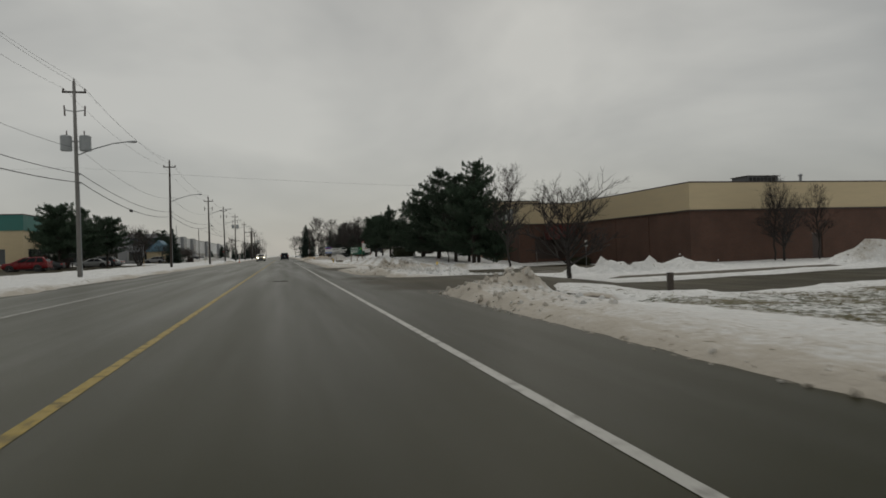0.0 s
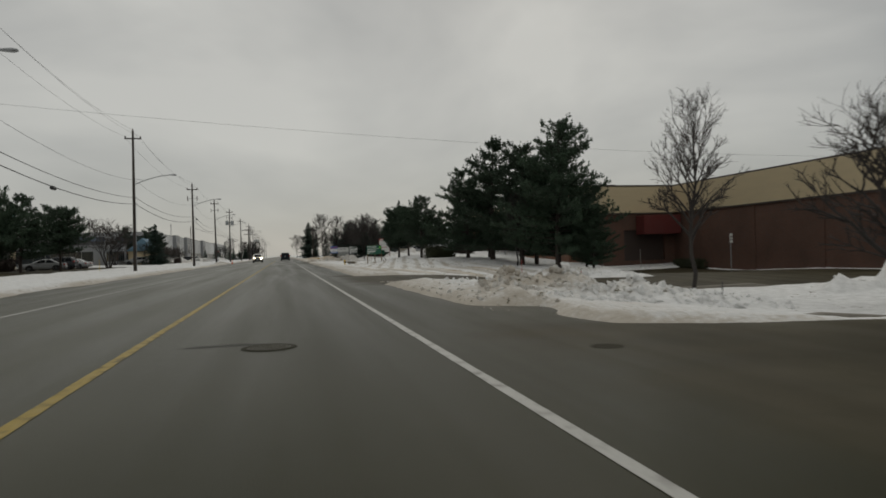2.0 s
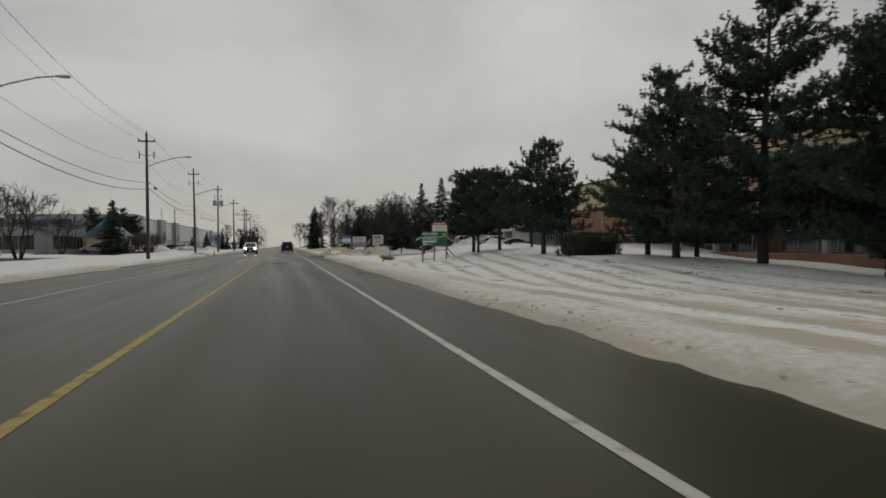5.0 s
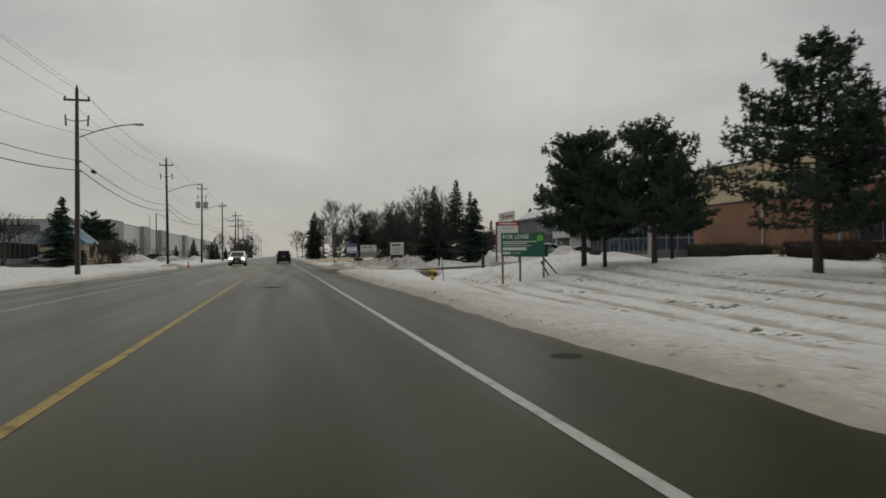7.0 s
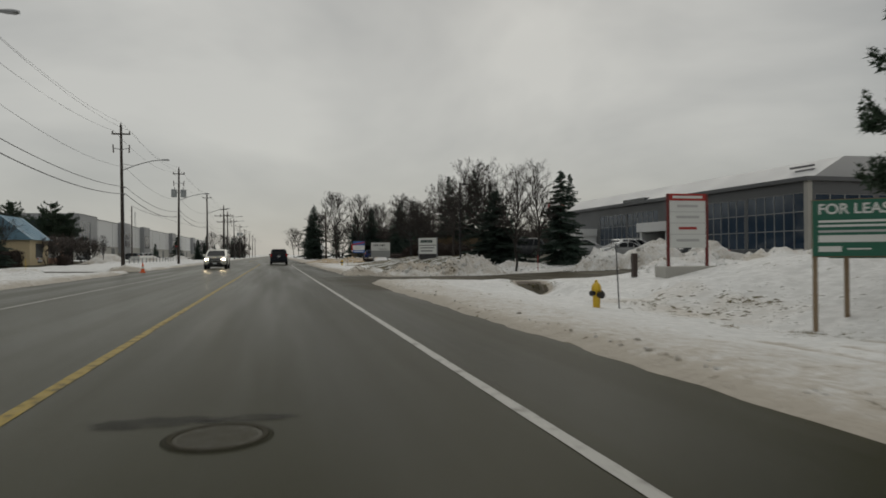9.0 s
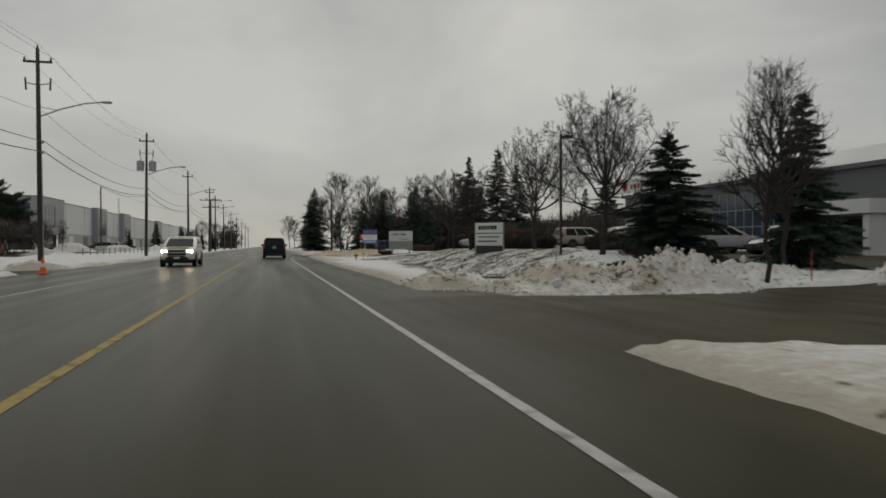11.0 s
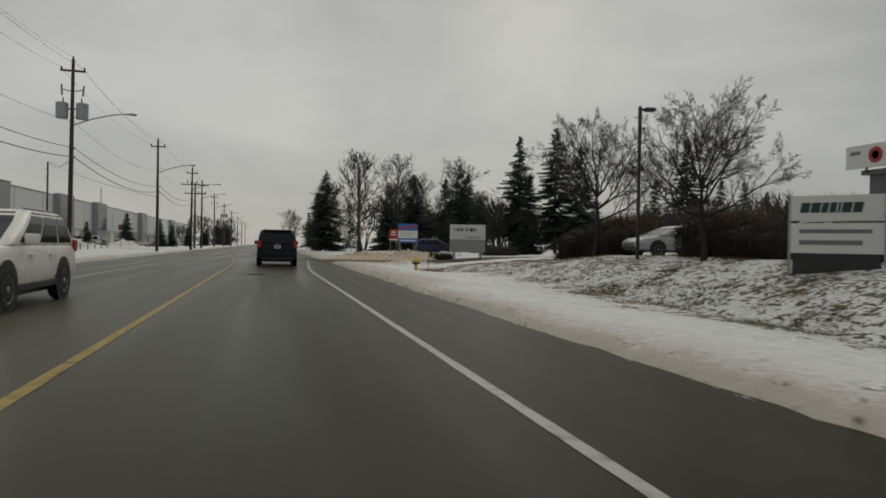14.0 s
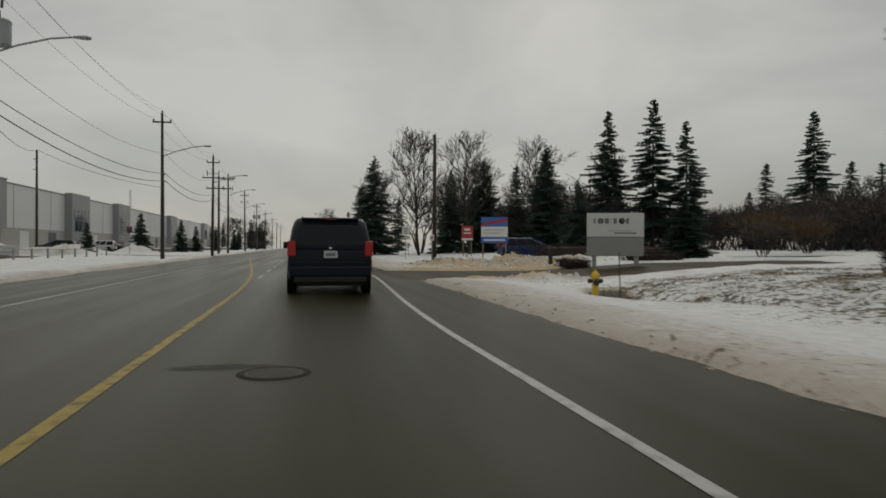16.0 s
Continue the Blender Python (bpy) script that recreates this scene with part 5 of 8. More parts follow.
for xx in (WX - 0.2, WX - 8, WX - 16, WX - 24):
    part("column", boxed(xx - 0.25, xx + 0.25, WY0 + 0.1, WY0 + 0.6, 0.2, 3.4), CONCRETE, wh)
for k, yy in enumerate((283.9, 312.6, 369.1, 435.6)):
    part("bay", boxed(WX, WX + 1.2, yy, yy + 9.5, 2.0, WH + 0.4), GREY_PANEL, wh, "grey projecting office bay")
    window(wh, "x", WX + 1.24, yy + 1.2, yy + 8.3, 3.6, 7.4, 4, 2, WINDOW_BLUE, 1)
for k in range(18):
    yy = WY0 + 18 + k * 14
    part("panel_joint", boxed(WX, WX + 0.03, yy, yy + 0.12, 3.6, WH), MULLION, wh)
for k in range(22):
    yy = WY0 + 20 + k * 11
    if all(not (b - 6 < yy < b + 13) for b in (283.9, 312.6, 369.1, 435.6)):
        part("dock_door", boxed(WX + 0.02, WX + 0.07, yy, yy + 3.2, 0.4, 3.2), DARK_PANEL if k % 3 else WHITE_PANEL, wh)
part("roof", boxed(WX - 60, WX + 0.1, WY0 + 14, WY1, WH, WH + 0.15), ROOF_GREY, wh)
part("roof", boxed(WX - 30, WX + 0.9, WY0 - 0.1, WY0 + 14, WH + 0.3, WH + 0.42), ROOF_GREY, wh)

# ---------------- trees and hedges ----------------


def blade_mesh(name, spots, mat, parent, label=""):
    """Many thin needle triangles: rows of (base, tip, half-width vector)."""
    co = np.array([(tuple(b - w), tuple(b + w), tuple(t)) for b, t, w in spots]).reshape(-1, 3)
    n = len(spots)
    me = bpy.data.meshes.new(name)
    me.vertices.add(3 * n)
    me.vertices.foreach_set("co", co.ravel())
    me.loops.add(3 * n)
    me.loops.foreach_set("vertex_index", np.arange(3 * n))
    me.polygons.add(n)
    me.polygons.foreach_set("loop_start", np.arange(0, 3 * n, 3))
    me.polygons.foreach_set("loop_total", np.full(n, 3))
    me.update()
    me.materials.append(mat)
    ob = new(name, me)
    ob.parent = parent
    return tagged(ob, label)


def rnd_dir(r, up=0.0):
    while True:
        v = Vector((r.uniform(-1, 1), r.uniform(-1, 1), r.uniform(-1, 1)))
        if 0.05 < v.length < 1:
            v.normalize()
            v.z += up
            return v.normalized()


def tuft(r, p, axis, size, count, spots, width=0.022):
    for _ in range(count):
        d = (axis * 0.75 + rnd_dir(r)).normalized()
        tip = p + d * size * r.uniform(0.6, 1.1)
        w = d.cross(rnd_dir(r))
        if w.length > 1e-3:
            spots.append((p + d * size * 0.05, tip, w.normalized() * width * r.uniform(0.7, 1.3)))


def pine(seed, h, label, clear=0.16, spread=0.30, cone=0.7, full=1.0):
    """An Austrian pine: dark limbs whose side shoots end in upright knobbly needle bunches, lumpy outline and gaps."""
    r = random.Random(seed)
    t = thing("pine_tree", label, "tree", "pines along the verge")
    verts, faces = [], []
    lean = Vector((r.uniform(-.03, .03), r.uniform(-.03, .03), 0)) * h
    trunk = [Vector((0, 0, -0.2)) + lean * (k / 8) ** 2 + Vector((0, 0, h * 0.97 * k / 8)) for k in range(9)]
    tube(trunk, [0.020 * h * (1 - 0.92 * k / 8) + 0.02 for k in range(9)], 8, verts, faces)
    spots = []
    up = Vector((0, 0, 1))
    z = clear * h
    while z < h * 0.97:
        u = (z / h - clear) / (1 - clear)
        reach = spread * h * (1.03 - u) ** cone * min(1.0, 0.74 + u * 1.6)
        for k in range(r.choice((4, 5, 6))):
            a = r.uniform(0, 6.283)
            length = max(0.3, reach * r.uniform(0.6, 1.14))
            f = z / h
            p0 = lean * f * f + Vector((0, 0, z + r.uniform(-.2, .2)))
            out = Vector((math.cos(a), math.sin(a), 0))
            side = Vector((-out.y, out.x, 0))
            rise = r.uniform(0.02, 0.34) + 0.45 * u

            def at(s):
                return p0 + out * length * s + Vector((0, 0, length * (rise * s * s * 0.9 - 0.06 * s)))
            rad = 0.012 * h * (0.35 + 0.5 * (1 - u)) * 0.55
            tube([at(0), at(.35), at(.7), at(1)], [rad, rad * .75, rad * .5, rad * .22], 5, verts, faces)
            m = max(4, int(length * 6.5 * full))
            for i in range(m):
                s = 0.10 + 0.90 * (i + r.random()) / m
                q = at(s)
                d = (side * r.uniform(-1, 1) + out * r.uniform(0.1, 0.8) + up * r.uniform(-0.05, 0.45)).normalized()
                run = min(length, 1.3) * r.uniform(0.22, 0.62) * (1.15 - 0.5 * s)
                tip = q + d * run
                for g in (0.35, 0.7):
                    tuft(r, q.lerp(tip, g) + rnd_dir(r) * 0.05, (d + up * 0.7).normalized(), r.uniform(0.18, 0.27), 9, spots, 0.030)
                tuft(r, tip, (d * 0.4 + up).normalized(), r.uniform(0.17, 0.24), 11, spots, 0.027)
                tuft(r, tip + up * r.uniform(0.10, 0.20), up, r.uniform(0.13, 0.19), 9, spots, 0.024)
        z += h * r.uniform(0.036, 0.054)
    for k in range(10):
        tuft(r, lean + Vector((r.uniform(-.08, .08), r.uniform(-.08, .08), h * r.uniform(.93, 1.0))), up, 0.22, 14, spots)
    mesh_object("trunk", verts, faces, PINE_BARK, t, "dark scaly trunk and limbs", smooth=True)
    blade_mesh("crown", spots, NEEDLE, t, "dense dark green needle bunches")
    return t


def spruce(seed, h, label, width=0.20, clear=0.03, thin=1.0, group="spruces", cap=9.0):
    """A spruce: narrow cone of drooping sprays in tiers."""
    r = random.Random(seed)
    t = thing("spruce_tree", label, "tree", group)
    verts, faces, spots = [], [], []
    trunk = [Vector((0, 0, -0.2 + (h + 0.2) * k / 6)) for k in range(7)]
    tube(trunk, [0.014 * h * (1 - 0.95 * k / 6) + 0.012 for k in range(7)], 7, verts, faces)
    z = clear * h
    while z < h * 0.985:
        u = z / h
        reach = min(width * h * (1 - u) ** 0.85, cap) + 0.08
        for k in range(r.choice((2, 3))):
            a = r.uniform(0, 6.283)
            length = reach * r.uniform(0.5, 1.15) * (1.15 if r.random() < 0.15 else 1.0)
            out = Vector((math.cos(a), math.sin(a), 0))
            side = Vector((-out.y, out.x, 0))
            p0 = Vector((0, 0, z + r.uniform(-.12, .12)))
            droop = r.uniform(0.05, 0.42) * (1 - u) + (-0.35 if u > 0.85 else 0.02)

            def at(s):
                return p0 + out * length * s + Vector((0, 0, length * (-droop * s + 0.22 * droop * s ** 3)))
            tube([at(0), at(.5), at(1)], [0.02 * (1 - u) + .008, 0.012, 0.005], 3, verts, faces)
            m = max(5, int(length * 15 * thin))
            for i in range(m):
                s = 0.12 + 0.88 * (i + r.random()) / m
                q = at(s)
                fan = length * 0.34 * (1.1 - s) + 0.12 * max(1.0, h / 10)
                for sgn in (-1, 1):
                    for _ in range(3):
                        e = r.uniform(0.4, 1.0)
                        d = (side * sgn * e + out * r.uniform(0.3, 0.9) + Vector((0, 0, r.uniform(-0.55, 0.12)))).normalized()
                        w = d.cross(rnd_dir(r, 0.6)).normalized() * r.uniform(0.020, 0.042) * max(1.0, h / 8)
                        spots.append((q, q + d * fan * r.uniform(0.6, 1.2), w))
                tuft(r, q, (out + Vector((0, 0, -0.3))).normalized(), 0.16 * max(1.0, h / 9), 4, spots, 0.024 * max(1.0, h / 9))
        z += h * r.uniform(0.006, 0.014)
    mesh_object("trunk", verts, faces, PINE_BARK, t, smooth=True)
    blade_mesh("crown", spots, SPRUCE, t, "drooping dark blue-green needle sprays")
    return t


def bare_tree(seed, h, label, fork=0.25, wide=0.55, depth=5, upright=0.35, group="bare trees", stems=1, twig=1.0, mat=None, fine=0.007, first=(3, 4), light=False, girth=1.0):
    """A leafless tree, branch by branch down to the twigs."""
    r = random.Random(seed)
    t = thing("bare_tree", label, "tree", group)
    tv, tf, cv, cf = [], [], [], []
    tips = []

    def grow(p, d, length, rad, level):
        steps = (4 if level < 3 else 3) if not light else 2
        pts, q, e = [p.copy()], p.copy(), d.copy()
        for _ in range(steps):
            e = (e + rnd_dir(r) * (0.07 + 0.035 * level) + Vector((0, 0, upright * 0.16))).normalized()
            q = q + e * length / steps
            pts.append(q.copy())
        end = rad * (0.62 if level else 0.72)
        radii = [max(rad + (end - rad) * i / steps, fine) for i in range(steps + 1)]
        if level < 2:
            tube(pts, radii, (8 if level == 0 else 6) if not light else (5 if level == 0 else 3), tv, tf)
        elif light and level >= depth:
            tips.append((pts[0], pts[-1], e.orthogonal().normalized() * fine))
        elif level >= 4 or (light and level >= 3):
            tube([pts[0], pts[-1]], [radii[0], radii[-1]], 3, cv, cf)
        else:
            tube(pts, radii, 4 if level == 2 else 3, cv, cf)
        if level >= depth:
            return
        n = r.choice(first) if level == 0 else r.choice((2, 3, 3))
        for k in range(n):
            a = r.uniform(0, 6.283)
            s = e.orthogonal().normalized()
            s = Matrix.Rotation(a, 3, e) @ s
            f = (e * 1.0 + s * wide * r.uniform(0.6, 1.3)).normalized()
            grow(pts[-1], f, length * r.uniform(0.62, 0.85), end * r.uniform(0.62, 0.85), level + 1)
        extra = 0 if level == 0 else int(1.4 * twig + r.random() * 1.6)
        for k in range(extra):
            i = r.randrange(1, steps)
            s = Matrix.Rotation(r.uniform(0, 6.283), 3, e) @ e.orthogonal().normalized()
            f = (e * 0.6 + s * 0.9).normalized()
            grow(pts[i], f, length * r.uniform(0.4, 0.6), radii[i] * 0.5, max(level + 1, min(depth, level + 2)))

    for k in range(stems):
        a = k * 6.283 / stems + 0.5
        d = Vector((0, 0, 1)) if stems == 1 else Vector((0.42 * math.cos(a), 0.42 * math.sin(a), 1)).normalized()
        grow(Vector((0.12 * math.cos(a) * (stems > 1), 0.12 * math.sin(a) * (stems > 1), -0.15)), d, h * fork, 0.018 * h * girth / stems ** 0.4, 0)
    for a, b, w in tips:
        k = len(cv)
        cv += [a - w, a + w, b]
        cf.append((k, k + 1, k + 2))
    grown = h / max(v.z for v in cv)
    for v in tv + cv:
        v *= grown
    mesh_object("trunk", tv, tf, BARK, t, "dark grey bark", smooth=True)
    mesh_object("crown", cv, cf, mat or TWIG, t, "fine leafless brown twigs", smooth=True)
    return t


def leader_tree(seed, h, label, spread=0.36, low=0.2, rise=0.9, group="bare trees", fine=0.007, depth=4, trunk=0.016, count=26, mat=None, light=False):
    """A leafless tree with one stem up to its tip and side branches that fork into fine twigs."""
    r = random.Random(seed)
    t = thing("bare_tree", label, "tree", group)
    tv, tf, cv, cf = [], [], [], []
    stem, q = [Vector((0, 0, -0.15))], Vector((0, 0, 0))
    for k in range(10):
        q = Vector((q.x + r.uniform(-.014, .014) * h, q.y + r.uniform(-.014, .014) * h, h * 0.94 * (k + 1) / 10))
        stem.append(q.copy())
    tube(stem, [max(trunk * h * (1 - (k / 10.5)) ** 0.8, fine) for k in range(11)], 5 if light else 8, tv, tf)

    def twig(p, d, length, rad, level):
        pts, q, e = [p.copy()], p.copy(), d.copy()
        for _ in range(3):
            e = (e + rnd_dir(r) * 0.16 + Vector((0, 0, 0.10))).normalized()
            q = q + e * length / 3
            pts.append(q.copy())
        if light and level >= depth:
            w, k = e.orthogonal().normalized() * fine, len(cv)
            cv.extend((p - w, p + w, pts[3]))
            cf.append((k, k + 1, k + 2))
        elif level >= depth or (light and level >= 2):
            tube([pts[0], pts[3]], [max(rad, fine), fine * 0.7], 3, cv, cf)
        else:
            tube(pts, [max(rad * f, fine) for f in (1, .8, .62, .45)], (3 if light else 5) if level == 1 else 3, cv if level > 1 else tv, cf if level > 1 else tf)
        if level >= depth:
            return
        for k in range(r.choice((4, 5, 6)) if level < 3 else r.choice((3, 4))):
            i = r.choice((1, 2, 2, 3, 3))
            s = Matrix.Rotation(r.uniform(0, 6.283), 3, e) @ e.orthogonal().normalized()
            twig(pts[i], (e + s * r.uniform(0.5, 0.95)).normalized(), length * r.uniform(0.38, 0.62), rad * 0.56, level + 1)

    for k in range(count):
        u = low + (0.98 - low) * (k + r.random() * 0.8) / count
        i = min(9, int(u * 10))
        p = stem[i].lerp(stem[i + 1], u * 10 - i)
        v = (u - low) / (1 - low)
        length = spread * h * (0.55 + 1.25 * v * (1.25 - v)) * (1.12 - v) ** 0.5 * r.uniform(0.75, 1.1)
        a = k * 2.4 + r.uniform(-.4, .4)
        d = Vector((math.cos(a), math.sin(a), rise * r.uniform(0.6, 1.2) + 0.9 * v)).normalized()
        twig(p, d, length, max(trunk * h * 0.62 * (1.1 - v), fine), 1)
    grown = h / max(v.z for v in cv)
    for v in tv + cv:
        v *= grown
    mesh_object("trunk", tv, tf, BARK, t, "dark grey bark", smooth=True)
    mesh_object("crown", cv, cf, mat or TWIG, t, "fine leafless brown twigs", smooth=True)
    return t


def spreading_tree(seed, h, label, radius=0.46, fork=0.20, limbs=12, fine=0.007, trunk=0.017):
    """A leafless street tree: a short trunk that parts into limbs which arch out to a broad round crown."""
    r = random.Random(seed)
    t = thing("bare_tree", label, "tree", "bare trees")
    tv, tf, cv, cf = [], [], [], []
    wood = trunk * h

    def shoot(p, goal, rad, level, sag):
        """A bowed branch from p to goal with side shoots that lean the same way."""
        run = goal - p
        size = run.length
        bow = Vector((run.x, run.y, 0)) * 0.16 - Vector((0, 0, sag * size))
        n = 6 if level == 1 else 3
        pts = []
        for i in range(n + 1):
            u = i / n
            pts.append(p + run * u + bow * (4 * u * (1 - u)) * 0.5 + rnd_dir(r) * size * 0.022 * (0 < i < n))
        tube(pts, [max(rad * (1 - 0.86 * i / n), fine) for i in range(n + 1)], (7, 4, 3, 3)[level - 1], tv if level == 1 else cv, tf if level == 1 else cf)
        if level == 4:
            return
        for k in range((14, 8, 5)[level - 1]):
            u = 0.22 + 0.76 * (k + r.random()) / (14, 8, 5)[level - 1]
            i = min(n - 1, int(u * n))
            q = pts[i].lerp(pts[i + 1], u * n - i)
            e = (pts[i + 1] - pts[i]).normalized()
            side = Matrix.Rotation(r.uniform(0, 6.283), 3, e) @ e.orthogonal().normalized()
            d = (e * r.uniform(0.6, 1.0) + side * r.uniform(0.5, 1.0) + Vector((0, 0, 0.16))).normalized()
            shoot(q, q + d * size * r.uniform(0.26, 0.46) * (1.25 - 0.6 * u) * (1.5 if level == 3 else 1.0), max(rad * (1 - 0.8 * u) * 0.55, fine), level + 1, 0.05)

    stem, q = [Vector((0, 0, -0.15))], Vector((0, 0, 0))
    for k in range(6):
        q = Vector((q.x + r.uniform(-.012, .012) * h, q.y + r.uniform(-.012, .012) * h, h * 0.52 * (k + 1) / 6))
        stem.append(q.copy())
    tube(stem, [wood * f for f in (1.25, 1.0, .9, .8, .62, .48, .34)], 9, tv, tf)
    for k in range(limbs):
        v = (k + 0.5) / limbs
        start = fork + (0.50 - fork) * v
        i = min(5, int(start / 0.52 * 6) + 1)
        a = k * 2.4 + r.uniform(-.3, .3)
        climb = radians(-4 + 84 * v ** 0.8)
        reach = Vector((math.cos(a) * math.cos(climb) * radius * h, math.sin(a) * math.cos(climb) * radius * h, h * (0.50 + 0.46 * math.sin(climb)))) * r.uniform(0.94, 1.05)
        shoot(stem[i], reach, wood * (0.56 - 0.14 * v), 1, 0.10)
    grown = h / max(v.z for v in cv)
    for v in tv + cv:
        v *= grown
    mesh_object("trunk", tv, tf, BARK, t, "dark grey bark", smooth=True)
    mesh_object("crown", cv, cf, TWIG, t, "fine leafless brown twigs", smooth=True)
    return t


def set_down(t, x, y, turn=0.0, size=1.0, sink=0.05):
    t.matrix_basis = pose(x, y, ground_z(x, y) - sink, 0, 0, turn) @ Matrix.Scale(size, 4)
    return t


def again(t, x, y, turn, size=1.0, label="", sink=0.05):
    c = copy_thing(t, pose(x, y, ground_z(x, y) - sink, 0, 0, turn))
    c.scale = (size, size, size)
    return tagged(c, label)


P_BIG = set_down(pine(1, 10.5, "tall dark green pine with a bare lower trunk, in snow", 0.115, 0.46, 0.72, 1.5), 18.9, 64.4, 215)
P_MID = set_down(pine(2, 10.0, "dark green pine standing in a row on snow", 0.12, 0.53, 0.8, 1.4), 18.9, 71.6, 10)
P_LOW = set_down(pine(3, 6.6, "round-headed dark green pine on a snowy bank", 0.29, 0.47, 0.52, 1.7), 14.7, 105.7, 120)
P_OPEN = set_down(pine(4, 6.7, "single open-crowned dark green pine above the snow", 0.20, 0.48, 0.84, 1.15), 14.6, 90.9, 75)
again(P_BIG, 20.6, 62.4, 200, 0.44, "smaller dark pine beside the tall ones")
again(P_MID, 18.3, 77.4, 250, 1.08)
again(P_BIG, 18.4, 86.0, 130, 0.68)
again(P_MID, 17.2, 81.6, 160, 0.86)
again(P_LOW, 14.8, 99.5, 300, 0.85)
again(P_LOW, 19.6, 105.6, 20, 0.74)
again(P_LOW, 14.1, 102.4, 130, 0.70, "small slender-stemmed pine between two larger ones")
again(P_MID, 20.5, 68.0, 80, 0.95)
again(P_BIG, 21.3, 74.5, 330, 0.85)
again(P_MID, 20.2, 84.4, 30, 0.62)
again(P_OPEN, 20.8, 63.9, 100, 0.60)
# across the road
again(P_LOW, -28.3, 95.2, 40, 1.28)
again(P_OPEN, -27.0, 99.5, 140, 1.25)
again(P_LOW, -25.2, 106.3, 260, 1.14)
again(P_OPEN, -31.5, 104.0, 10, 1.1)
again(P_MID, -36, 216, 10, 1.0)
again(P_BIG, -42, 219, 70, 0.95)

S_FAT = set_down(spruce(11, 5.8, "broad dark spruce with drooping boughs to the snow", 0.33, 0.01, 1.0), 17.2, 133.0)
S_TALL = set_down(spruce(12, 19.6, "tall narrow dark spruce above the tree line", 0.29, 0.06, 0.40, cap=3.7), 43.8, 238.1)
S_MID = set_down(spruce(13, 11.2, "dark spruce with a pointed top", 0.36, 0.03, 0.6, cap=3.0), 24.4, 225.2)
S_WIDE = set_down(spruce(14, 5.7, "broad dark spruce rising from a ploughed snow bank", 0.56, 0.0, 1.1), 13.9, 135.6)
S_WIDE.scale = (0.9, 0.9, 0.88)
again(S_TALL, 38.2, 239.6, 100, 0.93)
again(S_TALL, 46.8, 235.3, 220, 0.84)
again(S_TALL, 67.2, 237.4, 300, 0.97)
again(S_MID, 8.3, 240.9, 40, 1.08)
again(S_MID, 19.5, 231.6, 140, 0.95)
again(S_MID, 16.6, 235.6, 240, 0.86)
again(S_MID, 30.5, 241.6, 20, 1.1)
again(S_WIDE, 21.9, 196.1, 30, 0.6, "low spreading dark evergreen beside the white sign")
again(S_FAT, -24.0, 158.0, 10, 1.36)
again(P_LOW, -33.6, 213.9, 80, 1.2)
again(S_MID, 24.5, 217.6, 200, 0.62)
for k, (x, y, s) in enumerate(((-22, 257.6, .95), (-18.5, 267.6, .85), (-18, 278.6, .75), (-17, 295.6, .7), (-16.5, 325.6, .8), (-17.5, 347.6, .9), (-15, 395.6, 1.5), (-19, 410.6, 1.6), (-24, 241.6, .62))):
    again(S_FAT, x, y, 37 * k, s)

T_FORK = set_down(leader_tree(21, 6.3, "low spreading leafless tree with many stems", 0.62, 0.16, 0.75, fine=0.0045, trunk=0.026, count=22), 15.8, 34.7)
T_FORK.scale = (1.35, 1.35, 1.0)
T_SLIM = set_down(leader_tree(22, 7.9, "slim upright leafless tree in snow", 0.27, 0.26, 1.15, fine=0.004, trunk=0.012, count=30), 15.2, 43.4)
T_ROUND = set_down(spreading_tree(23, 8.0, "round-crowned leafless tree with dark spreading limbs"), 15.0, 142.5)
T_WOOD = set_down(leader_tree(24, 13.2, "tall leafless woodland tree", 0.36, 0.26, 0.95, group="woodland trees", fine=0.020, trunk=0.013, count=23, light=True), 16.5, 226.6)
T_BUSHY = set_down(bare_tree(25, 9.0, "grey-brown leafless tree with dense twigs", 0.20, 0.66, 5, 0.45, group="woodland trees", stems=4, twig=1.0, fine=0.016, light=True), -31.0, 131.0)
again(T_ROUND, 15.3, 151.2, 90, 0.91)
again(T_ROUND, 14.6, 161.9, 200, 0.80)
again(T_ROUND, 15.5, 171.5, 310, 0.94)
again(T_SLIM, 40.5, 47.6, 30, 0.95)
again(T_SLIM, -31.5, 217.0, 40, 0.6, "young thin leafless tree in a snow field")
again(T_SLIM, -29.0, 221.0, 140, 0.62, "young thin leafless tree in a snow field")
again(T_FORK, 40.5, 46.5, 80, 1.05)
again(T_SLIM, 13.0, 129.8, 10, 0.78)
again(T_SLIM, 15.0, 131.3, 150, 0.8)
again(T_SLIM, 45.0, 47.5, 210, 0.85)
again(T_SLIM, 17.0, 67.6, 60, 0.72, "slim leafless tree in front of the pines")
again(T_BUSHY, 46.5, 214.6, 70, 0.55)
for k, (x, y, s) in enumerate(((-36, 122, .8), (-24.5, 125, .85), (-40, 118, .7), (-33, 166, .75), (-28, 172, .6), (-42, 160, .9))):
    again(T_BUSHY, x, y, 50 * k, s)
rw = random.Random(77)
S_FAR = set_down(spruce(15, 11.5, "dark spruce standing in the wood", 0.30, 0.04, 0.22, cap=2.8), 27.5, 244.6)


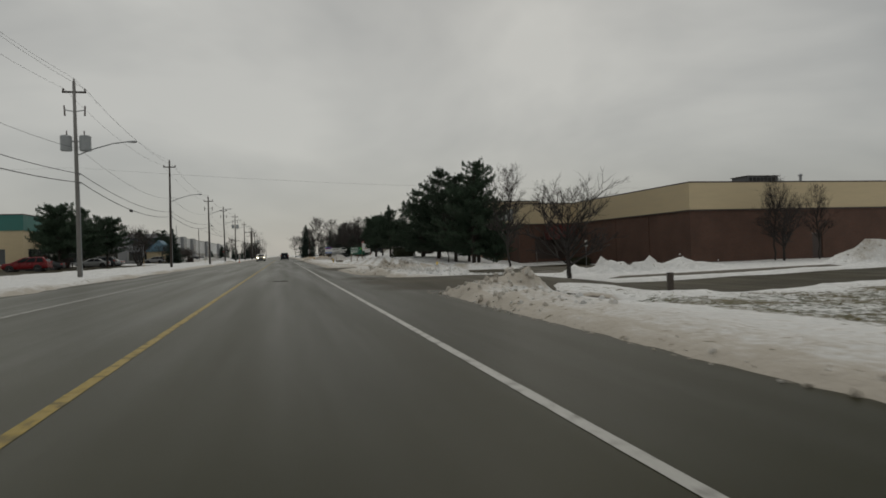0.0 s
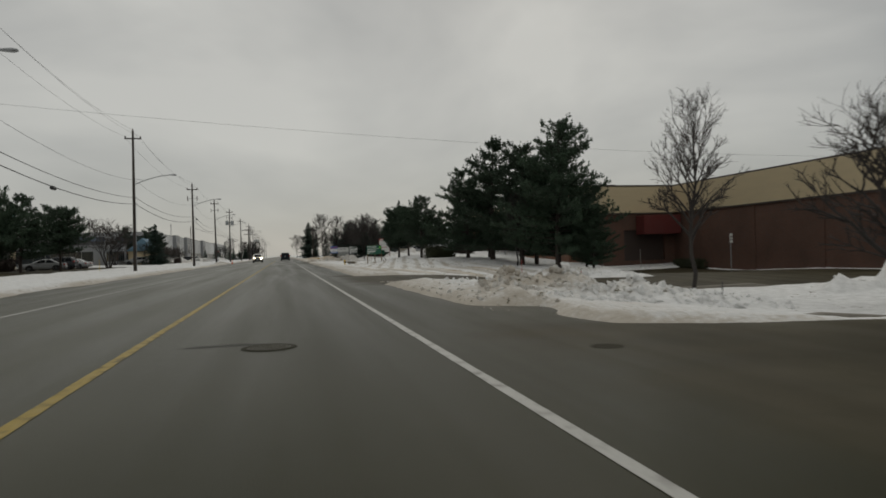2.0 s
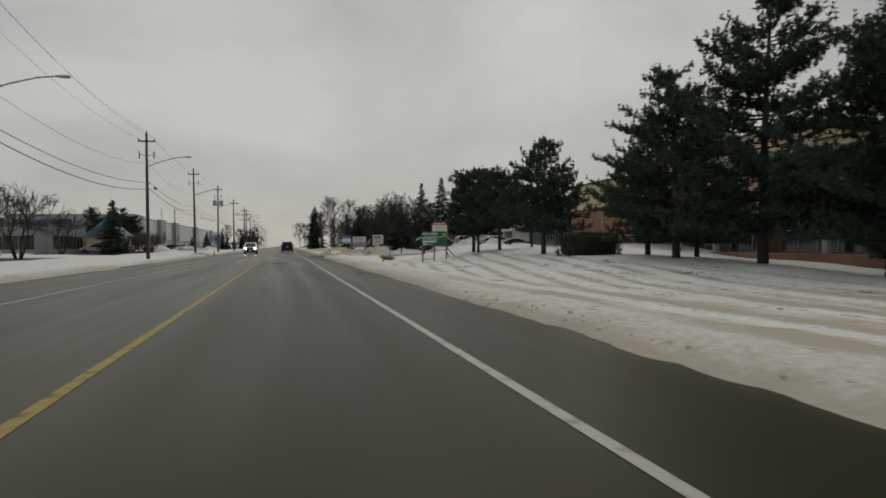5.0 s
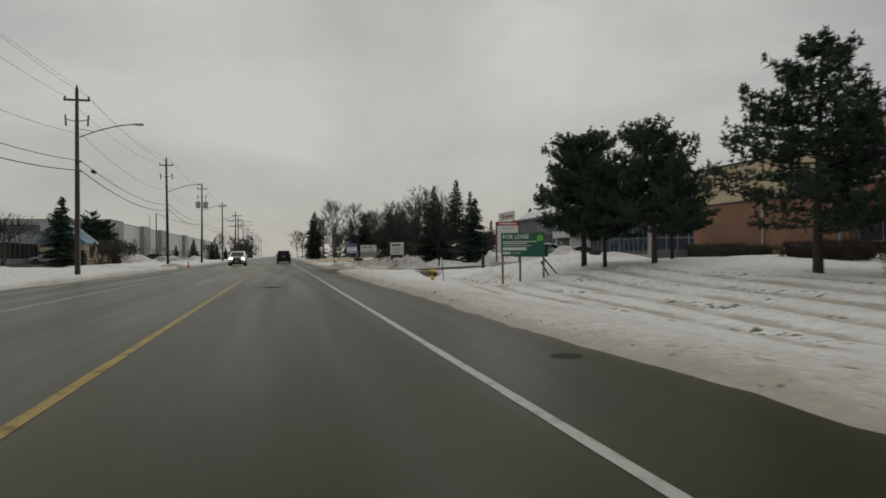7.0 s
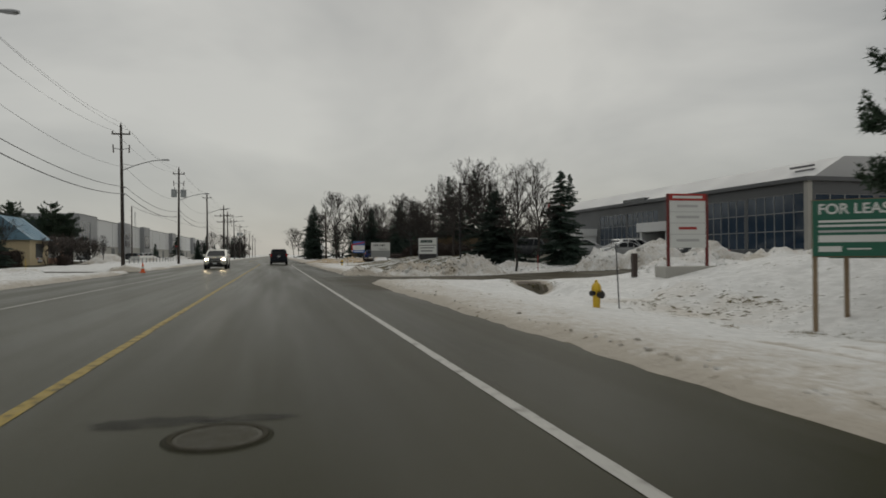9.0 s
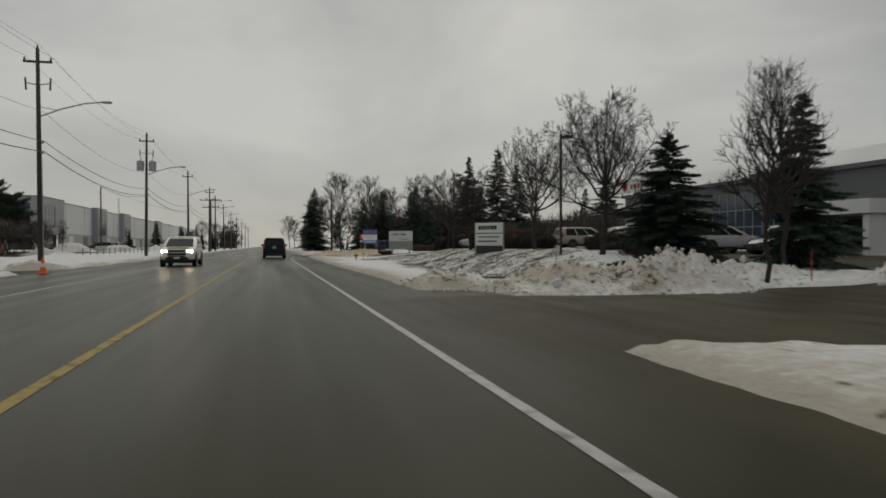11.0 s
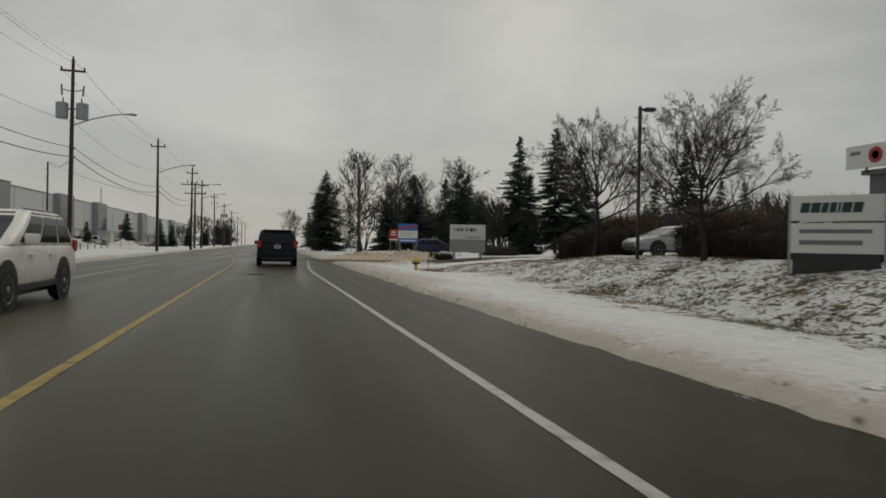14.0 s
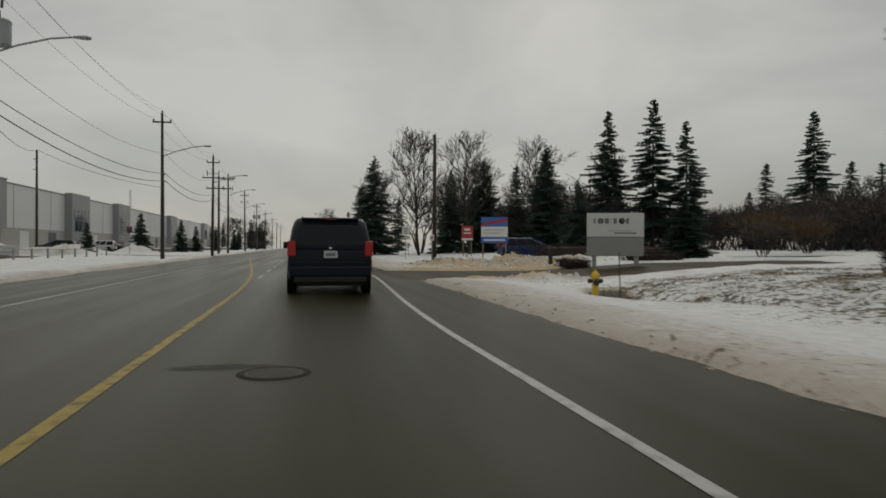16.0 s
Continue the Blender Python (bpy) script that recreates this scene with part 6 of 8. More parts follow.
def woodland(name, label, rows):
    """Many distant trees joined into one mesh; rows of (tree, x, y, turn, size)."""
    cache, mats = {}, []
    co, loops, totals, slots = [], [], [], []
    base = 0
    gz = {}
    for t, x, y, turn, size in rows:
        if t.name not in cache:
            got = []
            for c in t.children:
                me = c.data
                v = np.empty(len(me.vertices) * 3, np.float32)
                me.vertices.foreach_get("co", v)
                lo = np.empty(len(me.loops), np.int32)
                me.loops.foreach_get("vertex_index", lo)
                tot = np.empty(len(me.polygons), np.int32)
                me.polygons.foreach_get("loop_total", tot)
                if me.materials[0] not in mats:
                    mats.append(me.materials[0])
                got.append((v.reshape(-1, 3), lo, tot, mats.index(me.materials[0])))
            cache[t.name] = got
        m = np.array(pose(x, y, ground_z(x, y) - 0.05, 0, 0, turn) @ Matrix.Scale(size, 4))
        for v, lo, tot, slot in cache[t.name]:
            co.append(v @ m[:3, :3].T + m[:3, 3])
            loops.append(lo + base)
            totals.append(tot)
            slots.append(np.full(len(tot), slot, np.int32))
            base += len(v)
    co, loops, totals, slots = (np.concatenate(q) for q in (co, loops, totals, slots))
    me = bpy.data.meshes.new(name)
    me.vertices.add(len(co))
    me.vertices.foreach_set("co", co.astype(np.float32).ravel())
    me.loops.add(len(loops))
    me.loops.foreach_set("vertex_index", loops)
    me.polygons.add(len(totals))
    me.polygons.foreach_set("loop_start", np.concatenate(([0], np.cumsum(totals)[:-1])).astype(np.int32))
    me.polygons.foreach_set("loop_total", totals)
    for m in mats:
        me.materials.append(m)
    me.polygons.foreach_set("material_index", slots)
    me.update()
    me.validate()
    return tagged(new(name, me), label, "woodland", kind="stuff")


# the wood that closes the view on the far side
for x, y in ((9.5, 245.6), (12.5, 233.6), (14.2, 242.6), (19.5, 240.6), (22.0, 247.6), (26.5, 235.6), (29.0, 247.6), (33.5, 236.6), (36.0, 250.6), (39.0, 242.6), (49, 244.6), (54, 239.6), (58, 231.6), (61, 223.6), (56, 216.6)):
    again(rw.choice((T_WOOD, T_WOOD, T_BUSHY)), x, y, rw.uniform(0, 360), rw.uniform(0.78, 1.12) * (1.0 if x < 46 else 0.6))
rows = []
for k in range(64):
    x = rw.uniform(22, 135)
    rows.append((rw.choice((T_WOOD, T_BUSHY, T_BUSHY)), x, rw.uniform(245.6, 295.6), rw.uniform(0, 360), rw.uniform(0.72, 1.08) * (1.0 if x < 50 else 0.72)))
for k in range(24):
    rows.append((rw.choice((T_WOOD, T_BUSHY)), rw.uniform(62, 130), rw.uniform(205.6, 245.6), rw.uniform(0, 360), rw.uniform(0.42, 0.62)))
for k in range(18):
    rows.append((S_FAR, rw.uniform(28, 125), rw.uniform(235.6, 280.6), rw.uniform(0, 360), rw.uniform(0.65, 1.2)))
woodland("leafless_wood", "bare grey-brown wood with dark spruces behind the works", rows)
rows = []
for k in range(11):
    rows.append((rw.choice((T_WOOD, T_BUSHY)), rw.uniform(-20, -13), rw.uniform(335.6, 465.6), rw.uniform(0, 360), rw.uniform(0.55, 0.9)))
for k in range(9):
    rows.append((rw.choice((T_WOOD, S_FAR)), rw.uniform(6, 16), rw.uniform(253.6, 415.6), rw.uniform(0, 360), rw.uniform(0.7, 1.0)))
for k in range(16):
    x = rw.choice((rw.uniform(-70, -15), rw.uniform(8, 70)))
    rows.append((rw.choice((T_WOOD, T_BUSHY, S_FAR)), x, rw.uniform(425.6, 635.6), rw.uniform(0, 360), rw.uniform(0.7, 1.15)))
woodland("far_roadside_trees", "bare trees and spruces far along the road", rows)


def hedge(name, label, x0, x1, y0, y1, h, mat, seed, density=120, group="hedges", dome=0.0):
    """A clipped hedge or rounded bush: a dark woody core under thousands of twig tips."""
    r = random.Random(seed)
    t = thing(name, label, "hedge", group, at=pose((x0 + x1) / 2, (y0 + y1) / 2, ground_z((x0 + x1) / 2, (y0 + y1) / 2) - 0.08))
    ax, ay = (x1 - x0) / 2, (y1 - y0) / 2

    def rounded(p):
        u = min(1.0, math.hypot(p.x / ax, p.y / ay))
        p.z *= 1 - dome * u ** 2.5
        k = 1 - 0.35 * dome * (p.z / h - 0.55) ** 2 * 4
        p.x, p.y = p.x * k, p.y * k
        p *= 0.90 + 0.14 * noise.noise(p * 1.3 + Vector((seed, 0, 0)))
        return p

    core = boxed(-ax * .8, ax * .8, -ay * .84, ay * .84, 0.0, h * 0.84, min(ax, ay, h) * 0.38)
    bmesh.ops.subdivide_edges(core, edges=core.edges[:], cuts=3, use_grid_fill=True)
    for v in core.verts:
        v.co = rounded(v.co)
    part("woody_core", core, mat, t)
    spots = []
    area = 2 * (ax + ay) * 2 * h + 4 * ax * ay
    for _ in range(int(area * density)):
        k = r.random() * area
        if k < 4 * ax * ay:
            p = Vector((r.uniform(-ax, ax) * .96, r.uniform(-ay, ay) * .96, h * r.uniform(.8, .97)))
            d = Vector((0, 0, 1))
        else:
            if r.random() < ay / (ax + ay):
                s = r.choice((-1, 1))
                p, d = Vector((s * ax * .9, r.uniform(-ay, ay), h * r.uniform(0.02, .95))), Vector((s, 0, .5))
            else:
                s = r.choice((-1, 1))
                p, d = Vector((r.uniform(-ax, ax), s * ay * .92, h * r.uniform(0.02, .95))), Vector((0, s, .5))
        p = rounded(p)
        d = (d + rnd_dir(r) * 0.9).normalized()
        w = d.cross(rnd_dir(r)).normalized() * r.uniform(.008, .02)
        spots.append((p - d * 0.12, p + d * r.uniform(.08, .30), w))
    blade_mesh("foliage", spots, mat, t)
    return t


hedge("hedge", "clipped brown-green hedge in front of the entrance", 14.1, 17.6, 86.5, 88.7, 1.4, GREEN_HEDGE, 1)
for k, (y, w, h) in enumerate(((141.2, 2.6, 1.2), (144.9, 2.3, 1.15), (152.8, 2.2, 1.15), (155.0, 2.4, 1.35), (157.3, 2.4, 1.4), (160.4, 2.2, 1.4), (162.4, 2.2, 1.6), (164.3, 2.0, 2.1), (171.3, 2.0, 2.0), (173.2, 2.2, 2.2), (175.4, 2.2, 1.9))):
    x = 16.5 + 0.2 * math.sin(k * 2.3)
    hedge("bush", "dark brown leafless rounded bush along the car park", x - 1.0, x + 1.0, y - w / 2, y + w / 2, h, HEDGE, 20 + k, 150, "car park bushes", 0.32)
hedge("bush", "small dark bush against the factory wall", 33.0, 34.2, 68.6, 72.6, .9, GREEN_HEDGE, 7, group="bushes")
hedge("bush", "low dark bush under the pines", 20.0, 22.0, 95.0, 99.0, .8, HEDGE, 8, group="bushes")
hedge("bush", "low clipped bush in snow", 23.5, 26, 105, 108, .7, GREEN_HEDGE, 9, group="bushes")
hedge("hedge", "low clipped dark hedge along the orange brick wall", 25.6, 26.8, 108.6, 114.4, .95, GREEN_HEDGE, 16)
hedge("bush", "low dark shrub beside the white sign", 12.8, 14.4, 192.2, 194.0, .5, HEDGE, 10, group="bushes")
hedge("bush", "low dark shrub beside the white sign", 17.0, 20.4, 193.0, 195.2, .5, HEDGE, 11, group="bushes")
hedge("hedge", "long low dark hedge behind the signs", 16, 30, 207.6, 210.1, .9, HEDGE, 12, 60)
hedge("bush", "round brown bush across the road", -27, -24.5, 168, 171, 2.0, HEDGE, 13, group="bushes")
hedge("bush", "round brown bush across the road", -23.5, -22, 176, 178, 1.5, HEDGE, 14, group="bushes")
hedge("bush", "dark brown bush beside the teal building", -35, -31, 108, 112, 1.8, HEDGE, 15, group="bushes")
T_SHRUB = set_down(bare_tree(26, 2.6, "leafless brown undergrowth shrub at the edge of the wood", 0.36, 0.75, 3, 0.3, group="undergrowth shrubs", stems=9, twig=1.0, mat=material("grey_brown_twigs", (0.060, 0.049, 0.043), 0.95, vary=0.35, scale=0.4, fine=6, bump=0.0), fine=0.016, light=True), 26.0, 194.6)
T_OCHRE = set_down(bare_tree(27, 3.4, "leafless ochre-brown shrub beside the drive", 0.28, 0.6, 4, 0.6, group="undergrowth shrubs", stems=9, twig=1.3, mat=material("ochre_twigs", (0.095, 0.064, 0.032), 0.95, vary=0.4, scale=1.2, fine=9, bump=0.0), fine=0.013, light=True), 36.0, 202.6)
again(T_OCHRE, 34.0, 204.6, 70, 1.1)
again(T_OCHRE, 18.2, 164.4, 20, 0.72, "leafless ochre-brown shrub behind the bushes")
again(T_OCHRE, 18.2, 173.0, 110, 0.8, "leafless ochre-brown shrub behind the bushes")
for k, (x, y, s) in enumerate(((-27.4, 187, 1.5), (-26.8, 191.5, 1.7), (-28.6, 195, 1.8), (-26.3, 198.5, 1.7), (-28.8, 201, 1.7), (-27.2, 205.5, 1.6))):
    again(T_SHRUB, x, y, 61 * k, s, "leafless brown shrub in front of the low offices")
again(T_OCHRE, 38.5, 205.6, 170, 0.9)
rows = []
for k in range(150):
    if k < 112:
        x, y = rw.uniform(20, 118), rw.uniform(241.6, 262.6)
    elif k < 138:
        x, y = rw.uniform(52, 75), rw.uniform(200.6, 240.6)
    else:
        x, y = rw.uniform(-22, -13.5), rw.uniform(330, 470)
    rows.append((T_SHRUB, x, y, rw.uniform(0, 360), rw.uniform(1.6, 3.2) if x > 0 else rw.uniform(0.9, 1.8)))
woodland("undergrowth", "tangled leafless brown undergrowth at the edge of the wood", rows)

# ---------------- poles, wires, lamps ----------------
POLE_X = -12.6


def utility_pole(y, h=12.4, x=POLE_X, lamp=True, cans=0, arms=1, lean=0.0, mat=WOOD_POLE, label="", drop=True, arm_z=9.0, can_z=3.9):
    p = thing("utility_pole", label or "tall weathered wooden utility pole with a street lamp arm", "utility pole", "utility poles", at=pose(x, y, ground_z(x, y) - 0.1, 0, lean, 0))
    part("pole", rodded((0, 0, 0), (0, 0, h), 0.17, 0.10, 12), mat, p, smooth=True)
    for k in range(arms):
        z = h - 0.75 - 1.35 * k
        if k == 0:
            arm = part("crossarm", boxed(-0.75, 0.75, -0.06, 0.06, z - 0.06, z + 0.06, 0.01), WOOD_POLE, p)
            for dx in (-0.68, 0.68):
                part("insulator", lathe(bmesh.new(), [(0.03, 0), (0.075, .05), (0.05, .09), (0.07, .13), (0.04, .2)], 10, Matrix.Translation((dx, 0, z + 0.06))), INSULATOR, arm)
            part("insulator", lathe(bmesh.new(), [(0.03, 0), (0.07, .05), (0.045, .1), (0.065, .15), (0.03, .22)], 10, Matrix.Translation((0, 0, h))), INSULATOR, p)
        else:
            bm = bmesh.new()
            for s in (-1, 1):
                rod(bm, (0, 0, z), (s * 0.62, 0, z + 0.12), 0.035, n=6)
            arm = part("bracket", bm, GALV, p)
            for s in (-1, 1):
                part("fuse", rodded((s * 0.62, 0, z - 0.28), (s * 0.66, 0, z + 0.42), 0.06, 0.05, 8), INSULATOR, arm)
    for k in range(cans):
        s = (-1, 1)[k % 2]
        can = part("transformer", lathe(bmesh.new(), [(0.34, 0), (0.37, 0.05), (0.37, 0.92), (0.39, 0.95), (0.34, 1.04), (0.1, 1.08)], 18, Matrix.Translation((s * 0.60, 0, h - can_z))), TRANSFORMER, p, "grey drum transformer", smooth=False)
        part("bushing", rodded((s * 0.55, 0.0, h - can_z + 1.05), (s * 0.55, 0, h - can_z + 1.4), 0.05, 0.035, 8), INSULATOR, can)
        part("hanger", boxed(min(0, s * 0.3), max(0, s * 0.3), -0.05, 0.05, h - can_z + 0.6, h - can_z + 0.7), GALV, p)
    if lamp:
        bm = bmesh.new()
        pts = [Vector(c) for c in ((0.08, 0, arm_z - 0.75), (1.2, 0, arm_z - 0.28), (2.4, 0, arm_z + 0.08), (3.3, 0, arm_z + 0.2))]
        for a, b in zip(pts, pts[1:]):
            rod(bm, a, b, 0.045, 0.04, 8)
        rod(bm, (0.08, 0, arm_z - 0.2), (1.0, 0, arm_z - 0.36), 0.022, 0.022, 6)
        la = part("lamp_arm", bm, GALV, p, "curved steel lamp arm")
        hd = lathe(bmesh.new(), [(0.03, -0.34), (0.09, -0.28), (0.14, -0.05), (0.16, 0.18), (0.1, 0.34)], 14, pose(3.55, 0, arm_z + 0.2, 0, 90, 0) @ Matrix.Diagonal((0.55, 1, 1, 1)))
        head = part("lamp_head", hd, GALV, la, "grey cobra-head street lamp")
    for z in (6.6, 7.2):
        part("cable_clamp", boxed(0.10, 0.24, -0.05, 0.05, z - 0.07, z + 0.07, 0.01), GALV, p)
    if drop:
        part("riser", rodded((0.16, -0.05, 0.1), (0.14, -0.05, 6.4), 0.03, n=6), GALV, p)
    return p


POLES = [(-34, 12.6, 0, -13.6), (9, 13.0, 0, -13.6), (50.0, 13.6, 2, -13.6), (90.2, 13.7, 0, -13.9), (121.0, 11.8, 0, -12.35), (157.6, 12.6, 0, -12.75), (190.2, 13.0, 2, -12.6), (219.6, 12.3, 0, -11.7), (241.6, 11.8, 0, -10.6), (263.6, 11.8, 0, -11.2), (297.6, 12, 0, -11.6), (335.6, 12, 2, -12), (375.6, 12, 0, -12), (420.6, 12, 0, -12), (465.6, 12, 0, -12), (515.6, 12, 0, -12)]
for k, (y, h, cans, px) in enumerate(POLES):
    grey = y in (50.0,)
    utility_pole(y, h, px, cans=cans, arms=1 if y in (90.2, 219.6) else 2, lean=(-.6, .4, -.2, .5, 0)[k % 5], mat=GREY_POLE if grey else WOOD_POLE,
                 label=("tall grey utility pole with two drum transformers and a lamp arm" if cans else ""), arm_z=9.45 if y > 100 else 9.25, can_z=4.8 if grey else 3.9)


def wire(points, r, name="overhead_cable", label="black overhead cable sagging between poles", group="overhead cables"):
    cu = bpy.data.curves.new(name, "CURVE")
    cu.dimensions = "3D"
    cu.bevel_depth, cu.bevel_resolution = r, 1
    for a, b, sag in points:
        s = cu.splines.new("POLY")
        n = 14
        s.points.add(n)
        for i in range(n + 1):
            t = i / n
            s.points[i].co = (a[0] + (b[0] - a[0]) * t, a[1] + (b[1] - a[1]) * t, a[2] + (b[2] - a[2]) * t - sag * 4 * t * (1 - t), 1)
    cu.materials.append(WIRE)
    return tagged(new(name, cu), label, "cable", group)


RUNS = ((-0.68, -0.55, .8, .008), (0.68, -0.55, .8, .008), (0.0, 0.15, .8, .007), (0.15, None, .9, .020))
for dx, dz, sag, r in RUNS[:3]:
    wire([((a[3] + dx, a[0], a[1] + dz), (b[3] + dx, b[0], b[1] + dz), sag) for a, b in zip(POLES, POLES[1:])], r, label="thin high power line along the poles")
for z, sag, r in ((6.5, .85, .026), (7.1, .75, .020), (8.8, .9, .010)):
    wire([((a[3] + 0.2, a[0], z + .1), (b[3] + 0.2, b[0], z + .1), sag) for a, b in zip(POLES, POLES[1:])], r)
wire([((-60.0, 54.0, 8.6), (-13.6, 50.0, 7.6), 0.5), ((-13.6, 50.0, 7.6), (34.5, 57.0, 6.6), 0.5)], 0.0045, label="thin service wire crossing over the road")


def splice_case(x, y, z):
    s = thing("cable_splice_case", "black cylindrical splice case hung on an overhead cable", "cable box", "splice cases", at=pose(x, y, z))
    part("case", lathe(bmesh.new(), [(0.05, -0.34), (0.12, -0.28), (0.13, 0.0), (0.12, 0.28), (0.05, 0.34)], 14, pose(0, 0, -0.12, 90, 0, 0)), BLACK, s)
    for k in (-0.2, 0.2):
        part("strap", boxed(-0.02, 0.02, k - 0.02, k + 0.02, -0.02, 0.05), GALV, s)


splice_case(-13.5, 66.0, 5.82)
splice_case(-12.2, 124.2, 7.02)
mast = thing("radio_mast", "thin grey lattice radio mast far behind the warehouse", "mast", at=pose(-60, 410.6, 0.5))
for dx, dy in ((-.5, -.3), (.5, -.3), (0, .5)):
    part("leg", rodded((dx, dy, 0), (dx * .5, dy * .5, 20.3), 0.07, 0.05, 5), GALV, mast)
for k in range(14):
    z = 0.8 + k * 1.4
    f = 1 - 0.5 * z / 20.3
    part("brace", rodded((-.5 * f, -.3 * f, z), (.5 * f, -.3 * f, z + 1.2), 0.035, n=4), GALV, mast)


def plain_pole(x, y, h, label, group="side poles"):
    p = thing("utility_pole", label, "utility pole", group, at=pose(x, y, ground_z(x, y) - 0.1))
    part("pole", rodded((0, 0, 0), (0, 0, h), 0.14, 0.10, 10), WOOD_POLE, p, smooth=True)
    part("cap", rodded((0, 0, h), (0, 0, h + 0.05), 0.11, 0.09, 10), GALV, p)
    for z in (h - 0.9, h - 2.0):
        part("insulator", rodded((-0.35, 0, z), (0.02, 0, z), 0.04, 0.03, 6), INSULATOR, p)
    return p


plain_pole(-27.6, 237.4, 10.9, "plain wooden pole set back across the road")
plain_pole(7.9, 201.6, 8.2, "plain wooden pole beside the sandy snow bank")
wire([((-27.6, 237.4, 11.2), (POLE_X, 190.2, 6.4), .6), ((-27.6, 237.4, 11.2), (-11.7, 219.6, 6.0), .5)], .018)
# far pole with a broad double crossarm
fp = thing("utility_pole", "wooden pole with two broad crossarms", "utility pole", "utility poles", at=pose(-11.2, 252.6, 0))
part("pole", rodded((0, 0, 0), (0, 0, 10.4), 0.17, 0.11, 10), WOOD_POLE, fp)
for z, w in ((10.1, 2.1), (8.7, 1.6)):
    a = part("crossarm", boxed(-w, w, -0.07, 0.07, z, z + 0.14), WOOD_POLE, fp)
    for k in range(4):
        dx = -w + 0.15 + k * (2 * w - 0.3) / 3
        part("insulator", rodded((dx, 0, z + 0.14), (dx, 0, z + 0.36), 0.06, 0.03, 8), INSULATOR, a)


def lot_lamp(x, y, h, turn=0.0):
    p = thing("car_park_lamp", "slim dark steel car park lamp post with a flat head", "lamp post", "car park lamps", at=pose(x, y, ground_z(x, y) - 0.1, 0, 0, turn))
    part("base", lathe(bmesh.new(), [(0.2, 0), (0.2, 0.10), (0.16, 0.14)], 14), CONCRETE, p)
    part("post", boxed(-0.055, 0.055, -0.055, 0.055, 0.14, h, 0.01), DARK_POST, p)
    arm = part("arm", boxed(0.055, 0.22, -0.03, 0.03, h - 0.16, h - 0.08), DARK_POST, p)
    part("head", boxed(0.22, 0.62, -0.16, 0.16, h - 0.19, h - 0.05, 0.02), DARK_POST, arm, "flat black lamp head")
    return p


lot_lamp(14.2, 145.3, 6.2, -4)
lot_lamp(14.4, 165.8, 6.3, -4)

# ---------------- roadside furniture ----------------


def hydrant(x, y, z=None, turn=0.0, scale=1.0, label="yellow fire hydrant with black caps standing in snow"):
    h = thing("fire_hydrant", label, "fire hydrant", "fire hydrants", at=pose(x, y, ground_z(x, y) - 0.12 if z is None else z, 0, 0, turn) @ Matrix.Scale(scale, 4))
    part("barrel", lathe(bmesh.new(), [(0.15, 0), (0.15, 0.05), (0.095, 0.07), (0.095, 0.55), (0.13, 0.57), (0.13, 0.62), (0.10, 0.64)], 18), YELLOW, h, smooth=False)
    part("bonnet", lathe(bmesh.new(), [(0.13, 0.62), (0.12, 0.68), (0.09, 0.74), (0.04, 0.78), (0.035, 0.84)], 18), YELLOW, h, "domed yellow bonnet")
    for s in (-1, 1):
        part("outlet", lathe(bmesh.new(), [(0.055, 0.07), (0.055, 0.15), (0.07, 0.15), (0.07, 0.20), (0.03, 0.22)], 12, pose(0, 0, 0.5, 0, 90 * s, 0)), BLACK, h, "black outlet cap")
    part("outlet", lathe(bmesh.new(), [(0.075, 0.07), (0.075, 0.15), (0.095, 0.15), (0.095, 0.21), (0.04, 0.23)], 12, pose(0, 0, 0.46, 90, 0, 0)), BLACK, h, "black pumper cap")
    return h


hydrant(10.1, 43.4, -0.54, 0, scale=1.15)
hydrant(8.15, 111.0, -0.42, 20)
hydrant(8.2, 178.9, -0.32, -15)


def stake(x, y, h, mat, label, flag=False):
    s = thing("marker_stake", label, "marker stake", "marker stakes", at=pose(x, y, ground_z(x, y) - 0.1, 0, random.Random(int(x * 10 + y)).uniform(-3, 3), 0))
    part("rod", rodded((0, 0, 0), (0, 0, h), 0.018, 0.015, 6), mat, s)
    part("tip", rodded((0, 0, h), (0, 0, h + 0.05), 0.02, 0.004, 6), DARK_POST, s)
    if flag:
        part("plate", boxed(-0.09, 0.09, -0.025, -0.018, h - 0.28, h), WHITE_SIGN, s)
    return s


stake(13.1, 56.2, 1.05, RED, "thin red plastic snow marker stake", False)
stake(8.75, 110.9, 1.75, DARK_POST, "thin dark hydrant marker rod in snow")
stake(10.4, 42.9, 0.9, RED, "thin red snow marker stake by the hydrant")
stake(8.9, 178.7, 1.5, DARK_POST, "thin dark hydrant marker rod in snow")
stake(14.2, 129.5, 0.9, RED, "thin red snow marker stake in ploughed snow")
stake(-17.5, 92.0, 1.3, YELLOW, "yellow utility marker post in snow")
stake(-15.5, 143, 1.0, YELLOW, "yellow utility marker post in snow")
stake(26.6, 66.5, 2.0, CONCRETE, "slim pale post at the edge of the car park")
stake(13.2, 39.0, 0.7, DARK_POST, "thin dark snow marker rod")


def bollard(x, y, h=0.95, mat=POST_WOOD, label="short square wooden post in snow"):
    b = thing("bollard", label, "bollard", "bollards", at=pose(x, y, ground_z(x, y) - 0.1))
    part("post", boxed(-0.09, 0.09, -0.09, 0.09, 0, h, 0.015), mat, b)
    part("band", boxed(-0.096, 0.096, -0.096, 0.096, h - 0.2, h - 0.14), DARK_TRIM, b)
    return b


bollard(13.9, 21.8, 0.75, WOOD_POLE, "short dark weathered wooden post in snow")
bollard(13.15, 117.6, 1.0, DARK_TRIM, "short dark square post beside the driveway")
bollard(13.0, 194.8, 0.9, WOOD_POLE, "short dark wooden stump in sandy snow")

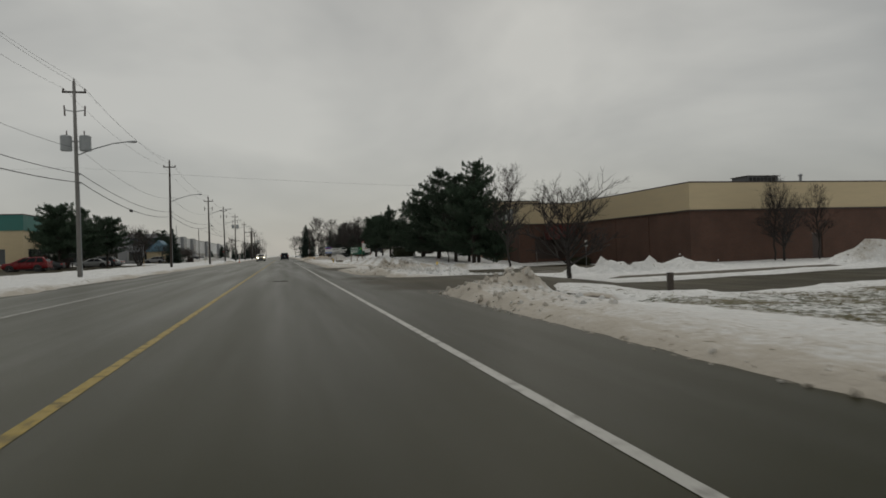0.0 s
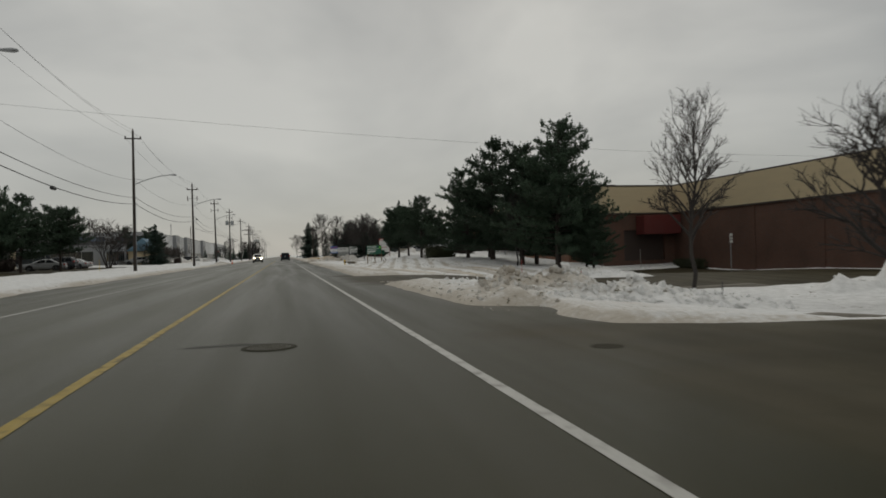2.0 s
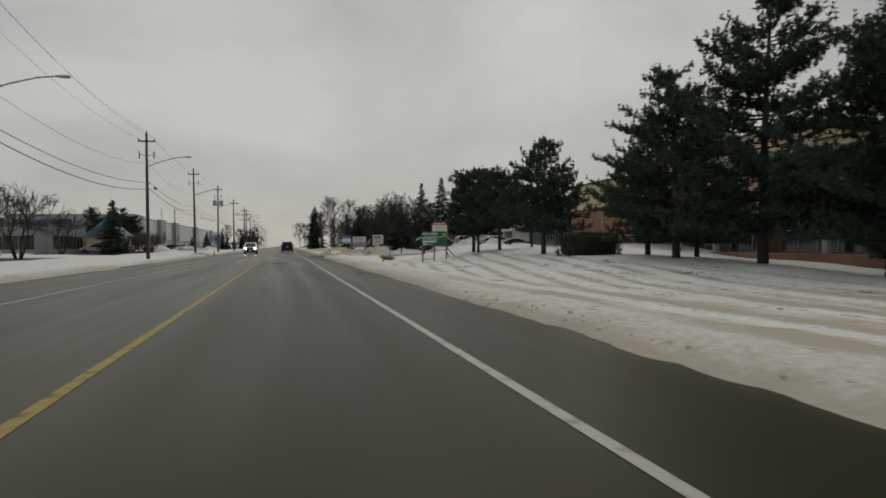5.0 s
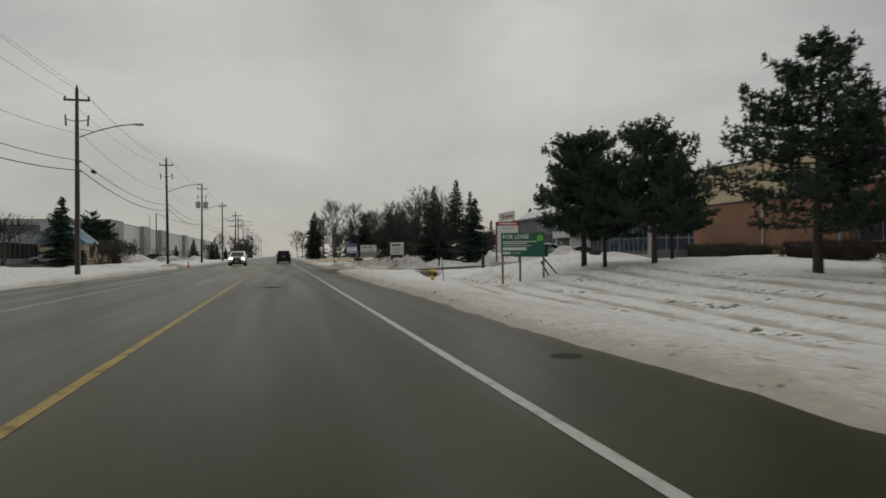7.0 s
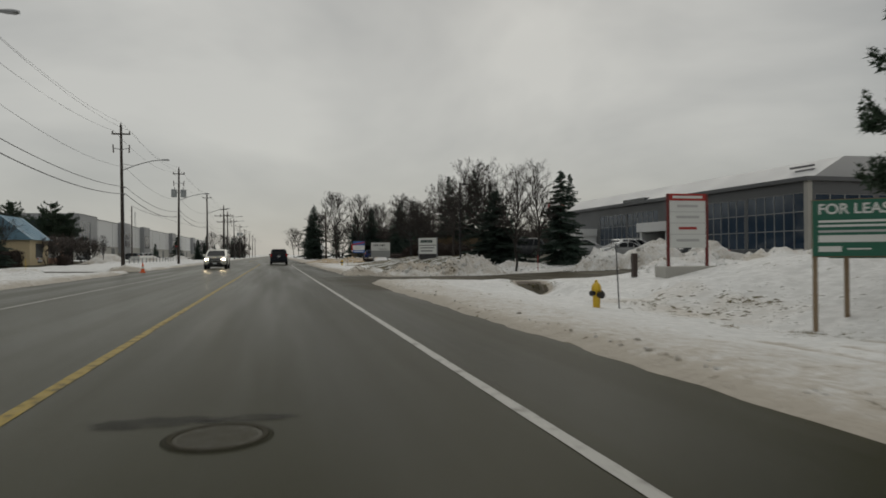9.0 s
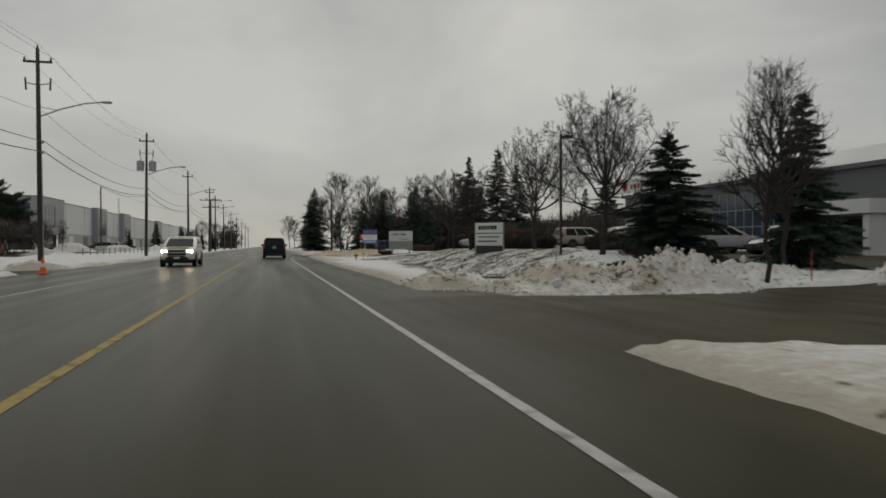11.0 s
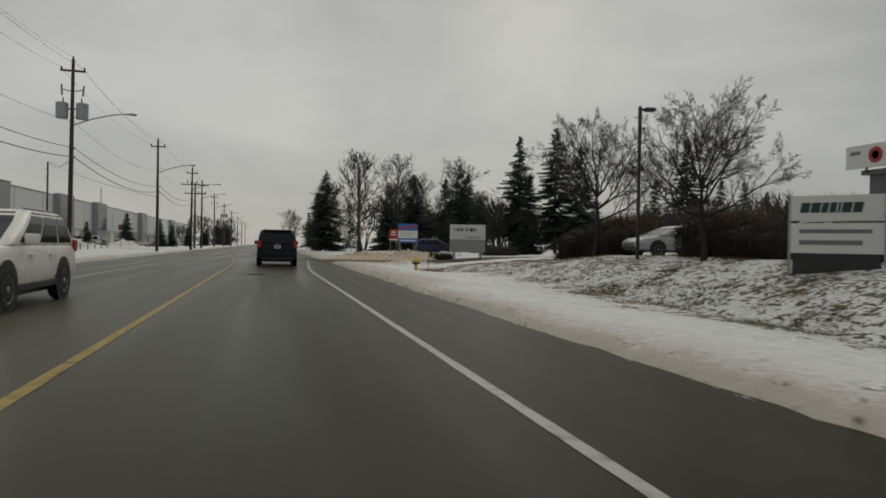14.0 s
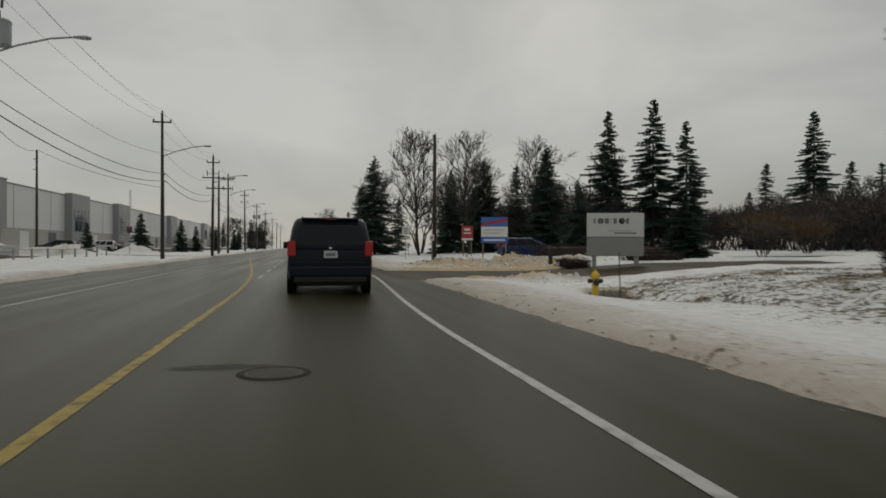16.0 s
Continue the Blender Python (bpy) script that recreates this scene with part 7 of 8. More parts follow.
cone = thing("traffic_cone", "small orange traffic cone at the road edge", "traffic cone", at=pose(-8.9, 145.0, ground_z(-8.9, 145.0)))
part("base", boxed(-0.19, 0.19, -0.19, 0.19, 0, 0.035, 0.01), ORANGE, cone)
part("body", lathe(bmesh.new(), [(0.14, 0.035), (0.10, 0.3), (0.03, 0.68)], 16), ORANGE, cone)
part("band", lathe(bmesh.new(), [(0.106, 0.28), (0.079, 0.44)], 16), WHITE_SIGN, cone, "white reflective band")


def street_sign(x, y, h, w, hh, turn, face, label, bars=()):
    s = thing("road_sign", label, "road sign", at=pose(x, y, ground_z(x, y) - 0.1, 0, 0, turn))
    part("post", rodded((0, 0, 0), (0, 0, h), 0.03, 0.03, 8), GALV, s)
    p = part("panel", boxed(-w / 2, w / 2, -0.05, -0.035, h - hh, h, 0.004), face, s)
    for bx, bz, bw, bh, m in bars:
        part("lettering_bar", boxed(bx - bw / 2, bx + bw / 2, -0.056, -0.05, h - hh + bz - bh / 2, h - hh + bz + bh / 2), m, p)
    return s


street_sign(8.4, 216.8, 2.85, 0.6, 0.75, -8, WHITE_SIGN, "white road sign with dark bars on a thin post", ((0, .55, .4, .1, INK_GREY), (0, .35, .3, .1, INK_GREY), (0, .16, .4, .08, INK_GREY)))
street_sign(7.6, 200.9, 1.9, 0.28, 0.35, -8, WHITE_SIGN, "small white marker sign on the pole", ((0, .17, .14, .15, INK_GREY),))
street_sign(28.5, 58.6, 2.6, 0.45, 0.6, 30, WHITE_SIGN, "white parking sign on a post by the factory", ((0, .38, .28, .1, INK_GREY), (0, .2, .3, .08, INK_GREY)))
street_sign(11.0, 231.6, 1.6, 0.4, 0.5, -8, WHITE_SIGN, "small pale sign at the edge of the wood", ((0, .25, .25, .2, INK_GREY),))
street_sign(-20.3, 244.7, 3.3, 0.6, 0.75, 5, DARK_TRIM, "dark road sign with a red top across the road", ((0, .58, .5, .25, RED),))


def panel_sign(name, label, category, left, right, z0, z1, thick=0.06):
    """A flat sign between two ground points, facing the oncoming road; its own x runs along the face and -y is the front."""
    l, r = Vector((*left, 0)), Vector((*right, 0))
    d = r - l
    s = thing(name, label, category, at=Matrix.Translation((l.x, l.y, 0)) @ pose(0, 0, 0, 0, 0, math.degrees(math.atan2(d.y, d.x))))
    return s, d.length


def words(text, size, x, z, mat, parent, y=-0.005, shear=0.0, bold=0.0, align="LEFT"):
    cu = bpy.data.curves.new("lettering", "FONT")
    cu.body, cu.size, cu.extrude, cu.align_x, cu.shear, cu.offset = text, size, 0.003, align, shear, bold
    tmp = bpy.data.objects.new("lettering", cu)
    scene.collection.objects.link(tmp)
    me = bpy.data.meshes.new_from_object(tmp.evaluated_get(bpy.context.evaluated_depsgraph_get()))
    bpy.data.objects.remove(tmp)
    me.materials.clear()
    me.materials.append(mat)
    ob = new("lettering", me)
    ob.parent = parent
    ob.matrix_basis = pose(x, y, z, 90, 0, 0)
    return ob


def bar(parent, x0, x1, z0, z1, mat, y=-0.006):
    return part("lettering_bar", boxed(x0, x1, y, 0.002, z0, z1), mat, parent)


# green leasing sign: two boards in a V on timber posts
ls, LW = panel_sign("leasing_sign", "dark green leasing board with white lettering on timber posts", "sign", (10.6, 106.45), (12.28, 105.02), 1.05, 2.13)
LZ0, LZ1 = 1.02, 2.14
board = part("board", boxed(0, LW, 0.0, 0.03, LZ0, LZ1), GREEN_SIGN, ls)
part("board_edge", boxed(-0.015, LW + 0.015, 0.032, 0.05, LZ0 - 0.02, LZ1 + 0.02), POST_WOOD, ls)
words("FOR LEASE", 0.285, 0.09, LZ1 - 0.27, WHITE_SIGN, board, bold=0.006)
for k, (w, z) in enumerate(((1.75, .40), (1.25, .49))):
    bar(board, 0.1, 0.1 + w, LZ1 - z - 0.045, LZ1 - z, WHITE_SIGN)
bar(board, 0.1, 1.55, LZ1 - 0.645, LZ1 - 0.60, INK_PALE)
bar(board, 0.1, 1.32, LZ1 - 0.84, LZ1 - 0.70, WHITE_SIGN)
bar(board, 0.1, 0.50, LZ1 - 1.03, LZ1 - 0.92, WHITE_SIGN)
bar(board, 0.6, 1.0, LZ1 - 0.99, LZ1 - 0.96, WHITE_SIGN)
ring = bmesh.new()
lathe(ring, [(0.16, 0), (0.16, 0.006), (0.09, 0.006), (0.09, 0)], 20, Matrix.Translation((LW - 0.19, -0.002, LZ1 - 0.26)) @ pose(0, 0, 0, 90, 0, 0))
part("emblem", ring, LIME, board, "bright green curved emblem")
for x in (0.04, LW - 0.06):
    part("post", boxed(x - 0.045, x + 0.045, 0.052, 0.14, -0.9, LZ1 - 0.1, 0.008), POST_WOOD, ls)
part("brace", rodded((LW - 0.06, 0.12, 0.9), (LW + 0.55, 0.9, -0.1), 0.04, n=6), WOOD_POLE, ls)
part("brace", rodded((LW - 0.2, 0.12, 0.75), (LW + 0.1, 0.8, -0.2), 0.04, n=6), WOOD_POLE, ls)
back = part("back_board", boxed(0.35, LW - 0.1, 0.95, 0.98, LZ0 - 0.05, LZ1 - 0.6), GREEN_SIGN, ls, "second green board seen from behind")
part("back_post", boxed(0.62, 0.71, 0.85, 0.94, -0.6, LZ1 - 0.3, 0.008), POST_WOOD, ls)

# white tenant board with a red header
DARK_RED = material("dark_red_post_paint", (0.13, 0.022, 0.02), 0.55, vary=0.12, bump=0.02)
rs, RW = panel_sign("tenant_sign", "white tenant board with a red header on two red posts", "sign", (13.55, 116.05), (15.15, 115.95), 1.25, 3.2)
face = part("board", boxed(0.06, RW - 0.06, 0.0, 0.05, 1.28, 3.2), WHITE_SIGN, rs)
part("header", boxed(0.05, RW - 0.05, -0.006, 0.056, 2.96, 3.21), RED, rs, "red header strip")
bar(rs, 0.22, RW - 0.22, 3.04, 3.13, WHITE_SIGN, y=-0.012)
for z in (2.55, 2.15, 1.75):
    part("divider", boxed(0.06, RW - 0.06, -0.004, 0.0, z, z + 0.02), INK_PALE, rs)
for z, w, m in ((2.72, .8, INK_PALE), (2.33, .9, INK_PALE), (1.93, .7, RED), (1.5, .9, INK_PALE)):
    bar(face, RW / 2 - w / 2, RW / 2 + w / 2, z, z + 0.09, m)
for x in (0.0, RW - 0.09):
    part("post", boxed(x, x + 0.09, -0.02, 0.07, 0.0, 3.2, 0.01), DARK_RED, rs, "dark red post")
part("footing", boxed(-0.25, RW + 0.3, -0.35, 0.45, 0.1, 0.62, 0.03), CONCRETE, rs, "grey concrete footing")

# white company board
hs, HW = panel_sign("company_sign", "white company board with a dark slanted name on dark base", "sign", (13.3, 156.6), (14.65, 155.05), 1.1, 2.62)
top = part("name_board", boxed(0, HW, 0, 0.12, 1.98, 2.64, 0.01), WHITE_SIGN, hs)
low_b = part("lower_board", boxed(0, HW, 0, 0.12, 1.14, 1.92, 0.01), WHITE_SIGN, hs)
x = 0.2
for w in (.24, .24, .18, .18, .09, .24, .24):
    bm = boxed(x, x + w - 0.03, -0.008, 0.0, 2.19, 2.45)
    for v in bm.verts:
        v.co.x += (v.co.z - 2.19) * 0.18
    part("lettering_bar", bm, INK, top)
    x += w
bar(low_b, 0.2, HW - 0.25, 1.66, 1.76, INK_GREY)
bar(low_b, 0.2, HW - 0.45, 1.36, 1.48, INK_GREY)
part("base", boxed(0.05, HW - 0.05, 0.02, 0.10, 0.3, 1.14), DARK_POST, hs)
part("end_post", boxed(-0.06, 0.0, 0, 0.12, 0.3, 2.66), GALV, hs)
part("end_post", boxed(HW, HW + 0.06, 0, 0.12, 0.3, 2.66), GALV, hs)

# white logistics board over a grey base
gs, GW = panel_sign("company_sign", "white company board above a pale grey base, in snow", "sign", (13.7, 191.6), (16.35, 190.8), 0.8, 2.85)
top = part("name_board", boxed(0, GW, 0, 0.25, 1.68, 2.86, 0.02), WHITE_SIGN, gs)
part("base_board", boxed(0, GW, 0.02, 0.23, 0.72, 1.66, 0.02), GREY_SIGN, gs, "pale grey lower panel")
for x in (0.25, GW - 0.45):
    part("foot", boxed(x, x + 0.2, 0.06, 0.2, 0.1, 0.72), GREY_SIGN, gs)
x = 0.28
for k, w in enumerate((.20, .34, .32, .10, .28, .34, .26)):
    if k in (1, 5):
        bm = lathe(bmesh.new(), [(0.15, 0), (0.15, 0.008), (0.105, 0.008), (0.105, 0)], 20, Matrix.Translation((x + w / 2, 0, 2.47)) @ pose(0, 0, 0, 90, 0, 0))
        part("lettering_ring", bm, INK_GREY if k == 1 else INK, top)
    else:
        bar(top, x + 0.03, x + w - 0.09, 2.34, 2.60, INK_GREY)
    x += w
bar(top, 1.0, 2.2, 1.96, 2.0, INK_PALE)
bar(top, 1.3, 2.4, 1.84, 1.90, INK_GREY)

# small red board and blue-white board further on
r2, W2 = panel_sign("property_sign", "small red board with white marks on two posts", "sign", (13.9, 219.1), (14.9, 218.9), 1.8, 3.0)
b2 = part("board", boxed(0, W2, 0, 0.05, 1.95, 3.05), RED, r2)
bar(b2, .25, .75, 2.62, 2.82, WHITE_SIGN)
bar(b2, .15, .85, 2.35, 2.45, WHITE_SIGN)
part("strip", boxed(0, W2, 0, 0.05, 1.75, 1.92), WHITE_SIGN, r2)
for x in (0.1, W2 - 0.18):
    part("post", boxed(x, x + 0.08, 0.052, 0.12, 0.2, 3.0), POST_WOOD, r2)
b3, W3 = panel_sign("property_sign", "blue and white board with a red stripe on posts", "sign", (13.1, 209.5), (15.0, 208.8), 1.3, 3.4)
part("upper_board", boxed(0, W3, 0, 0.05, 2.72, 3.42), BLUE_SIGN, b3)
bm = boxed(0, W3, -0.006, 0, 2.78, 2.98)
for v in bm.verts:
    v.co.z += (v.co.x / W3) * 0.38 - 0.02
part("stripe", bm, RED, b3, "slanting red stripe")
mid_b = part("middle_board", boxed(0, W3, 0, 0.05, 1.92, 2.70), WHITE_SIGN, b3)
bar(mid_b, .2, W3 - .3, 2.4, 2.5, INK_PALE)
bar(mid_b, .2, W3 - .6, 2.15, 2.25, INK_PALE)
lo_b = part("lower_board", boxed(0, W3, 0, 0.05, 1.45, 1.90), BLUE_SIGN, b3)
bar(lo_b, .2, W3 - .2, 1.62, 1.74, WHITE_SIGN)
for x in (0.1, W3 - 0.18):
    part("post", boxed(x, x + 0.08, 0.052, 0.12, 0.1, 3.3), POST_WOOD, b3)

# guide rail and small things across the road
fence = thing("guard_rail", "low cable rail on short posts in snow", "rail")
for k in range(14):
    part("post", boxed(-19.06, -18.94, 191.6 + k * 3.0 - 0.06, 191.6 + k * 3.0 + 0.06, ground_z(-19, 191.6 + 3 * k) - 0.2, ground_z(-19, 191.6 + 3 * k) + 0.75), GALV, fence)
part("rail", rodded((-19, 191.6, ground_z(-19, 191.6) + 0.68), (-19, 230.6, ground_z(-19, 230.6) + 0.68), 0.035, n=6), GALV, fence)
board2 = street_sign(-24.0, 221.6, 1.1, 1.5, 0.8, 12, WHITE_SIGN, "low white board sign in a snow field", ((0, .5, .9, .1, INK_PALE), (0, .25, 1.1, .08, INK_PALE)))

# ---------------- vehicles ----------------


def loft(bm, rings):
    """Skins a row of equal closed rings and caps both ends."""
    vs = [[bm.verts.new(p) for p in ring] for ring in rings]
    n = len(vs[0])
    for a, b in zip(vs, vs[1:]):
        for i in range(n):
            bm.faces.new((a[i], a[(i + 1) % n], b[(i + 1) % n], b[i]))
    bm.faces.new(vs[0][::-1])
    bm.faces.new(vs[-1])
    return bm


def body_ring(y, w, zb, zt):
    half = [(w * 0.80, zb), (w * 0.95, zb + 0.04), (w, zb + 0.20), (w * 1.0, (zb + zt) / 2), (w * 0.985, zt - 0.12), (w * 0.95, zt - 0.03), (w * 0.86, zt)]
    return [(x, y, z) for x, z in half] + [(-x, y, z) for x, z in reversed(half)]


def cabin_ring(z, w, yr, yf, c=0.16):
    half = [(w - c, yf), (w - c * 0.3, yf - c * 0.3), (w, yf - c), (w, yr + c), (w - c * 0.3, yr + c * 0.3), (w - c, yr)]
    return [(x, y, z) for x, y in half] + [(-x, y, z) for x, y in reversed(half)]


def vehicle(name, label, category, paint, style, at, lit=None, plate=True, brake=False, group=""):
    """style: dict of body stations (y, half-width, bottom, top), cabin rings (z, half-width, rear y, front y), wheel axles, tyre radius."""
    v = thing(name, label, category, group, at=at)
    st, cab, r = style["body"], style["cabin"], style["tyre"]
    body = part("body", loft(bmesh.new(), [body_ring(*s) for s in st]), paint, v, smooth=True)
    md = body.modifiers.new("edge", "BEVEL")
    md.width, md.segments, md.limit_method, md.angle_limit = 0.03, 2, "ANGLE", radians(35)
    cabin = part("cabin", loft(bmesh.new(), [cabin_ring(*c) for c in cab]), paint, v, smooth=True)
    md = cabin.modifiers.new("edge", "BEVEL")
    md.width, md.segments, md.limit_method, md.angle_limit = 0.03, 2, "ANGLE", radians(35)

    def edge(z):
        zs = [c[0] for c in cab]
        return [float(np.interp(z, zs, [c[k] for c in cab])) for k in (1, 2, 3)]

    def glass(kind, lo, hi, u0, u1, n=5, off=0.012):
        bm = bmesh.new()
        grid = []
        for i in range(n + 1):
            z = lo + (hi - lo) * i / n
            w, yr, yf = edge(z)
            row = []
            for j in range(2):
                u = (u0, u1)[j]
                if kind == "rear":
                    row.append((u * (w - 0.10), yr - off, z))
                elif kind == "front":
                    row.append((u * (w - 0.10), yf + off, z))
                else:
                    row.append((kind * (w + off), yr + (yf - yr) * u, z))
            grid.append(row)
        vs = [[bm.verts.new(p) for p in row] for row in grid]
        for a, b in zip(vs, vs[1:]):
            bm.faces.new((a[0], a[1], b[1], b[0]))
        bmesh.ops.recalc_face_normals(bm, faces=bm.faces)
        bmesh.ops.solidify(bm, geom=bm.faces[:], thickness=0.008)
        return bm

    lo, hi = cab[0][0] + 0.05, cab[-2][0] - 0.03
    part("rear_window", glass("rear", lo + style.get("rear_sill", 0.02), hi, -0.93, 0.93), DARK_GLASS if brake else CAR_GLASS, v, "dark tinted rear window")
    part("windscreen", glass("front", lo, hi, -0.93, 0.93), CAR_GLASS, v, "dark windscreen")
    for s in (-1, 1):
        for u0, u1 in style["side"]:
            part("side_window", glass(s, lo, hi, u0, u1), CAR_GLASS, v, "dark side window")
    ln = st[-1][0]
    for yy in style["axles"]:
        for s in (-1, 1):
            w = float(np.interp(yy, [q[0] for q in st], [q[1] for q in st]))
            arch = rodded((s * (w - 0.02), yy, r + 0.02), (s * (w + 0.012), yy, r + 0.02), r + 0.09, n=28)
            part("wheel_arch", arch, BLACK, v)
            wheel = part("wheel", lathe(bmesh.new(), [(r * .6, -.11), (r - .04, -.11), (r, -.07), (r, .07), (r - .04, .11), (r * .6, .11)], 26, pose(s * (w - 0.09), yy, r, 0, 90, 0)), TYRE, v, "black rubber tyre")
            part("rim", lathe(bmesh.new(), [(r * .62, .0), (r * .62, .115), (r * .5, .10), (r * .2, .09), (r * .12, .12)], 18, pose(s * (w - 0.09), yy, r, 0, 90 * s, 0)), RIM, wheel)
    zt_r = st[1][3]
    wr = st[1][1]
    for s in (-1, 1):
        z0, z1 = style["tail"]
        part("tail_lamp", boxed(s * wr - 0.17 if s > 0 else s * wr - 0.015, s * wr + 0.015 if s > 0 else s * wr + 0.17, -0.035, 0.16, z0, z1, 0.02), TAIL if brake else RED, v, "red tail lamp")
        z0, z1 = style["head"]
        hw = st[-3][1]
        hy = st[-3][0]
        x0, x1, y0, y1 = style.get("lamp", (hw - 0.26, hw + 0.005, hy - 0.08, hy + 0.14))
        part("headlamp", boxed(*sorted((s * x0, s * x1)), y0, y1, z0, z1, 0.03), HEAD if lit else LENS, v, "lit white headlamp" if lit else "clear headlamp")
        my = style["mirror"]
        mz = cab[0][0] + 0.10
        mw = edge(mz)[0]
        mr = part("door_mirror", boxed(*sorted((s * (mw + 0.02), s * (mw + 0.23))), my - 0.06, my + 0.06, mz - 0.08, mz + 0.10, 0.03), paint, v)
        part("mirror_glass", boxed(*sorted((s * (mw + 0.05), s * (mw + 0.21))), my - 0.068, my - 0.06, mz - 0.055, mz + 0.075), CAR_GLASS, mr)
        for hy2 in style["handles"]:
            w2 = float(np.interp(hy2, [q[0] for q in st], [q[1] for q in st]))
            part("door_handle", boxed(*sorted((s * (w2 - 0.01), s * (w2 + 0.02))), hy2 - 0.09, hy2 + 0.09, zt_r - 0.20, zt_r - 0.16, 0.005), paint, v)
    zb = st[1][2]
    part("rear_bumper", boxed(-wr * 0.97, wr * 0.97, -0.07, 0.12, zb + 0.06, zb + 0.30, 0.04), paint, v)
    part("bumper_skirt", boxed(-wr * 0.86, wr * 0.86, -0.045, 0.12, zb - 0.07, zb + 0.07, 0.03), BLACK, v, "black plastic lower skirt")
    fw = st[-2][1]
    part("grille", boxed(-fw * 0.58, fw * 0.58, ln - 0.10, ln + 0.015, style["grille"][0], style["grille"][1], 0.02), BLACK, v, "black grille")
    part("grille_bar", boxed(-fw * 0.60, fw * 0.60, ln - 0.06, ln + 0.028, sum(style["grille"]) / 2 - 0.02, sum(style["grille"]) / 2 + 0.02, 0.008), CHROME, v)
    part("front_intake", boxed(-fw * 0.7, fw * 0.7, ln - 0.16, ln + 0.01, st[-2][2] + 0.0, st[-2][2] + 0.14, 0.02), BLACK, v)
    if plate:
        pz = style["plate"]
        pl = part("number_plate", boxed(-0.155, 0.155, style.get("plate_y", -0.05), style.get("plate_y", -0.05) + 0.03, pz - 0.08, pz + 0.08, 0.005), PLATE, v)
        part("plate_bar", boxed(-0.11, 0.11, style.get("plate_y", -0.05) - 0.004, style.get("plate_y", -0.05), pz - 0.035, pz + 0.03), INK_GREY, pl)
    part("underbody", boxed(-wr * 0.8, wr * 0.8, 0.25, ln - 0.3, 0.20, zb + 0.1), BLACK, v)
    return v


VAN = dict(
    body=[(0.0, .90, .42, 1.02), (0.05, .965, .36, 1.06), (0.4, .985, .30, 1.07), (3.7, .985, .28, 1.04), (4.15, .97, .29, 1.02), (4.75, .93, .31, .92), (5.02, .82, .36, .78), (5.12, .66, .42, .66)],
    cabin=[(1.02, .955, -.01, 4.25), (1.2, .93, .02, 3.95), (1.45, .885, .09, 3.5), (1.64, .835, .18, 3.12), (1.735, .76, .30, 2.9), (1.76, .60, .48, 2.7)],
    side=[(.10, .34), (.37, .60), (.63, .86)], axles=(1.0, 4.1), tyre=.335, tail=(.88, 1.22), head=(.62, .80), mirror=3.45, handles=(1.95, 3.0), grille=(.58, .74), plate=.92, rear_sill=.06, plate_y=-0.045)
SUV = dict(
    body=[(0.0, .86, .46, 1.02), (0.06, .90, .40, 1.06), (0.5, .915, .34, 1.08), (3.2, .915, .33, 1.08), (3.6, .91, .34, 1.07), (4.35, .88, .36, 1.02), (4.68, .80, .40, .88), (4.77, .66, .46, .74)],
    cabin=[(1.05, .885, .05, 3.75), (1.22, .86, .10, 3.4), (1.42, .82, .20, 2.95), (1.58, .77, .34, 2.62), (1.66, .70, .46, 2.4), (1.685, .55, .62, 2.2)],
    side=[(.08, .30), (.33, .60), (.63, .88)], axles=(.95, 3.8), tyre=.36, tail=(.92, 1.16), head=(.76, .89), mirror=3.0, handles=(1.7, 2.75), grille=(.62, .92), plate=.80, lamp=(.50, .80, 4.45, 4.72))
SEDAN = dict(
    body=[(0.0, .80, .40, .86), (0.08, .87, .34, .94), (0.7, .90, .26, .96), (3.1, .90, .25, .94), (3.6, .90, .26, .92), (4.3, .86, .28, .82), (4.6, .76, .32, .70), (4.7, .60, .38, .60)],
    cabin=[(.92, .86, .55, 3.75), (1.08, .82, .85, 3.35), (1.25, .76, 1.15, 2.95), (1.37, .70, 1.45, 2.65), (1.42, .62, 1.65, 2.4), (1.435, .5, 1.8, 2.25)],
    side=[(.12, .46), (.50, .86)], axles=(.95, 3.75), tyre=.32, tail=(.66, .86), head=(.58, .72), mirror=3.0, handles=(1.75, 2.75), grille=(.48, .62), plate=.74)

vehicle("minivan", "dark navy minivan seen from behind with red tail lamps", "car", NAVY, VAN, pose(0.47, 176.8, 0) @ Matrix.Diagonal((1.02, 1, 1.06, 1)), brake=True)
van = bpy.data.objects["minivan"]
part("spoiler", boxed(-.66, .66, .13, .36, 1.70, 1.745, .015), NAVY, van)
part("brake_light", boxed(-.12, .12, .126, .14, 1.70, 1.715), TAIL, van, "dark red high brake lamp")
part("wiper", rodded((-.05, -.012, 1.115), (.42, .03, 1.20), .012, n=6), BLACK, van)
part("emblem", boxed(-.04, .04, -.05, -.03, 1.035, 1.085, .008), CHROME, van, "small pale emblem")
part("tailgate_seam", boxed(-.80, .80, -.012, .01, .735, .75), BLACK, van)
for s in (-1, 1):
    part("roof_rail", rodded((s * .64, .7, 1.775), (s * .64, 2.6, 1.775), .018, n=6), BLACK, van)

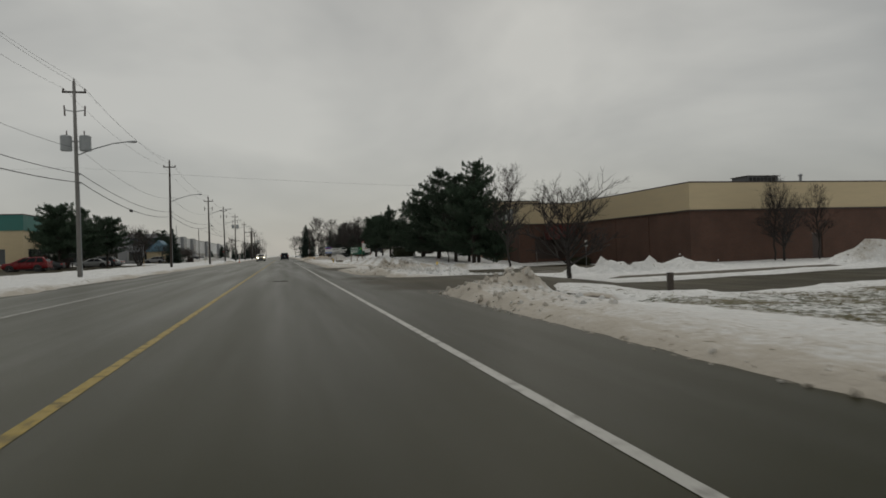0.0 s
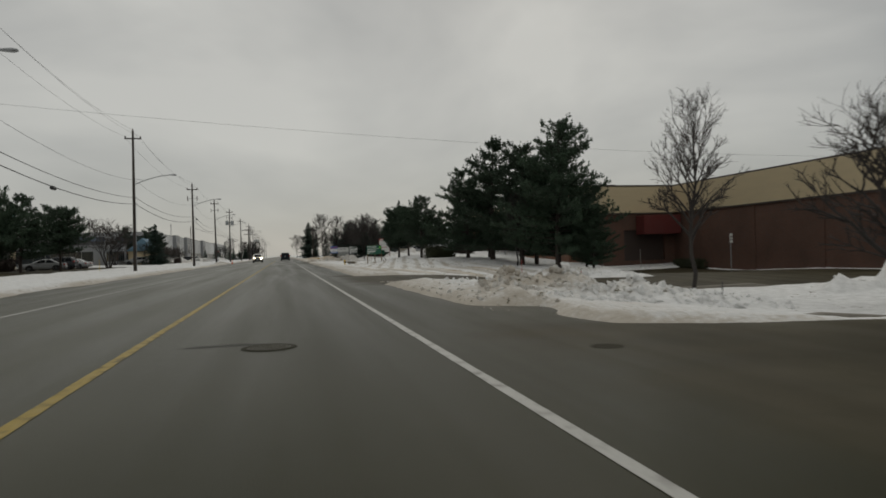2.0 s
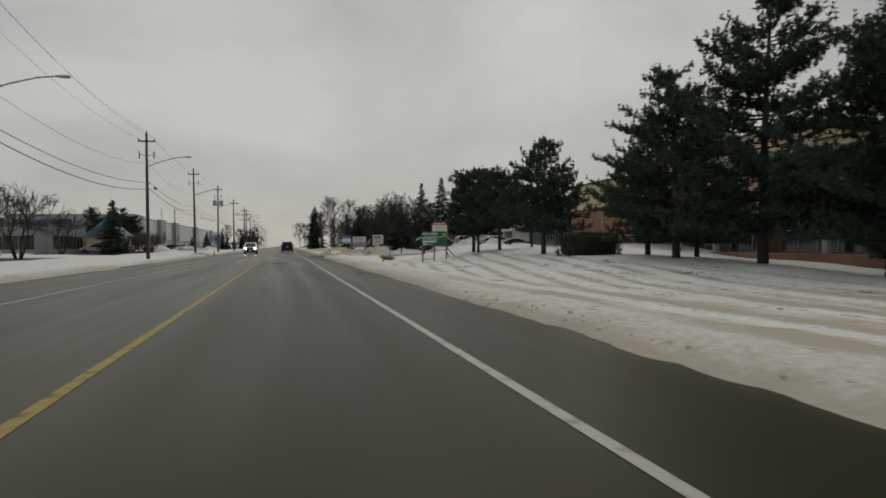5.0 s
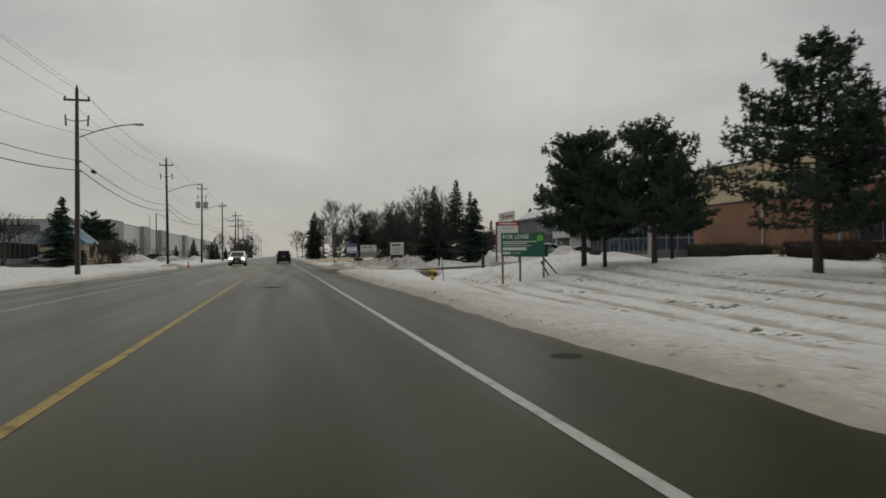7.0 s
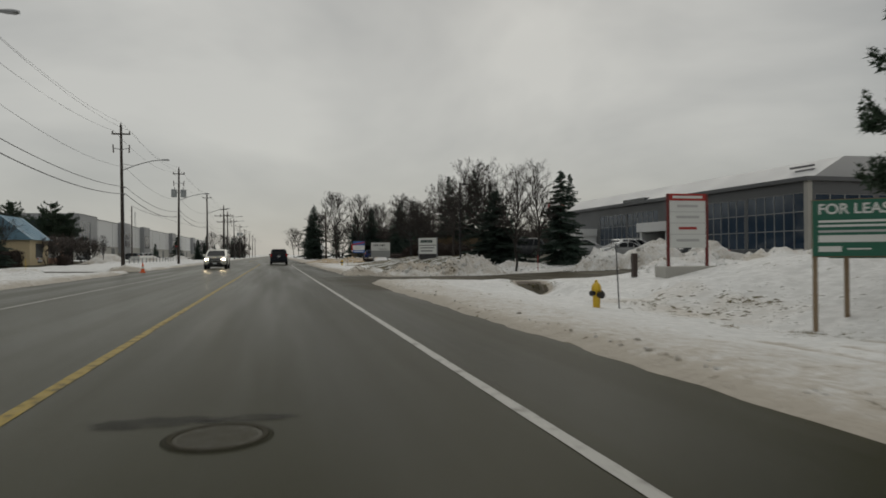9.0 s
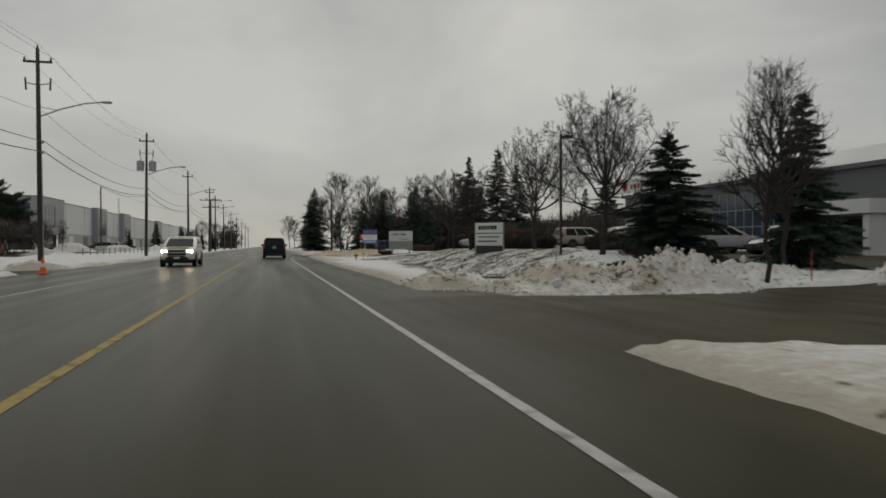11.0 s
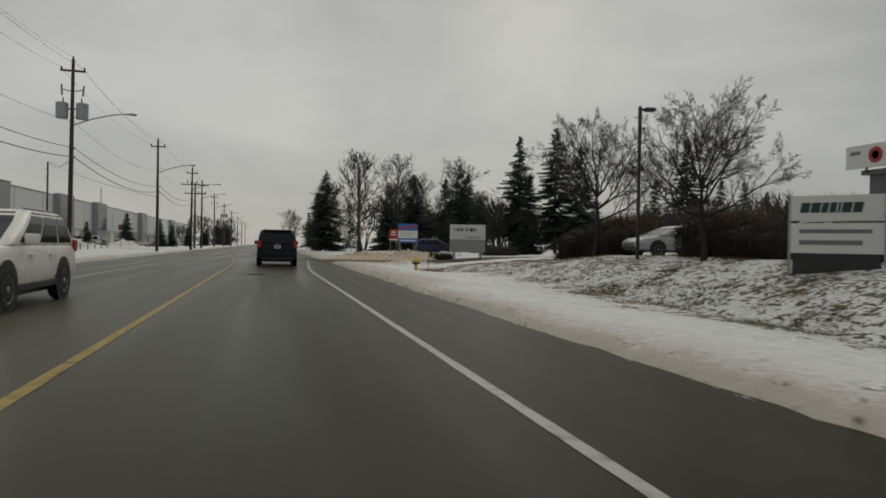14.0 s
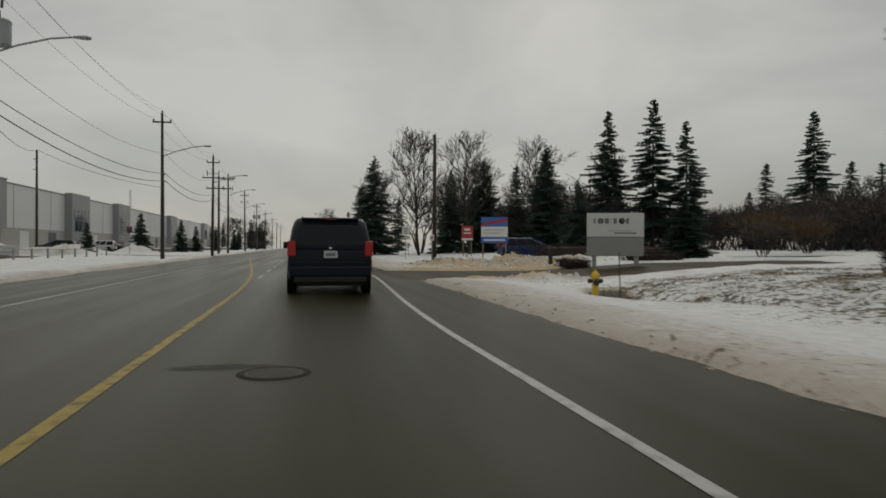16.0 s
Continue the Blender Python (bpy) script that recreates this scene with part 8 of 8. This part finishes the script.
vehicle("suv", "off-white sport utility car with lit headlamps, in the far lane", "car", CREAM, SUV, pose(-4.8, 157.6, 0, 0, 0, 180), lit=True)
suv = bpy.data.objects["suv"]
part("lower_grille", boxed(-.44, .44, 4.68, 4.80, .50, .60, .02), BLACK, suv, "black lower grille")
part("grille_surround", boxed(-.50, .50, 4.70, 4.775, .925, .955, .01), CHROME, suv)
part("number_plate", boxed(-.15, .15, 4.795, 4.815, .44, .55, .004), PLATE, suv)
part("bonnet_crease", boxed(-.56, .56, 3.75, 4.45, 1.055, 1.075, .01), CREAM, suv)
for s in (-1, 1):
    part("fog_lamp", lathe(bmesh.new(), [(.09, 0), (.09, .03), (.05, .035)], 14, pose(s * .62, 4.69, .52, -90, 0, 0)), BLACK, suv)
    part("roof_rail", rodded((s * .64, .8, 1.70), (s * .64, 2.3, 1.70), .02, n=6), GALV, suv)
    part("sill", boxed(*sorted((s * .86, s * .925)), 1.35, 3.4, .30, .42, .02), BLACK, suv)
part("skid_plate", boxed(-.6, .6, 4.5, 4.76, .34, .42, .02), BLACK, suv)


def park(style, paint, label, x, y, turn, name="parked_car", group="parked cars"):
    vehicle(name, label, "car", paint, style, pose(x, y, float(bare(x, y)) + 0.0, 0, 0, turn), plate=False, group=group)


park(SEDAN, BEIGE_CAR, "pale beige sedan parked behind the snow bank", 18.3, 149.8, -92)
park(SUV, GREY_CAR, "dark grey sport utility car parked nose to the bushes", 21.9, 147.1, 90)
park(SUV, SILVER, "silver car parked further into the lot", 24.6, 149.6, -90)
park(VAN, BEIGE_CAR, "beige minivan parked beyond the lamp post", 24.0, 167.1, -90)
park(SEDAN, SILVER, "pale silver sedan parked nose towards the road", 20.6, 169.0, 90)
park(SUV, WHITE_CAR, "white car parked near the glazed building", 28.2, 146.6, -84)
park(SEDAN, GREY_CAR, "dark grey car parked near the glazed building", 31.0, 136.0, 90)
park(SEDAN, SILVER, "silver car parked along the glazed building", 30.6, 145.5, 90)
park(SUV, BLUE_CAR, "deep blue car parked beyond the boards", 15.4, 212, -90)
for k, (x, y, p, s) in enumerate(((-26, 84, RED_CAR, SUV), (-27, 92.5, GREY_CAR, SEDAN), (-26, 111, SILVER, SEDAN), (-26.5, 117, GREY_CAR, SUV), (-27, 124, SILVER, SEDAN), (-28, 130, WHITE_CAR, SEDAN), (-29, 178, SILVER, SUV), (-28, 186, WHITE_CAR, SEDAN), (-30, 257.6, GREY_CAR, SUV), (-30, 263.6, RED_CAR, SEDAN), (-31, 269.6, SILVER, SUV), (-30, 276.6, WHITE_CAR, VAN), (-31, 285.6, GREY_CAR, SEDAN))):
    kinds = {id(RED_CAR): "dark red", id(GREY_CAR): "dark grey", id(SILVER): "silver", id(WHITE_CAR): "white"}
    park(s, p, kinds[id(p)] + " car parked in the lot across the road", x, y, 90 + 4 * (k % 3))
